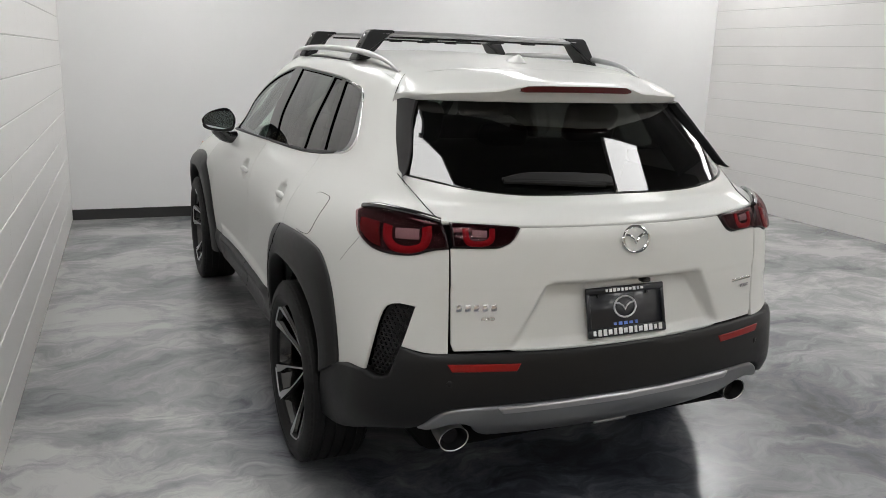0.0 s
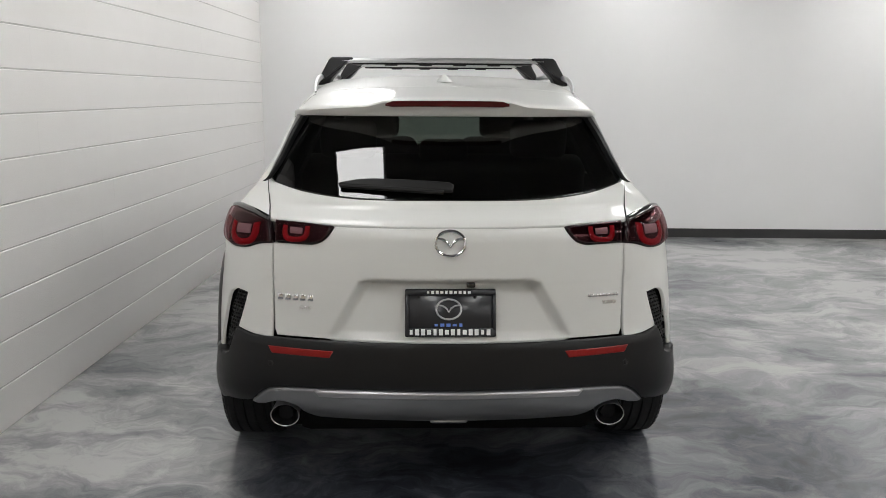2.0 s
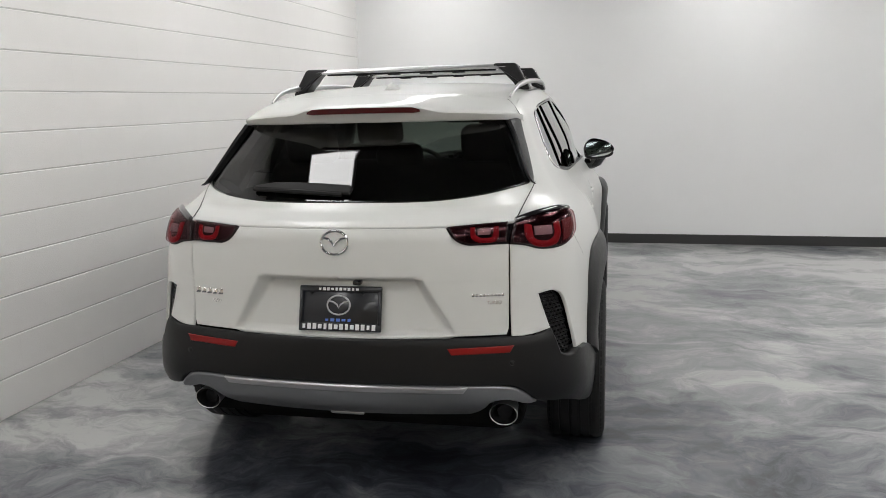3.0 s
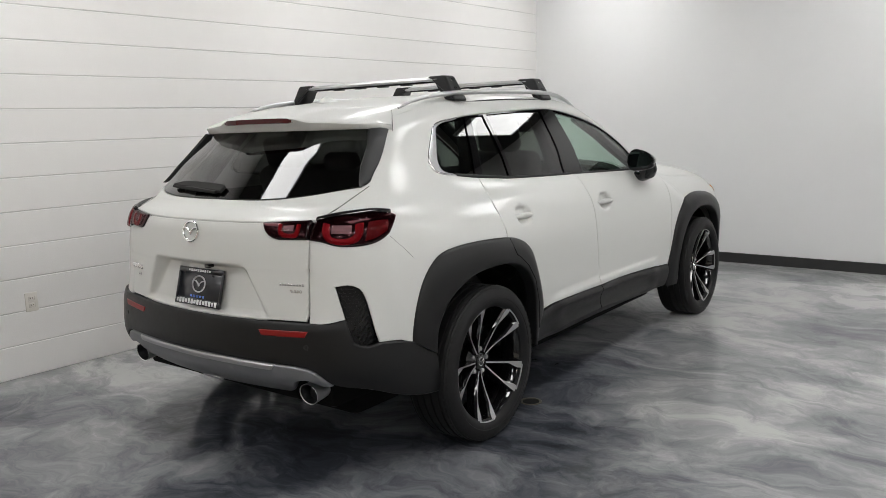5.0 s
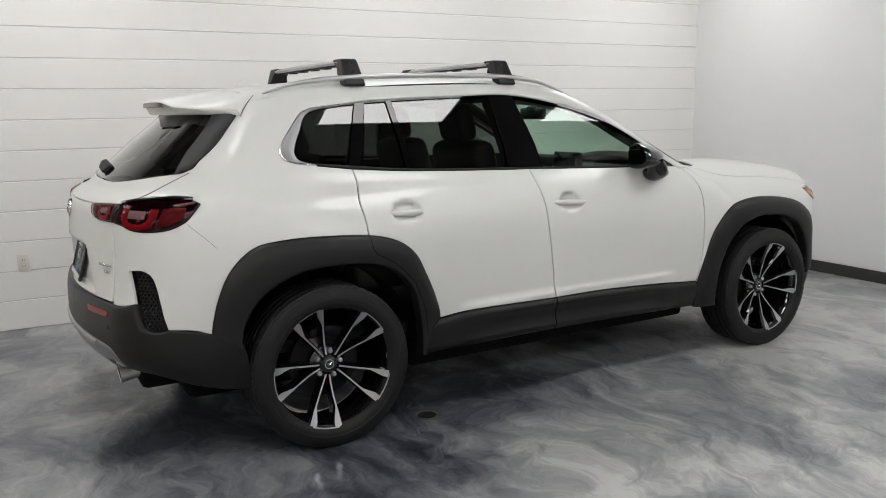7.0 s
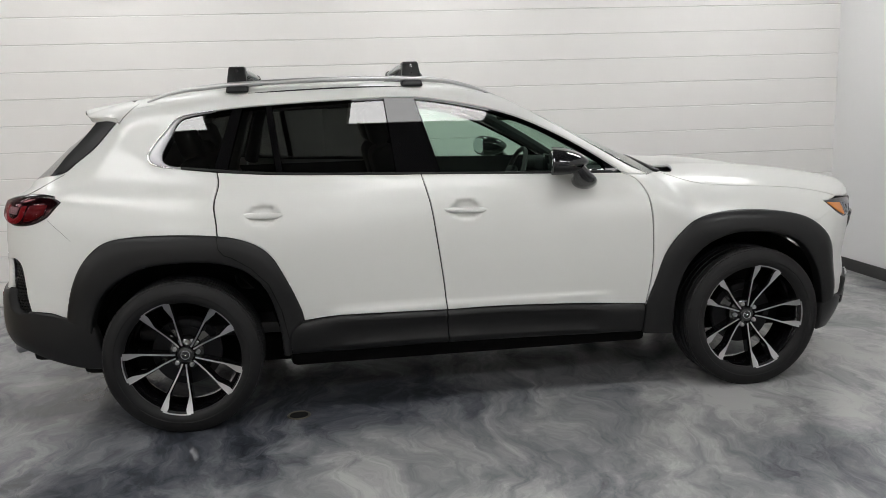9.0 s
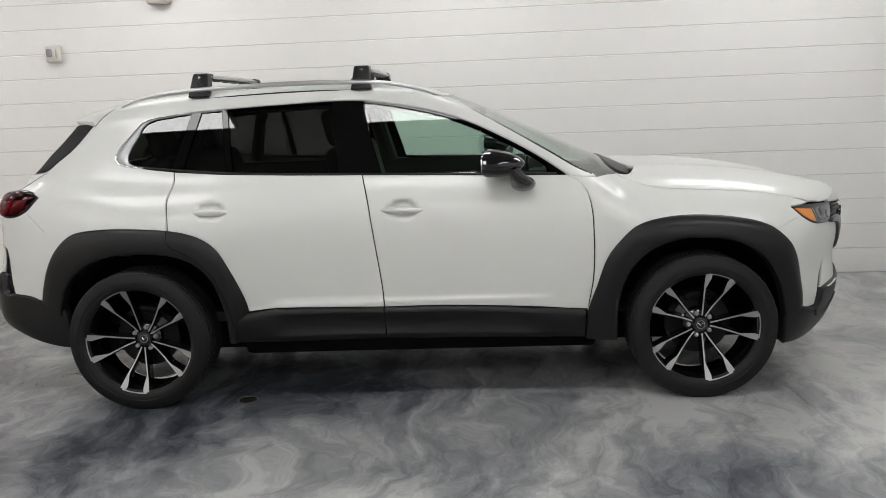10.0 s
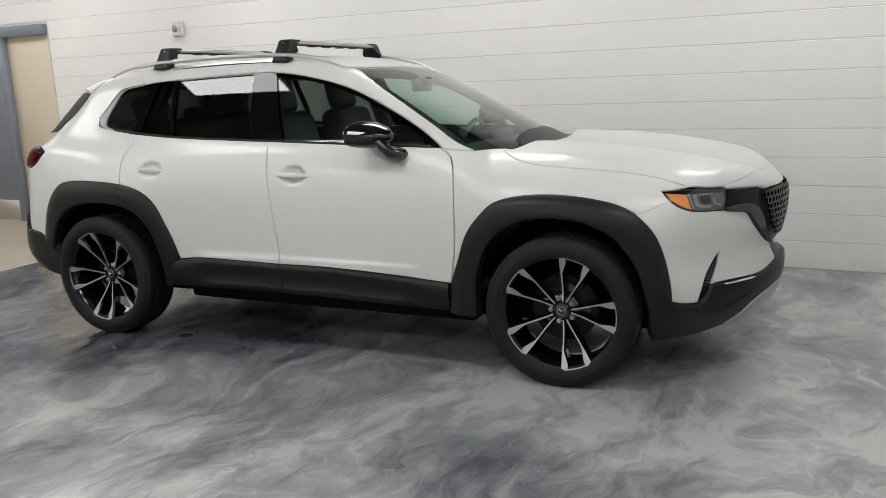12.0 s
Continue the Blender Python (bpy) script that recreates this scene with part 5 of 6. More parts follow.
lower_poly = outline(LOWER_TOP, [LOWER_TOP[-1], (0.0, 3.74, 0.525)], [(0.0, 3.74, 0.525), (0.0, 3.74, 0.40)], [(0.0, 3.74, 0.40), (0.25, 3.72, 0.39), (0.40, 3.66, 0.36), (0.50, 3.60, 0.30), (0.58, 3.54, 0.262)], [(0.58, 3.54, 0.262), (0.70, 3.43, 0.245), (0.80, 3.34, 0.243), (0.90, 3.24, 0.243)], [(0.90, 3.24, 0.243), (0.92, 3.235, 0.32), (0.93, 3.228, 0.40)], [(0.93, 3.228, 0.40), (0.93, 3.325, 0.434)])
fbump = panel("front_lower_trim", lower_poly, "wrap", CLAD, car, "dark grey plastic lower front bumper", off=0.014, edge=0.010, depth=0.07, grid=0.03, mode="both")
panel("front_skid", outline([(0.0, 3.74, 0.395), (0.25, 3.72, 0.385), (0.40, 3.66, 0.355), (0.50, 3.60, 0.295), (0.57, 3.545, 0.258)], [(0.57, 3.545, 0.258), (0.40, 3.62, 0.25), (0.2, 3.65, 0.25), (0.0, 3.66, 0.25)], [(0.0, 3.66, 0.25), (0.0, 3.74, 0.395)]), "wrap", MACHINED, fbump, "satin silver front skid plate", off=0.016, edge=0.008, depth=0.05, grid=0.03, mode="both")
strip("bumper_lip", [(0.742, 3.404, 0.398), (0.728, 3.420, 0.372), (0.690, 3.462, 0.356), (0.62, 3.520, 0.362), (0.53, 3.585, 0.392), (0.47, 3.62, 0.415)], [(0.756, 3.388, 0.392), (0.738, 3.408, 0.358), (0.694, 3.460, 0.342), (0.62, 3.520, 0.350), (0.53, 3.585, 0.384), (0.47, 3.62, 0.410)], "wrap", CLAD, fbump, "raised lip of the lower bumper", off=0.016, swell=0.007, depth=0.012, count=40)
sides("daytime_strip", outline([(0.64, 3.508, 0.482), (0.56, 3.566, 0.482), (0.45, 3.63, 0.481)], [(0.45, 3.63, 0.481), (0.45, 3.63, 0.475), (0.56, 3.566, 0.475), (0.63, 3.515, 0.476)]), "wrap", CHROME, fbump, "thin chrome strip", off=0.018, edge=0.002, depth=0.01, grid=0.02)

# ---------------------------------------------------------------- wheels
WHEEL_Z, TYRE_R, RIM_R = 0.356, 0.360, 0.274


def tyre_bm():
    prof = [(-0.115, 0.268), (-0.121, 0.288), (-0.122, 0.312), (-0.117, 0.335), (-0.106, 0.350)]
    x = -0.100
    for k in range(5):
        prof += [(x, 0.3585 if k in (0, 4) else TYRE_R), (x + 0.032, 0.3585 if k in (0, 4) else TYRE_R)]
        x += 0.032
        if k < 4:
            prof += [(x + 0.001, 0.352), (x + 0.009, 0.352)]
            x += 0.010
    prof += [(0.106, 0.350), (0.117, 0.335), (0.122, 0.312), (0.1225, 0.304), (0.1205, 0.302), (0.1210, 0.292), (0.117, 0.281), (0.112, RIM_R), (0.100, 0.262), (-0.10, 0.258)]
    return lathe_bm(prof, 96, "x", closed=True)


def tread_blocks():
    """Small shoulder blocks that roughen the tread's edge."""
    V, F = [], []
    for sx in (-1, 1):
        for k in range(64):
            a = 2 * math.pi * (k + (0.5 if sx > 0 else 0)) / 64
            w = 2 * math.pi / 64 * 0.36
            b = len(V)
            for x, r in ((0.086, 0.3600), (0.110, 0.3495), (0.1165, 0.338)):
                for t in (a - w, a + w):
                    V.append((sx * x, (r + 0.0015) * math.cos(t), (r + 0.0015) * math.sin(t)))
            F += [(b, b + 1, b + 3, b + 2), (b + 2, b + 3, b + 5, b + 4)] if sx > 0 else [(b, b + 2, b + 3, b + 1), (b + 2, b + 4, b + 5, b + 3)]
    return V, F


def spoke(ang, sgn):
    """One arm of a V-shaped pair: narrow at the hub, flaring to a wedge at the rim, with a bright machined face."""
    cl, wd = [], []
    for s in np.linspace(0, 1, 9):
        r = 0.046 + s * 0.229
        off = math.radians(15.5 - 5.5 * (1 - s) ** 2) * sgn
        cl.append((r, off))
        wd.append(0.0036 + 0.0118 * min(1.0, max(0.0, (s - 0.62) / 0.26)))
    V, F, M = [], [], []
    for k, ((r, off), w) in enumerate(zip(cl, wd)):
        s = k / 8
        face = 0.044 - 0.008 * (1 - (1 - s) ** 2) + 0.0725 * s ** 1.3
        for du, x in ((-w, face), (w, face), (w + 0.004 + 0.004 * s, face - 0.012), (-w - 0.004 - 0.004 * s, face - 0.012), (w + 0.006, face - 0.055), (-w - 0.006, face - 0.055)):
            a = ang + off
            d = Vector((math.sin(a), math.cos(a)))
            e = Vector((math.cos(a), -math.sin(a)))
            shift = -sgn * (w - 0.0036)
            q = d * r + e * (du + shift)
            V.append((x, q.x, q.y))
    for k in range(8):
        a, b = 6 * k, 6 * k + 6
        for i, j, m in ((0, 1, 1), (1, 2, 0), (2, 4, 0), (3, 0, 0), (5, 3, 0)):
            F.append((a + i, a + j, b + j, b + i))
            M.append(m)
    e = 48
    F += [(e, e + 1, e + 2, e + 3), (e + 3, e + 2, e + 4, e + 5)]
    M += [0, 0]
    return V, F, M


def build_wheel(turn_deg):
    root = new("wheel")
    part("tyre", tyre_bm(), TYRE, root, "black rubber tyre with a grooved tread", angle=28)
    v, f = tread_blocks()
    tagged(mesh_object("tread_block", v, f, TYRE, root), "shoulder blocks of the tread", kind="stuff")
    rim = part("rim", lathe_bm([(-0.10, 0.258), (-0.06, 0.244), (0.0, 0.242), (0.06, 0.250), (0.090, 0.262), (0.098, 0.268), (0.106, 0.273), (0.106, 0.277), (0.09, 0.274), (-0.10, 0.270)], 96, "x", closed=True), RIM, root, "gloss black alloy rim")
    for k in range(5):
        for sgn in (-1, 1):
            v, f, m = spoke(math.radians(turn_deg + 72 * k), sgn)
            bm = bmesh.new()
            me = bpy.data.meshes.new("spoke")
            me.from_pydata(v, [], f)
            me.materials.append(RIM)
            me.materials.append(MACHINED)
            me.polygons.foreach_set("material_index", m)
            bm.from_mesh(me)
            bmesh.ops.recalc_face_normals(bm, faces=bm.faces)
            bm.to_mesh(me)
            bm.free()
            ob = new("spoke", me)
            ob.parent = rim
            ob["label"] = "black spoke with a bright machined face"
    # bright lips that join the tips of a pair, black webs between its arms, and the hub
    for k in range(5):
        a0 = math.radians(turn_deg + 72 * k)
        V, F = [], []
        for i in range(9):
            a = a0 + math.radians(-13.5 + 27 * i / 8)
            for r, x in ((0.2665, 0.096), (0.2675, 0.1085), (0.2735, 0.1105), (0.2752, 0.100)):
                V.append((x, r * math.sin(a), r * math.cos(a)))
        for i in range(8):
            F += [(4 * i + j, 4 * i + j + 4, 4 * i + j + 5, 4 * i + j + 1) for j in range(3)]
        mesh_object("lip", V, F, MACHINED, rim, "thin bright machined lip")
        V, F = [], []
        for s in np.linspace(0, 0.4, 3):
            r = 0.05 + s * 0.205
            for off in (-(10 + 5 * s), 10 + 5 * s):
                a = a0 + math.radians(off)
                V.append((0.012 - 0.035 * math.sin(math.pi * min(1, s * 1.1)) * 0.9, r * math.sin(a), r * math.cos(a)))
        F = [(2 * i, 2 * i + 2, 2 * i + 3, 2 * i + 1) for i in range(0, 2)]
        mesh_object("web", V, F, RIM, rim, "black web between two spokes")
        a = a0 + math.radians(36)
        nut = lathe_bm([(0.0, 0.012), (0.020, 0.011), (0.024, 0.007), (0.024, 0.0005)], 6)
        ob = part("wheel_nut", nut, MACHINED, rim, "steel wheel nut")
        ob.location = (0.018, 0.057 * math.sin(a), 0.057 * math.cos(a))
    part("hub", lathe_bm([(-0.04, 0.085), (0.015, 0.080), (0.022, 0.070), (0.030, 0.045), (0.040, 0.038), (0.041, 0.0005)], 40), RIM, rim, "black hub")
    cap = part("centre_cap", lathe_bm([(0.036, 0.034), (0.044, 0.033), (0.046, 0.028), (0.045, 0.0005)], 32), GLOSS, rim, "black centre cap")
    part("wing", tube_bm([(0.0465, u * 0.36, v * 0.36) for u, v in ((-0.045, 0.017), (-0.025, 0.014), (0.0, -0.012), (0.025, 0.014), (0.045, 0.017))], 0.002, 6), CHROME, cap, "chrome winged shape")
    part("emblem", lathe_bm([(0.045, 0.0225), (0.0475, 0.0215), (0.0475, 0.0185), (0.045, 0.0175)], 28), CHROME, cap, "chrome ring emblem")
    disc = part("brake_disc", lathe_bm([(-0.045, 0.16), (-0.020, 0.16), (-0.018, 0.158), (-0.018, 0.085), (-0.010, 0.08), (-0.010, 0.0005)], 48), STEEL, root, "steel brake disc")
    cal = bmesh.new()
    for k in range(5):
        t = math.radians(60 + 12 * k)
        box_bm((0.07, 0.04, 0.055), (-0.025, 0.145 * math.cos(t), 0.145 * math.sin(t)), 0.006, 1, cal, Matrix.Rotation(t, 4, "X"))
    part("brake_caliper", cal, STEEL, root, "grey brake caliper")
    part("hub_carrier", lathe_bm([(-0.11, 0.0005), (-0.11, 0.10), (-0.05, 0.12), (-0.05, 0.0005)], 24), DARK, root)
    return tagged(root, "black and machined alloy wheel with a low-profile tyre", "wheel")


WHEEL_X = 0.822
rear_wheel = build_wheel(191)
rear_wheel.parent = car
rear_wheel.location = (WHEEL_X, 0, WHEEL_Z)
front_wheel = build_wheel(17)
front_wheel.parent = car
front_wheel.location = (WHEEL_X, 2.814, WHEEL_Z)
for src, y in ((rear_wheel, 0.0), (front_wheel, 2.814)):
    copy_thing(src, pose(-WHEEL_X, y, WHEEL_Z, 25, 0, 180))
for ob in [o for o in car.children if o.name.startswith("wheel") and not o.name.startswith("wheel_arch")]:
    for key in ("category",):
        if key in ob:
            del ob[key]


# ---------------------------------------------------------------- underbody, wheel wells, cabin
def well(y0):
    """A dark liner round a wheel."""
    bm = bmesh.new()
    n, rings = 20, []
    for x, r in ((0.84, 0.450), (0.80, 0.452), (0.55, 0.452)):
        rings.append([bm.verts.new((x, y0 + r * math.cos(t), 0.352 + r * 0.985 * math.sin(t))) for t in np.linspace(0.02 * math.pi, 0.98 * math.pi, n)])
    for a, b in zip(rings, rings[1:]):
        for k in range(n - 1):
            bm.faces.new((a[k], a[k + 1], b[k + 1], b[k]))
    c = bm.verts.new((0.55, y0, 0.352))
    for k in range(n - 1):
        bm.faces.new((rings[-1][k], rings[-1][k + 1], c))
    return bm


for y0 in (0.0, 2.814):
    for md in (1, -1):
        w = part("wheel_liner", well(y0), DARK, car, "black plastic wheel liner")
        w.scale = (md, 1, 1)
under = box_bm((1.18, 4.00, 0.16), (0, 1.42, 0.28), 0.05, 2)
part("underbody", under, DARK, car, "black underbody")
for sy, cy in ((1.85, 1.40), (0.36, -0.60)):
    part("floor_pan", box_bm((1.44 if cy > 0 and cy < 3 else 1.30, sy, 0.20), (0, cy, 0.31 if cy > 0 else 0.41), 0.03, 2), DARK, car, "black floor pan")
part("rear_axle", tube_bm([(-0.72, 0.02, 0.33), (-0.3, 0.0, 0.27), (0.3, 0.0, 0.27), (0.72, 0.02, 0.33)], 0.045, 10), DARK, car, "black rear axle beam")
part("silencer", box_bm((0.62, 0.22, 0.15), (0, -0.55, 0.36), 0.05, 3), STEEL, car, "steel silencer box")
for md in (1, -1):
    tip = part("exhaust_tip", lathe_bm([(-0.10, 0.040), (0.0, 0.0455), (0.003, 0.0465), (0.005, 0.0455), (0.003, 0.0435), (-0.10, 0.036)], 40), RAIL, car, "round chrome exhaust tip")
    tip.matrix_basis = pose(md * 0.586, -0.850, 0.390, 0, 0, -90) @ pose(0, 0, 0, 0, 6, 0) @ Matrix.Diagonal((1, 1.12, 0.95, 1))
    inner = part("tip_bore", lathe_bm([(-0.001, 0.0428), (-0.03, 0.040), (-0.095, 0.0363), (-0.095, 0.0005)], 32), DARK, tip, "dark bore")
    part("tip_liner", lathe_bm([(0.002, 0.0432), (-0.012, 0.0405), (-0.016, 0.0375), (-0.070, 0.0350)], 32), STEEL, tip, "grey steel inner pipe")
    part("exhaust_pipe", tube_bm([(md * 0.588, -0.82, 0.387), (md * 0.57, -0.70, 0.39), (md * 0.45, -0.58, 0.37), (md * 0.28, -0.55, 0.36)], 0.028, 12), STEEL, car, "steel exhaust pipe")


def inner_side(md):
    """The dark trim inside the doors, below the windows, and the pillars above."""
    for y0, y1, z0, z1, ny in ((-0.35, 2.25, 0.93, 1.135, 15), (0.62, 2.12, 0.35, 0.93, 9)):
        g = [(y, z) for y in np.linspace(y0, y1, ny) for z in np.linspace(z0, z1, 4)]
        p = lift(g, "wrap")
        p[:, 0] -= 0.05 + 0.03 * (p[:, 2] < 1.0)
        mesh_object("door_lining", p * (md, 1, 1), [(i * 4 + j, i * 4 + j + 1, i * 4 + j + 5, i * 4 + j + 4) for i in range(ny - 1) for j in range(3)], CABIN, car, "black door lining", smooth=True)


for md in (1, -1):
    inner_side(md)
roof_in = [(x, y) for y in np.linspace(-0.30, 1.52, 12) for x in np.linspace(-0.56, 0.56, 9)]
p = np.array([(x, y, float(roof_top(np.array([abs(x)]), np.array([y]))[0]) - 0.05 - 0.06 * (abs(x) / 0.56) ** 4) for x, y in roof_in])
mesh_object("headliner", p, [(i * 9 + j, i * 9 + j + 1, i * 9 + j + 10, i * 9 + j + 9) for i in range(11) for j in range(8)], LINER, car, "pale grey headliner", smooth=True)
part("cabin_floor", box_bm((1.50, 2.75, 0.06), (0, 1.15, 0.43), 0.02), CABIN, car, "black carpet")
part("boot_floor", box_bm((1.15, 0.55, 0.06), (0, -0.42, 0.76), 0.02), CABIN, car, "black boot carpet")
part("boot_wall", box_bm((1.22, 0.05, 0.42), (0, -0.74, 0.86), 0.02), CABIN, car, "black boot trim")
dash = box_bm((1.42, 0.42, 0.30), (0, 2.22, 0.93), 0.07, 3)
dashboard = part("dashboard", dash, CABIN, car, "black dashboard")
part("screen", box_bm((0.27, 0.02, 0.11), (0.0, 2.02, 1.115), 0.008), GLOSS, dashboard, "black centre screen")
part("dash_top", box_bm((1.36, 0.42, 0.04), (0, 2.44, 1.035), 0.015), CABIN, dashboard, "black dashboard top")
part("instrument_hood", box_bm((0.36, 0.16, 0.08), (-0.36, 2.06, 1.10), 0.03, 3), CABIN, dashboard, "black instrument hood")
for md in (1, -1):
    pil = tube_bm([(md * (xside(y, z) - 0.07), y, z - 0.02) for y, z in ((2.30, 1.09), (2.0, 1.27), (1.8, 1.385), (1.6, 1.485))], 0.035, 8)
    part("pillar_lining", pil, CABIN, car, "dark windscreen pillar lining")
    for run, thick, word in ((((1.14, 1.13), (1.08, 1.40), (1.05, 1.50)), (0.06, 0.05, 0.045), "door"), (((0.23, 1.17), (0.30, 1.42), (0.33, 1.48)), (0.045, 0.035, 0.035), "rear"), (((-0.38, 1.18), (-0.24, 1.36), (-0.16, 1.45)), (0.06, 0.05, 0.045), "rear")):
        pil = tube_bm([(md * (xside(y, z) - r - 0.035), y, z) for (y, z), r in zip(run, thick)], list(thick), 8)
        part("pillar_lining", pil, CABIN, car, "dark " + word + " pillar lining")


def seat(x, y, wide, reclined=-14):
    root = new("seat")
    root.parent = car
    root.location = (x, y, 0.46)
    part("cushion", box_bm((wide, 0.52, 0.17), (0, 0.02, 0.20), 0.06, 4), LEATHER, root)
    b = part("backrest", box_bm((wide * 0.96, 0.15, 0.62), (0, 0, 0.31), 0.06, 4), LEATHER, root)
    b.matrix_basis = pose(0, -0.22, 0.22, -reclined)
    h = part("headrest", box_bm((0.27, 0.10, 0.20), (0, 0, 0.72), 0.045, 4), LEATHER, root)
    h.matrix_basis = pose(0, -0.22, 0.22, -reclined)
    st = tube_bm([(-0.05, 0, 0.58), (-0.05, 0, 0.66)], 0.007, 8)
    tube_bm([(0.05, 0, 0.58), (0.05, 0, 0.66)], 0.007, 8, bm=st)
    s = part("headrest_post", st, CHROME, root)
    s.matrix_basis = pose(0, -0.22, 0.22, -reclined)
    root["label"] = "black leather seat with a headrest"
    return root


for x in (-0.36, 0.36):
    seat(x, 1.36, 0.50)
bench = new("rear_bench")
bench.parent = car
bench.location = (0, 0.45, 0.48)
bench["label"] = "black leather rear bench with three headrests"
part("cushion", box_bm((1.30, 0.50, 0.17), (0, 0.02, 0.20), 0.06, 4), LEATHER, bench)
bb = part("backrest", box_bm((1.28, 0.15, 0.58), (0, 0, 0.29), 0.06, 4), LEATHER, bench)
bb.matrix_basis = pose(0, -0.22, 0.22, 18)
for x in (-0.42, 0.0, 0.42):
    h = part("headrest", box_bm((0.25 if x else 0.22, 0.09, 0.17 if x else 0.11), (x, 0, 0.66 if x else 0.60), 0.04, 4), LEATHER, bench)
    h.matrix_basis = pose(0, -0.22, 0.22, 18)
wheel_ring = new("steering_wheel")
wheel_ring.parent = car
wheel_ring["label"] = "black three-spoke steering wheel"
bm = bmesh.new()
pts = [(0.185 * math.cos(t), 0.185 * math.sin(t), 0) for t in np.linspace(0, 2 * math.pi, 33)]
part("ring", tube_bm(pts, 0.016, 8, bm=bm), LEATHER, wheel_ring)
part("hub", box_bm((0.17, 0.13, 0.05), (0, 0, -0.02), 0.03, 3), CABIN, wheel_ring)
sp = box_bm((0.36, 0.035, 0.02), (0, 0, -0.01), 0.008)
box_bm((0.05, 0.18, 0.02), (0, -0.09, -0.01), 0.008, 2, sp)
part("arm", sp, CABIN, wheel_ring)
wheel_ring.matrix_basis = pose(-0.36, 1.88, 1.02, 112, 0, 180)
mirror_in = part("interior_mirror", box_bm((0.24, 0.035, 0.07), (0, 1.74, 1.415), 0.015, 3), CABIN, car, "black interior mirror")
part("mirror_stem", box_bm((0.10, 0.09, 0.045), (0, 1.755, 1.437), 0.018, 2), CABIN, mirror_in, "black sensor housing")


# ---------------------------------------------------------------- handles, mirrors, roof bars, small parts
def handle_bm(hy, hz, md):
    """A slim pull handle that bridges its cup."""
    bm = bmesh.new()
    rings = []
    L = 0.122
    for s in np.linspace(-1, 1, 17):
        y, z = hy + s * L, hz - 0.004 * s
        x = float(lift([(hy + s * L * 1.0, hz + 0.05)], "wrap")[0, 0]) + 0.006 + 0.019 * (1 - abs(s) ** 4)
        h = 0.0155 * (1 - 0.72 * abs(s) ** 3) if s < 0 else 0.0155 * (1 - 0.85 * abs(s) ** 2.2)
        w = 0.011 * (1 - 0.5 * s * s)
        rings.append([bm.verts.new((md * (x + w * math.cos(t) - 0.004), y, z + h * math.sin(t))) for t in np.linspace(0, 2 * math.pi, 12, endpoint=False)])
    for a, b in zip(rings, rings[1:]):
        for k in range(12):
            bm.faces.new((a[k], a[(k + 1) % 12], b[(k + 1) % 12], b[k]))
    bm.faces.new(rings[0])
    bm.faces.new(rings[-1])
    bmesh.ops.recalc_face_normals(bm, faces=bm.faces)
    return bm


for (hy, hz), doors in zip(HANDLES, (rear_doors, front_doors)):
    for md, door in zip((1, -1), doors):
        part("door_handle", handle_bm(hy, hz, md), PAINT, door, "white pull handle in a cup")


def mirror(md, out=0.0, up=0.0):
    root = new("door_mirror")
    root.parent = front_doors[0 if md > 0 else 1]
    root["label"] = "gloss black door mirror"

    def cup(y_end, z_mid, half_w, half_h, z_flat):
        """A rounded shell from the glass forward, closing to a blunt nose."""
        bm = bmesh.new()
        n, rings = 28, []
        for s in (0.0, 0.03, 0.15, 0.32, 0.5, 0.66, 0.8, 0.9, 0.96, 0.99):
            c = (1 - s ** 2.3) ** 0.62
            xc, zc = 0.884 + out - 0.028 * s, z_mid + up - 0.012 * s
            k0 = 0.965 if s == 0.0 else 1.0
            ring = []
            for k in range(n):
                t = 2 * math.pi * k / n
                cx, cz = math.cos(t), math.sin(t)
                ux, uz = math.copysign(abs(cx) ** 0.72, cx), math.copysign(abs(cz) ** 0.72, cz)
                lean = 0.022 * ux if uz > 0 else 0.0
                z = zc + half_h * c * k0 * uz * (1 - 0.26 * ux)
                ring.append(bm.verts.new((md * (xc + half_w * c * k0 * ux - lean * max(0, uz) * c), 1.772 + (y_end - 1.772) * s - 0.02 * ux * (1 - s), max(z, z_flat + up))))
            rings.append(ring)
        for a, b in zip(rings, rings[1:]):
            for k in range(n):
                bm.faces.new((a[k], a[(k + 1) % n], b[(k + 1) % n], b[k]))
        bm.faces.new(rings[0])
        bm.faces.new(rings[-1])
        bmesh.ops.recalc_face_normals(bm, faces=bm.faces)
        return bm

    part("shell", cup(1.965, 1.194, 0.098, 0.060, 1.150), GLOSS, root)
    part("lower_shell", cup(1.945, 1.168, 0.094, 0.044, 1.0), CLAD, root, "black plastic lower shell")
    g = prism_bm([(0.084 * math.copysign(abs(math.cos(t)) ** 0.7, math.cos(t)), 0.050 * math.copysign(abs(math.sin(t)) ** 0.7, math.sin(t))) for t in np.linspace(0, 2 * math.pi, 28, endpoint=False)], 0.006, lambda u, v, w: (md * (0.884 + out + u), 1.770 - w - 0.21 * u, 1.190 + up + v * (1 - 2.4 * u)))
    part("glass", g, MIRRORGLASS, root, "mirror glass")
    foot = tube_bm([(md * 0.79, 1.955, 1.082), (md * 0.835, 1.952, 1.082), (md * 0.865, 1.940, 1.095), (md * (0.882 + 0.5 * out), 1.92, 1.125), (md * (0.886 + 0.8 * out), 1.90, 1.16 + up)], [0.060, 0.062, 0.058, 0.050, 0.045], 18, 0.62)
    part("foot", foot, GLOSS, root, "gloss black foot")


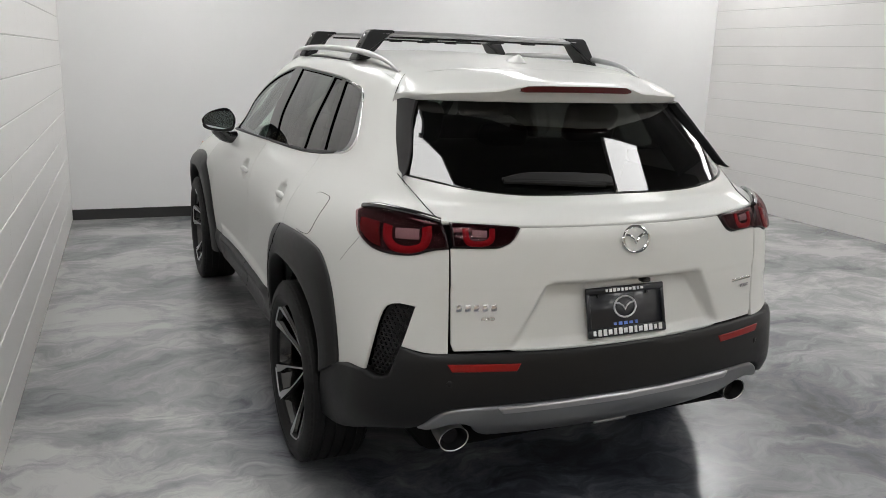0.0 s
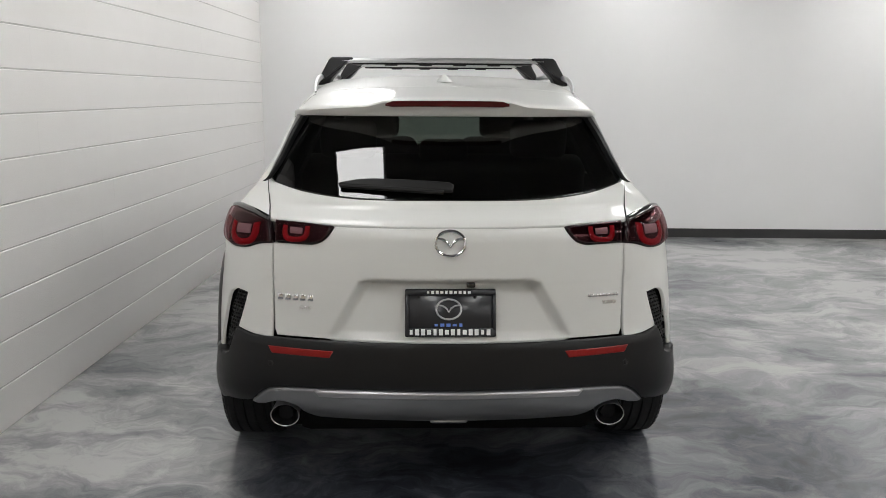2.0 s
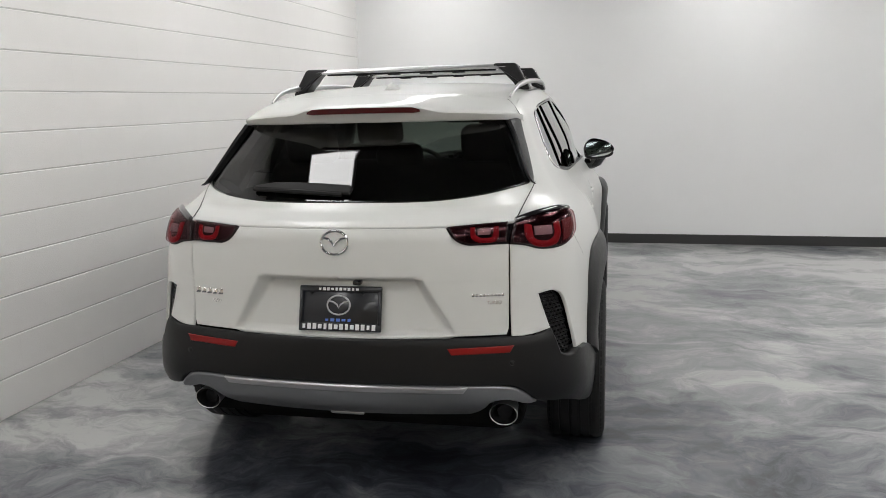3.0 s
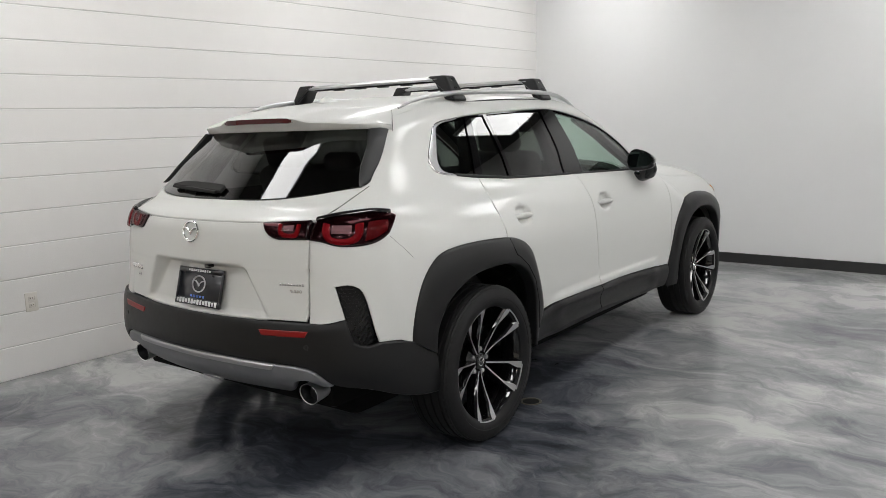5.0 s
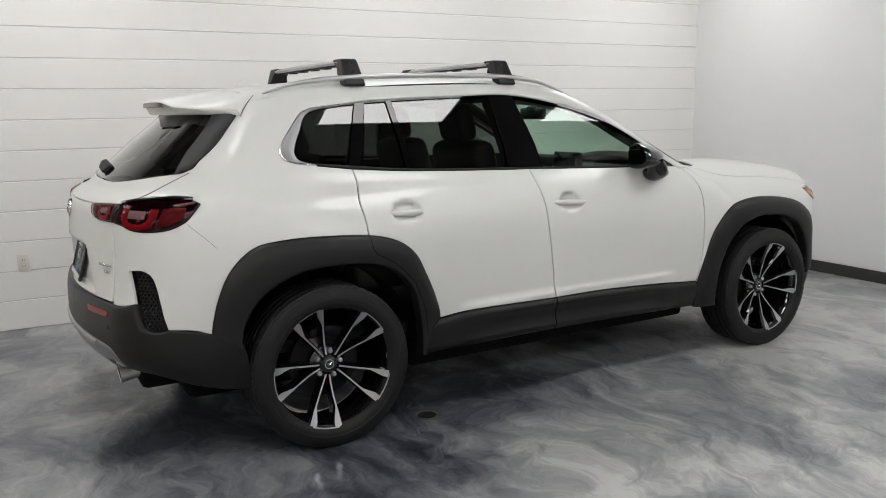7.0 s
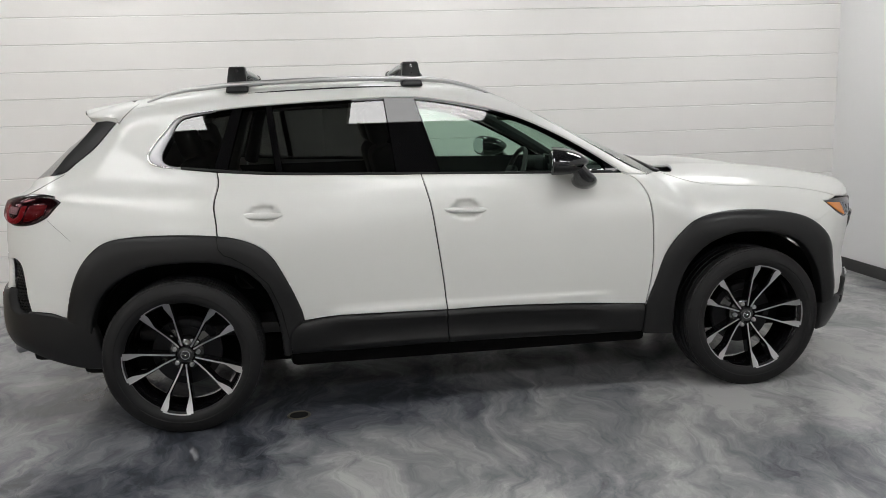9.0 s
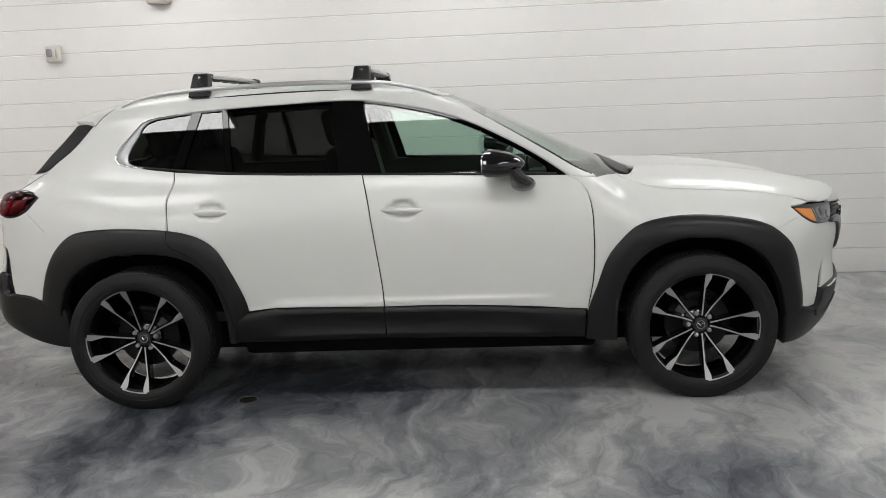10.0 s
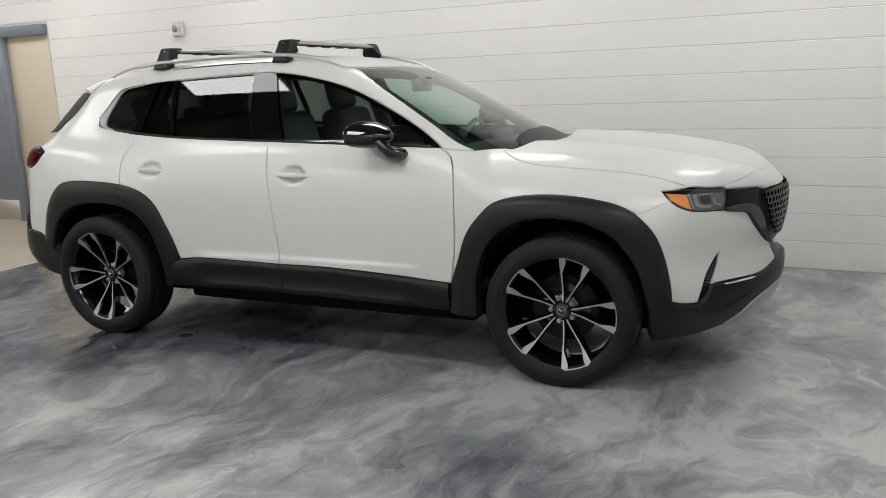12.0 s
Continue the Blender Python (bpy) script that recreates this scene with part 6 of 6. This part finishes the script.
mirror(1)
mirror(-1, 0.03, 0.008)
RAIL_LINE = [(-0.13, 1.527), (-0.06, 1.553), (0.05, 1.577), (0.26, 1.597), (0.61, 1.610), (0.9, 1.613), (1.13, 1.608), (1.30, 1.594), (1.44, 1.563), (1.57, 1.515)]
ry = np.linspace(-0.13, 1.57, 40)
rz = curve(ry, RAIL_LINE)
for md in (1, -1):
    rx = 0.537 + 0.034 * np.clip(np.sin(np.pi * (ry + 0.13) / 1.7), 0, 1) ** 0.7
    part("roof_rail", tube_bm([(md * x, y, z) for x, y, z in zip(rx, ry, rz)], [0.006 + 0.008 * min(1, 6 * min(k, 39 - k) / 39) for k in range(40)], 12, 0.9), RAIL, car, "satin silver roof rail")
    part("rail_seal", tube_bm([(md * (x - 0.004), y, zroof(min(y, 1.5), 0.572) + 0.001) for x, y in zip(rx[2:-4], ry[2:-4])], 0.006, 6), CLAD, car, "black seal below the rail")


def roof_bar(y0, z_top):
    root = tagged(new("roof_bar"), "silver roof crossbar with black clamp feet", "roof bar", "roof bars")
    root.location = (0, y0, 0)
    sec = [(-0.040, 0.0), (-0.034, 0.009), (-0.012, 0.013), (0.012, 0.013), (0.034, 0.009), (0.040, 0.0), (0.034, -0.009), (-0.034, -0.009)]
    bm = bmesh.new()
    xs = np.linspace(-0.47, 0.47, 11)
    rings = [[bm.verts.new((x, u, z_top - 0.016 + v + 0.004 * (1 - (x / 0.5) ** 2))) for u, v in sec] for x in xs]
    for a, b in zip(rings, rings[1:]):
        for k in range(8):
            bm.faces.new((a[k], a[(k + 1) % 8], b[(k + 1) % 8], b[k]))
    bm.faces.new(rings[0])
    bm.faces.new(rings[-1])
    bmesh.ops.recalc_face_normals(bm, faces=bm.faces)
    part("crossbar", bm, RAIL, root, "silver aluminium crossbar")
    strip = part("under_strip", box_bm((0.84, 0.030, 0.008), (0, 0, z_top - 0.027), 0.002), CLAD, root, "black rubber strip")
    for x in (-0.24, -0.08, 0.08, 0.24):
        part("strip_pad", box_bm((0.06, 0.032, 0.006), (x, 0, z_top - 0.033), 0.002), CLAD, strip)
    for md in (1, -1):
        zr = float(np.interp(y0, ry, rz))
        outer = [(0.450, z_top - 0.030), (0.410, z_top - 0.010), (0.416, z_top + 0.001), (0.512, z_top + 0.001), (0.524, z_top - 0.008), (0.584, zr - 0.030), (0.580, zr - 0.040), (0.522, zr - 0.030), (0.512, zr - 0.008), (0.485, zr + 0.020)]
        t = prism_bm(outer, 0.096, lambda u, v, w: (md * u, -0.048 + w, v))
        for v in t.verts:
            v.co.y *= 0.80 if v.co.z > z_top - 0.035 else 1.10
        bmesh.ops.bevel(t, geom=t.edges[:], offset=0.009, segments=3, affect="EDGES", profile=0.6)
        f = part("clamp_foot", t, CLAD, root, "black moulded clamp foot")
        lock = part("lock", lathe_bm([(0.0, 0.009), (0.004, 0.008), (0.004, 0.0005)], 16), CHROME, f, "small chrome lock")
        lock.matrix_basis = pose(md * 0.532, 0.0, z_top - 0.022, 0, 0 if md > 0 else 180) @ pose(0, 0, 0, 0, -28 * md)
        em = part("emblem", lathe_bm([(0.0, 0.010), (0.002, 0.0095), (0.002, 0.0075), (0.0, 0.007)], 18), CLAD, f, "raised ring emblem")
        em.matrix_basis = pose(md * 0.554, 0.0, z_top - 0.062, 0, 0 if md > 0 else 180) @ pose(0, 0, 0, 0, -28 * md)


roof_bar(0.295, 1.686)
roof_bar(1.145, 1.693)
# aerial fin
fin = bmesh.new()
rings = []
for s in np.linspace(0, 1, 7):
    z0 = zroof(-0.03, 0.0) - 0.004
    L, W = 0.075 * (1 - s) ** 0.8 + 0.004, 0.034 * (1 - s) ** 0.9 + 0.003
    rings.append([fin.verts.new((W * math.sin(t), -0.02 - 0.035 * s + L * math.cos(t), z0 + 0.032 * s)) for t in np.linspace(0, 2 * math.pi, 16, endpoint=False)])
for a, b in zip(rings, rings[1:]):
    for k in range(16):
        fin.faces.new((a[k], a[(k + 1) % 16], b[(k + 1) % 16], b[k]))
fin.faces.new(rings[-1])
bmesh.ops.recalc_face_normals(fin, faces=fin.faces)
part("aerial_fin", fin, PAINT, car, "small white shark-fin aerial")

# high brake lamp in the spoiler's edge
bl = bmesh.new()
rr = []
for x in np.linspace(-0.232, 0.232, 19):
    y = float(curve([abs(x)], SPOILER_EDGE)[0]) - 0.001
    zt = float(curve([abs(x)], SPOILER_TOP)[0]) + 0.004
    h = 0.013 if abs(x) < 0.2 else 0.013 * (1 - ((abs(x) - 0.2) / 0.034) ** 2 * 0.7)
    rr.append([bl.verts.new(q) for q in ((x, y + 0.02, zt - 0.020 + h), (x, y - 0.003, zt - 0.020 + h * 0.8), (x, y - 0.003, zt - 0.020 - h * 0.8), (x, y + 0.02, zt - 0.020 - h))])
for a, b in zip(rr, rr[1:]):
    for k in range(3):
        bl.faces.new((a[k], a[k + 1], b[k + 1], b[k]))
bmesh.ops.recalc_face_normals(bl, faces=bl.faces)
part("brake_light", bl, SMOKEDRED, spoiler, "dark red high brake light")


# rear wiper
def on_glass(x, z, d):
    p = lift([(abs(x), z)], "rear")
    n = skin_normal(p)[0]
    q = p[0] + n * d
    return (math.copysign(q[0], x), q[1], q[2])


wiper = new("rear_wiper")
wiper.parent = tailgate
wiper["label"] = "black rear wiper"
cover = outline([(-0.388, 1.204), (-0.30, 1.217), (-0.15, 1.215), (0.0, 1.207)], [(0.0, 1.207), (0.018, 1.198), (0.012, 1.180)], [(0.012, 1.178), (-0.12, 1.184), (-0.25, 1.191), (-0.388, 1.197)], [(-0.388, 1.197), (-0.388, 1.204)])
part("blade", tube_bm([on_glass(-0.02, 1.178, 0.008), on_glass(-0.2, 1.188, 0.010), on_glass(-0.385, 1.196, 0.008)], [0.008, 0.010, 0.007], 8), RUBBER, wiper)
panel("arm", cover, "rear", RUBBER, wiper, "black plastic arm cover", off=0.018, edge=0.005, depth=0.014, grid=0.02)

# emblem on the tailgate: a winged chrome oval drawn as plain shapes
emb = new("emblem")
emb.parent = tailgate
emb["label"] = "chrome oval emblem with a winged shape"
oval = [(0.050 * math.cos(t), 0.041 * math.sin(t)) for t in np.linspace(0, 2 * math.pi, 49)]
wing = [(-0.045, 0.017), (-0.025, 0.014), (-0.008, 0.003), (0.0, -0.012), (0.008, 0.003), (0.025, 0.014), (0.045, 0.017)]


def badge(points, radius, place, mat, parent, name):
    part(name, tube_bm([place(u, v) for u, v in points], radius, 8), mat, parent)


place = lambda u, v: (u, float(lift([(abs(u), 1.032 + v)], "rear")[0, 1]) - 0.006, 1.032 + v)
badge(oval, 0.0052, place, CHROME, emb, "oval")
badge(wing, [0.003, 0.005, 0.005, 0.0045, 0.005, 0.005, 0.003], place, CHROME, emb, "wing")

# number plate holder: advertising plate, its lettering as plain bars and shapes
plate = tagged(new("number_plate"), "black dealer plate with white bars and a silver oval", "licence plate")
plate.matrix_basis = pose(0.003, -0.918, 0.776, 90 - 15, 0, 0)
fr = bmesh.new()
for sx, sy, cx, cy in ((0.312, 0.022, 0, 0.071), (0.312, 0.030, 0, -0.067), (0.013, 0.13, 0.1495, 0.003), (0.013, 0.13, -0.1495, 0.003)):
    box_bm((sx, sy, 0.012), (cx, cy, 0), 0.003, 1, fr)
part("frame", fr, PLATE, plate, "black plastic plate frame")
part("plate", box_bm((0.302, 0.15, 0.004), (0, 0, -0.002), 0.001, 1), PLATE, plate, "black plate")
random.seed(5)


def bars(x0, x1, y, h, mat, count, z=0.007):
    w = (x1 - x0) / count
    for k in range(count):
        part("bar", box_bm((w * (0.66 if k % 4 else 0.5), h * (1.0 if k % 3 else 0.76), 0.002), (x0 + w * (k + 0.5), y, z)), mat, plate, smooth=False)


bars(-0.085, 0.072, 0.070, 0.011, WHITE, 10)
bars(-0.145, 0.140, -0.066, 0.021, WHITE, 14)
bars(-0.060, 0.046, -0.042, 0.011, BLUE, 5, 0.002)
po = lambda u, v: (u * 0.86 - 0.006, v * 0.84 + 0.012, 0.003)
badge(oval, 0.0032, po, GREYPRINT, plate, "oval")
badge(wing, 0.003, po, GREYPRINT, plate, "wing")
for x in (-0.11, 0.085):
    b = part("screw", lathe_bm([(0.0, 0.006), (0.004, 0.005), (0.004, 0.0005)], 10, "z"), CLAD, plate, "black screw")
    b.location = (x, 0.055, 0.002)
part("reversing_camera", box_bm((0.030, 0.03, 0.016), (0.072, -0.905, 0.884), 0.004), GLOSS, tailgate, "small black camera")


def lettering(body, size, x, z, parent, name, label):
    c = bpy.data.curves.new(name, "FONT")
    c.body, c.size, c.extrude, c.bevel_depth = body, size, 0.0015, 0.0004
    c.align_x = "CENTER"
    c.materials.append(CHROME)
    y = float(lift([(abs(x), z)], "rear")[0, 1])
    ob = new(name, c)
    ob.parent = parent
    slope = math.degrees(math.atan(2 * 0.28 * x))
    ob.matrix_basis = pose(x, y - 0.003, z - size * 0.35, 90, 0, slope)
    ob["label"] = label


lettering("AWD", 0.0175, -0.498, 0.797, tailgate, "badge_text", "small chrome letters")
lettering("TURBO", 0.0165, 0.560, 0.812, tailgate, "badge_text", "small chrome letters")
for x0, x1, z, h, n in ((-0.600, -0.466, 0.831, 0.024, 5), (0.481, 0.596, 0.838, 0.011, 9)):
    w = (x1 - x0) / n
    for k in range(n):
        x = x0 + w * (k + 0.5)
        y = float(lift([(abs(x), z)], "rear")[0, 1])
        part("badge_bar", box_bm((w * 0.72, 0.005, h * 0.9), (x, y - 0.002, z), 0.001, 1), CHROME, tailgate, "small chrome bar")

# fuel flap on the left side
flap = outline([(-0.207, 1.088), (-0.224, 1.078), (-0.202, 1.015), (-0.174, 0.956), (-0.150, 0.942), (-0.035, 0.938), (-0.018, 0.948), (-0.035, 1.005), (-0.062, 1.065), (-0.085, 1.083), (-0.207, 1.088)])
filler = panel("fuel_flap", flap, "wrap", PAINT, car, "white fuel filler flap", off=0.0022, edge=0.002, depth=0.004, grid=0.025, mode="left")
p = lift(np.vstack([flap, flap[:1]]), "wrap")
part("flap_joint", tube_bm([(-q[0], q[1], q[2]) for q in p], 0.0011, 5), DARK, filler, "thin dark joint line")

# ---------------------------------------------------------------- small things in the room
def on_left_wall(root, y, z):
    root.matrix_basis = pose(LEFT_WALL, y, z, 90, 0, 90)
    return root


def cover(y, z, kind):
    """A socket or switch plate; its own x runs along the wall, z out of it."""
    root = tagged(new("wall_outlet" if kind == "outlet" else "light_switch"), "ivory duplex wall outlet on the block wall" if kind == "outlet" else "ivory double light switch on the block wall", "outlet" if kind == "outlet" else "light switch")
    wide = 0.075 if kind == "outlet" else 0.115
    part("plate", box_bm((wide, 0.118, 0.007), (0, 0, 0.0035), 0.003, 2), IVORY, root)
    if kind == "outlet":
        for s in (-1, 1):
            sock = part("socket", box_bm((0.036, 0.030, 0.004), (0, s * 0.021, 0.008), 0.004, 2), IVORY, root, "ivory socket")
            for dx in (-0.007, 0.007):
                part("slot", box_bm((0.0025, 0.010, 0.001), (dx, s * 0.021 + 0.003, 0.0104)), RUBBER, sock)
    else:
        for s in (-1, 1):
            part("toggle", box_bm((0.012, 0.026, 0.014), (s * 0.023, 0, 0.010), 0.003, 2), IVORY, root, "ivory toggle")
    return on_left_wall(root, y, z)


cover(-0.663, 0.455, "outlet")
cover(-1.048, 0.458, "outlet")
cover(-3.254, 1.217, "switch")

strobe = tagged(new("fire_alarm_strobe"), "ivory fire alarm strobe on the block wall", "fire alarm")
part("housing", box_bm((0.125, 0.14, 0.05), (0, 0, 0.025), 0.012, 3), IVORY, strobe)
part("lens", box_bm((0.045, 0.065, 0.03), (-0.02, 0.005, 0.058), 0.010, 3), LENSCLEAR, strobe, "clear strobe lens")
part("slot", box_bm((0.012, 0.07, 0.003), (0.035, 0, 0.051), 0.001, 1), EXTGREY, strobe, "grey slotted vent")
on_left_wall(strobe, -1.818, 2.032)
em = tagged(new("emergency_light"), "ivory emergency light with two lamp heads on the wall", "emergency light")
part("box", box_bm((0.19, 0.14, 0.07), (0, 0, 0.035), 0.012, 3), IVORY, em)
for s in (-1, 1):
    hd = part("lamp_head", lathe_bm([(0.0, 0.040), (0.03, 0.045), (0.05, 0.043), (0.052, 0.036), (0.046, 0.0005)], 24, "z"), IVORY, em, "round lamp head")
    hd.location = (s * 0.055, 0.02, 0.06)
    gl = part("glass", lathe_bm([(0.0475, 0.034), (0.049, 0.0005)], 20, "z"), LENSCLEAR, hd, "clear lamp glass")
on_left_wall(em, -0.850, 2.463)

# fire extinguisher on a hook
ex = tagged(new("fire_extinguisher"), "red fire extinguisher with a grey label, hung on the wall", "fire extinguisher")
part("cylinder", lathe_bm([(0.0, 0.0005), (0.0, 0.058), (0.012, 0.066), (0.30, 0.066), (0.345, 0.058), (0.375, 0.036), (0.39, 0.022), (0.41, 0.020), (0.41, 0.0005)], 36, "z"), EXTRED, ex, "red enamelled cylinder")
part("label", lathe_bm([(0.245, 0.0668), (0.30, 0.0668), (0.342, 0.0595), (0.372, 0.0385)], 36, "z"), EXTGREY, ex, "grey paper label band")
part("valve", box_bm((0.03, 0.05, 0.05), (0, 0, 0.43), 0.008, 2), CHROME, ex, "metal valve")
lv = box_bm((0.022, 0.13, 0.012), (0, 0.035, 0.462), 0.004, 2)
box_bm((0.022, 0.12, 0.010), (0, 0.035, 0.485), 0.004, 2, lv, Matrix.Rotation(radians(8), 4, "X"))
part("lever", lv, RUBBER, ex, "black carrying lever")
gg = part("gauge", lathe_bm([(0.0, 0.018), (0.012, 0.018), (0.012, 0.0005)], 20), IVORY, ex, "white pressure gauge")
gg.location = (0.02, 0, 0.43)
part("hose", tube_bm([(0.0, -0.02, 0.445), (0.0, -0.055, 0.455), (0.005, -0.085, 0.42), (0.005, -0.088, 0.34), (0.008, -0.080, 0.26), (0.008, -0.074, 0.22)], 0.011, 10), RUBBER, ex, "black rubber hose")
part("tag", box_bm((0.003, 0.075, 0.10), (0.066, 0.02, 0.36), 0.0008, 1), WHITE, ex, "white paper tag")
part("wall_hook", box_bm((0.055, 0.04, 0.09), (-0.062, 0, 0.44), 0.005, 2), STEEL, ex, "steel wall hook")
ex.location = (LEFT_WALL + 0.09, -2.82, 0.67)

# doorway in the left wall
dw = new("door_1")
structure(dw, "grey steel door in a grey steel frame with cream side panel", "door")
part("door_frame", box_bm((0.13, 1.80, 0.11), (0.004, 0, 2.145), 0.004, 1), DOORGREY, dw, "grey painted steel header")
part("door_frame", box_bm((0.13, 0.10, 2.09), (0.004, 0.18, 1.045), 0.004, 1), DOORGREY, dw, "grey painted steel jamb")
part("side_panel", box_bm((0.04, 0.67, 2.09), (-0.012, 0.565, 1.045), 0.002, 1), CREAM, dw, "cream painted panel")
leaf = part("door_leaf", box_bm((0.045, 0.92, 2.06), (-0.014, -0.33, 1.04), 0.002, 1), DOORGREY, dw, "grey-blue painted door leaf")
part("kick_plate", box_bm((0.004, 0.84, 0.25), (0.012, -0.33, 0.11), 0.001, 1), KICK, leaf, "brushed steel kick plate")
dw.location = (LEFT_WALL, -4.62, 0.0)

# floor drain
dr = tagged(new("floor_drain"), "small round tarnished floor drain in the epoxy floor", "drain")
part("ring", lathe_bm([(0.0005, 0.058), (0.003, 0.056), (0.003, 0.046), (0.0005, 0.044)], 32, "z"), DRAINMETAL, dr)
part("grate", lathe_bm([(0.001, 0.044), (0.0015, 0.0005)], 32, "z"), RUBBER, dr)
dr.location = (0.785, 0.615, 0)


# ---------------------------------------------------------------- blocks of the walls
def block_mesh(length, height, name):
    c, t = 0.004, 0.0045
    V = [(0, 0, 0), (length, 0, 0), (length, height, 0), (0, height, 0), (0, c, t), (length, c, t), (length, height - c, t), (0, height - c, t)]
    F = [(4, 5, 6, 7), (0, 1, 5, 4), (2, 3, 7, 6)]
    me = bpy.data.meshes.new(name)
    me.from_pydata(V, [], F)
    me.materials.append(BLOCK)
    return me


BL, BH = 0.4064, 0.2032
full = block_mesh(BL, BH - 0.003, "block")
random.seed(11)
rest_v, rest_f = [], []


def add_rest(m):
    b = len(rest_v)
    for v in full.vertices:
        rest_v.append(tuple(m @ v.co))
    rest_f.extend([tuple(b + i for i in p.vertices) for p in full.polygons])


for r in range(16):
    y = -4.0 + (r % 2) * BL / 2 - 2 * BL
    while y < 5.20:
        z = r * BH
        jit = random.uniform(-0.0002, 0.0002)
        m = Matrix(((0, 0, 1, LEFT_WALL - 0.0045 + jit), (1, 0, 0, y), (0, 1, 0, z), (0, 0, 0, 1)))
        door = y < -3.70 and z < 2.2
        if door:
            if y + BL > -3.70:
                add_rest(m @ Matrix.Translation((-3.70 - y, 0, 0)) @ Matrix.Diagonal(((y + BL + 3.70) / BL, 1, 1, 1)))
        elif r < 13 and -3.4 < y < 5.15:
            ob = new("block", full)
            ob.parent = wall_left
            ob.matrix_basis = m
        else:
            add_rest(m)
        y += BL
tagged(mesh_object("block_rest", rest_v, rest_f, BLOCK, wall_left), "white painted blocks", kind="stuff")
rest_v, rest_f = [], []
for r in range(16):
    u = -7.0 + (r % 2) * BL / 2
    while u < 6.9 - BL:
        jit = random.uniform(-0.0002, 0.0002)
        add_rest(Matrix(((-1, 0, 0, -u), (0, 0, 1, -0.0045 + jit), (0, 1, 0, r * BH), (0, 0, 0, 1))))
        u += BL
tagged(mesh_object("block_rest", rest_v, rest_f, BLOCK, wall_right), "white painted blocks", kind="stuff")


# ---------------------------------------------------------------- the tail's true length, and the room's turn
def tuck(p):
    """How far a place on the tail lies ahead of where it was drawn."""
    low = step(-0.30, -0.70, p[:, 1])
    high = step(-0.20, -0.42, p[:, 1]) * step(1.15, 1.40, p[:, 2])
    return TUCK * np.maximum(low, high)


TUCK = 0.034


def tuck_under(ob, m):
    m = m @ ob.matrix_basis
    if ob.type == "MESH" and ob.data.users == 1:
        n = len(ob.data.vertices)
        co = np.empty(n * 3)
        ob.data.vertices.foreach_get("co", co)
        a = np.array(m)
        w = co.reshape(n, 3) @ a[:3, :3].T + a[:3, 3]
        w[:, 1] += tuck(w)
        b = np.linalg.inv(a)
        ob.data.vertices.foreach_set("co", (w @ b[:3, :3].T + b[:3, 3]).ravel())
        ob.data.update()
    elif ob.type == "FONT":
        ob.location.y += TUCK
    for child in ob.children:
        tuck_under(child, m)


tuck_under(car, Matrix())
plate.location.y += TUCK + 0.006
plate.location.z += 0.010
for ob in [o for o in scene.objects if o.parent is None and o.type != "CAMERA" and o not in (car, plate) and not o.name.startswith("roof_bar")]:
    ob.matrix_basis = ROOM @ ob.matrix_basis
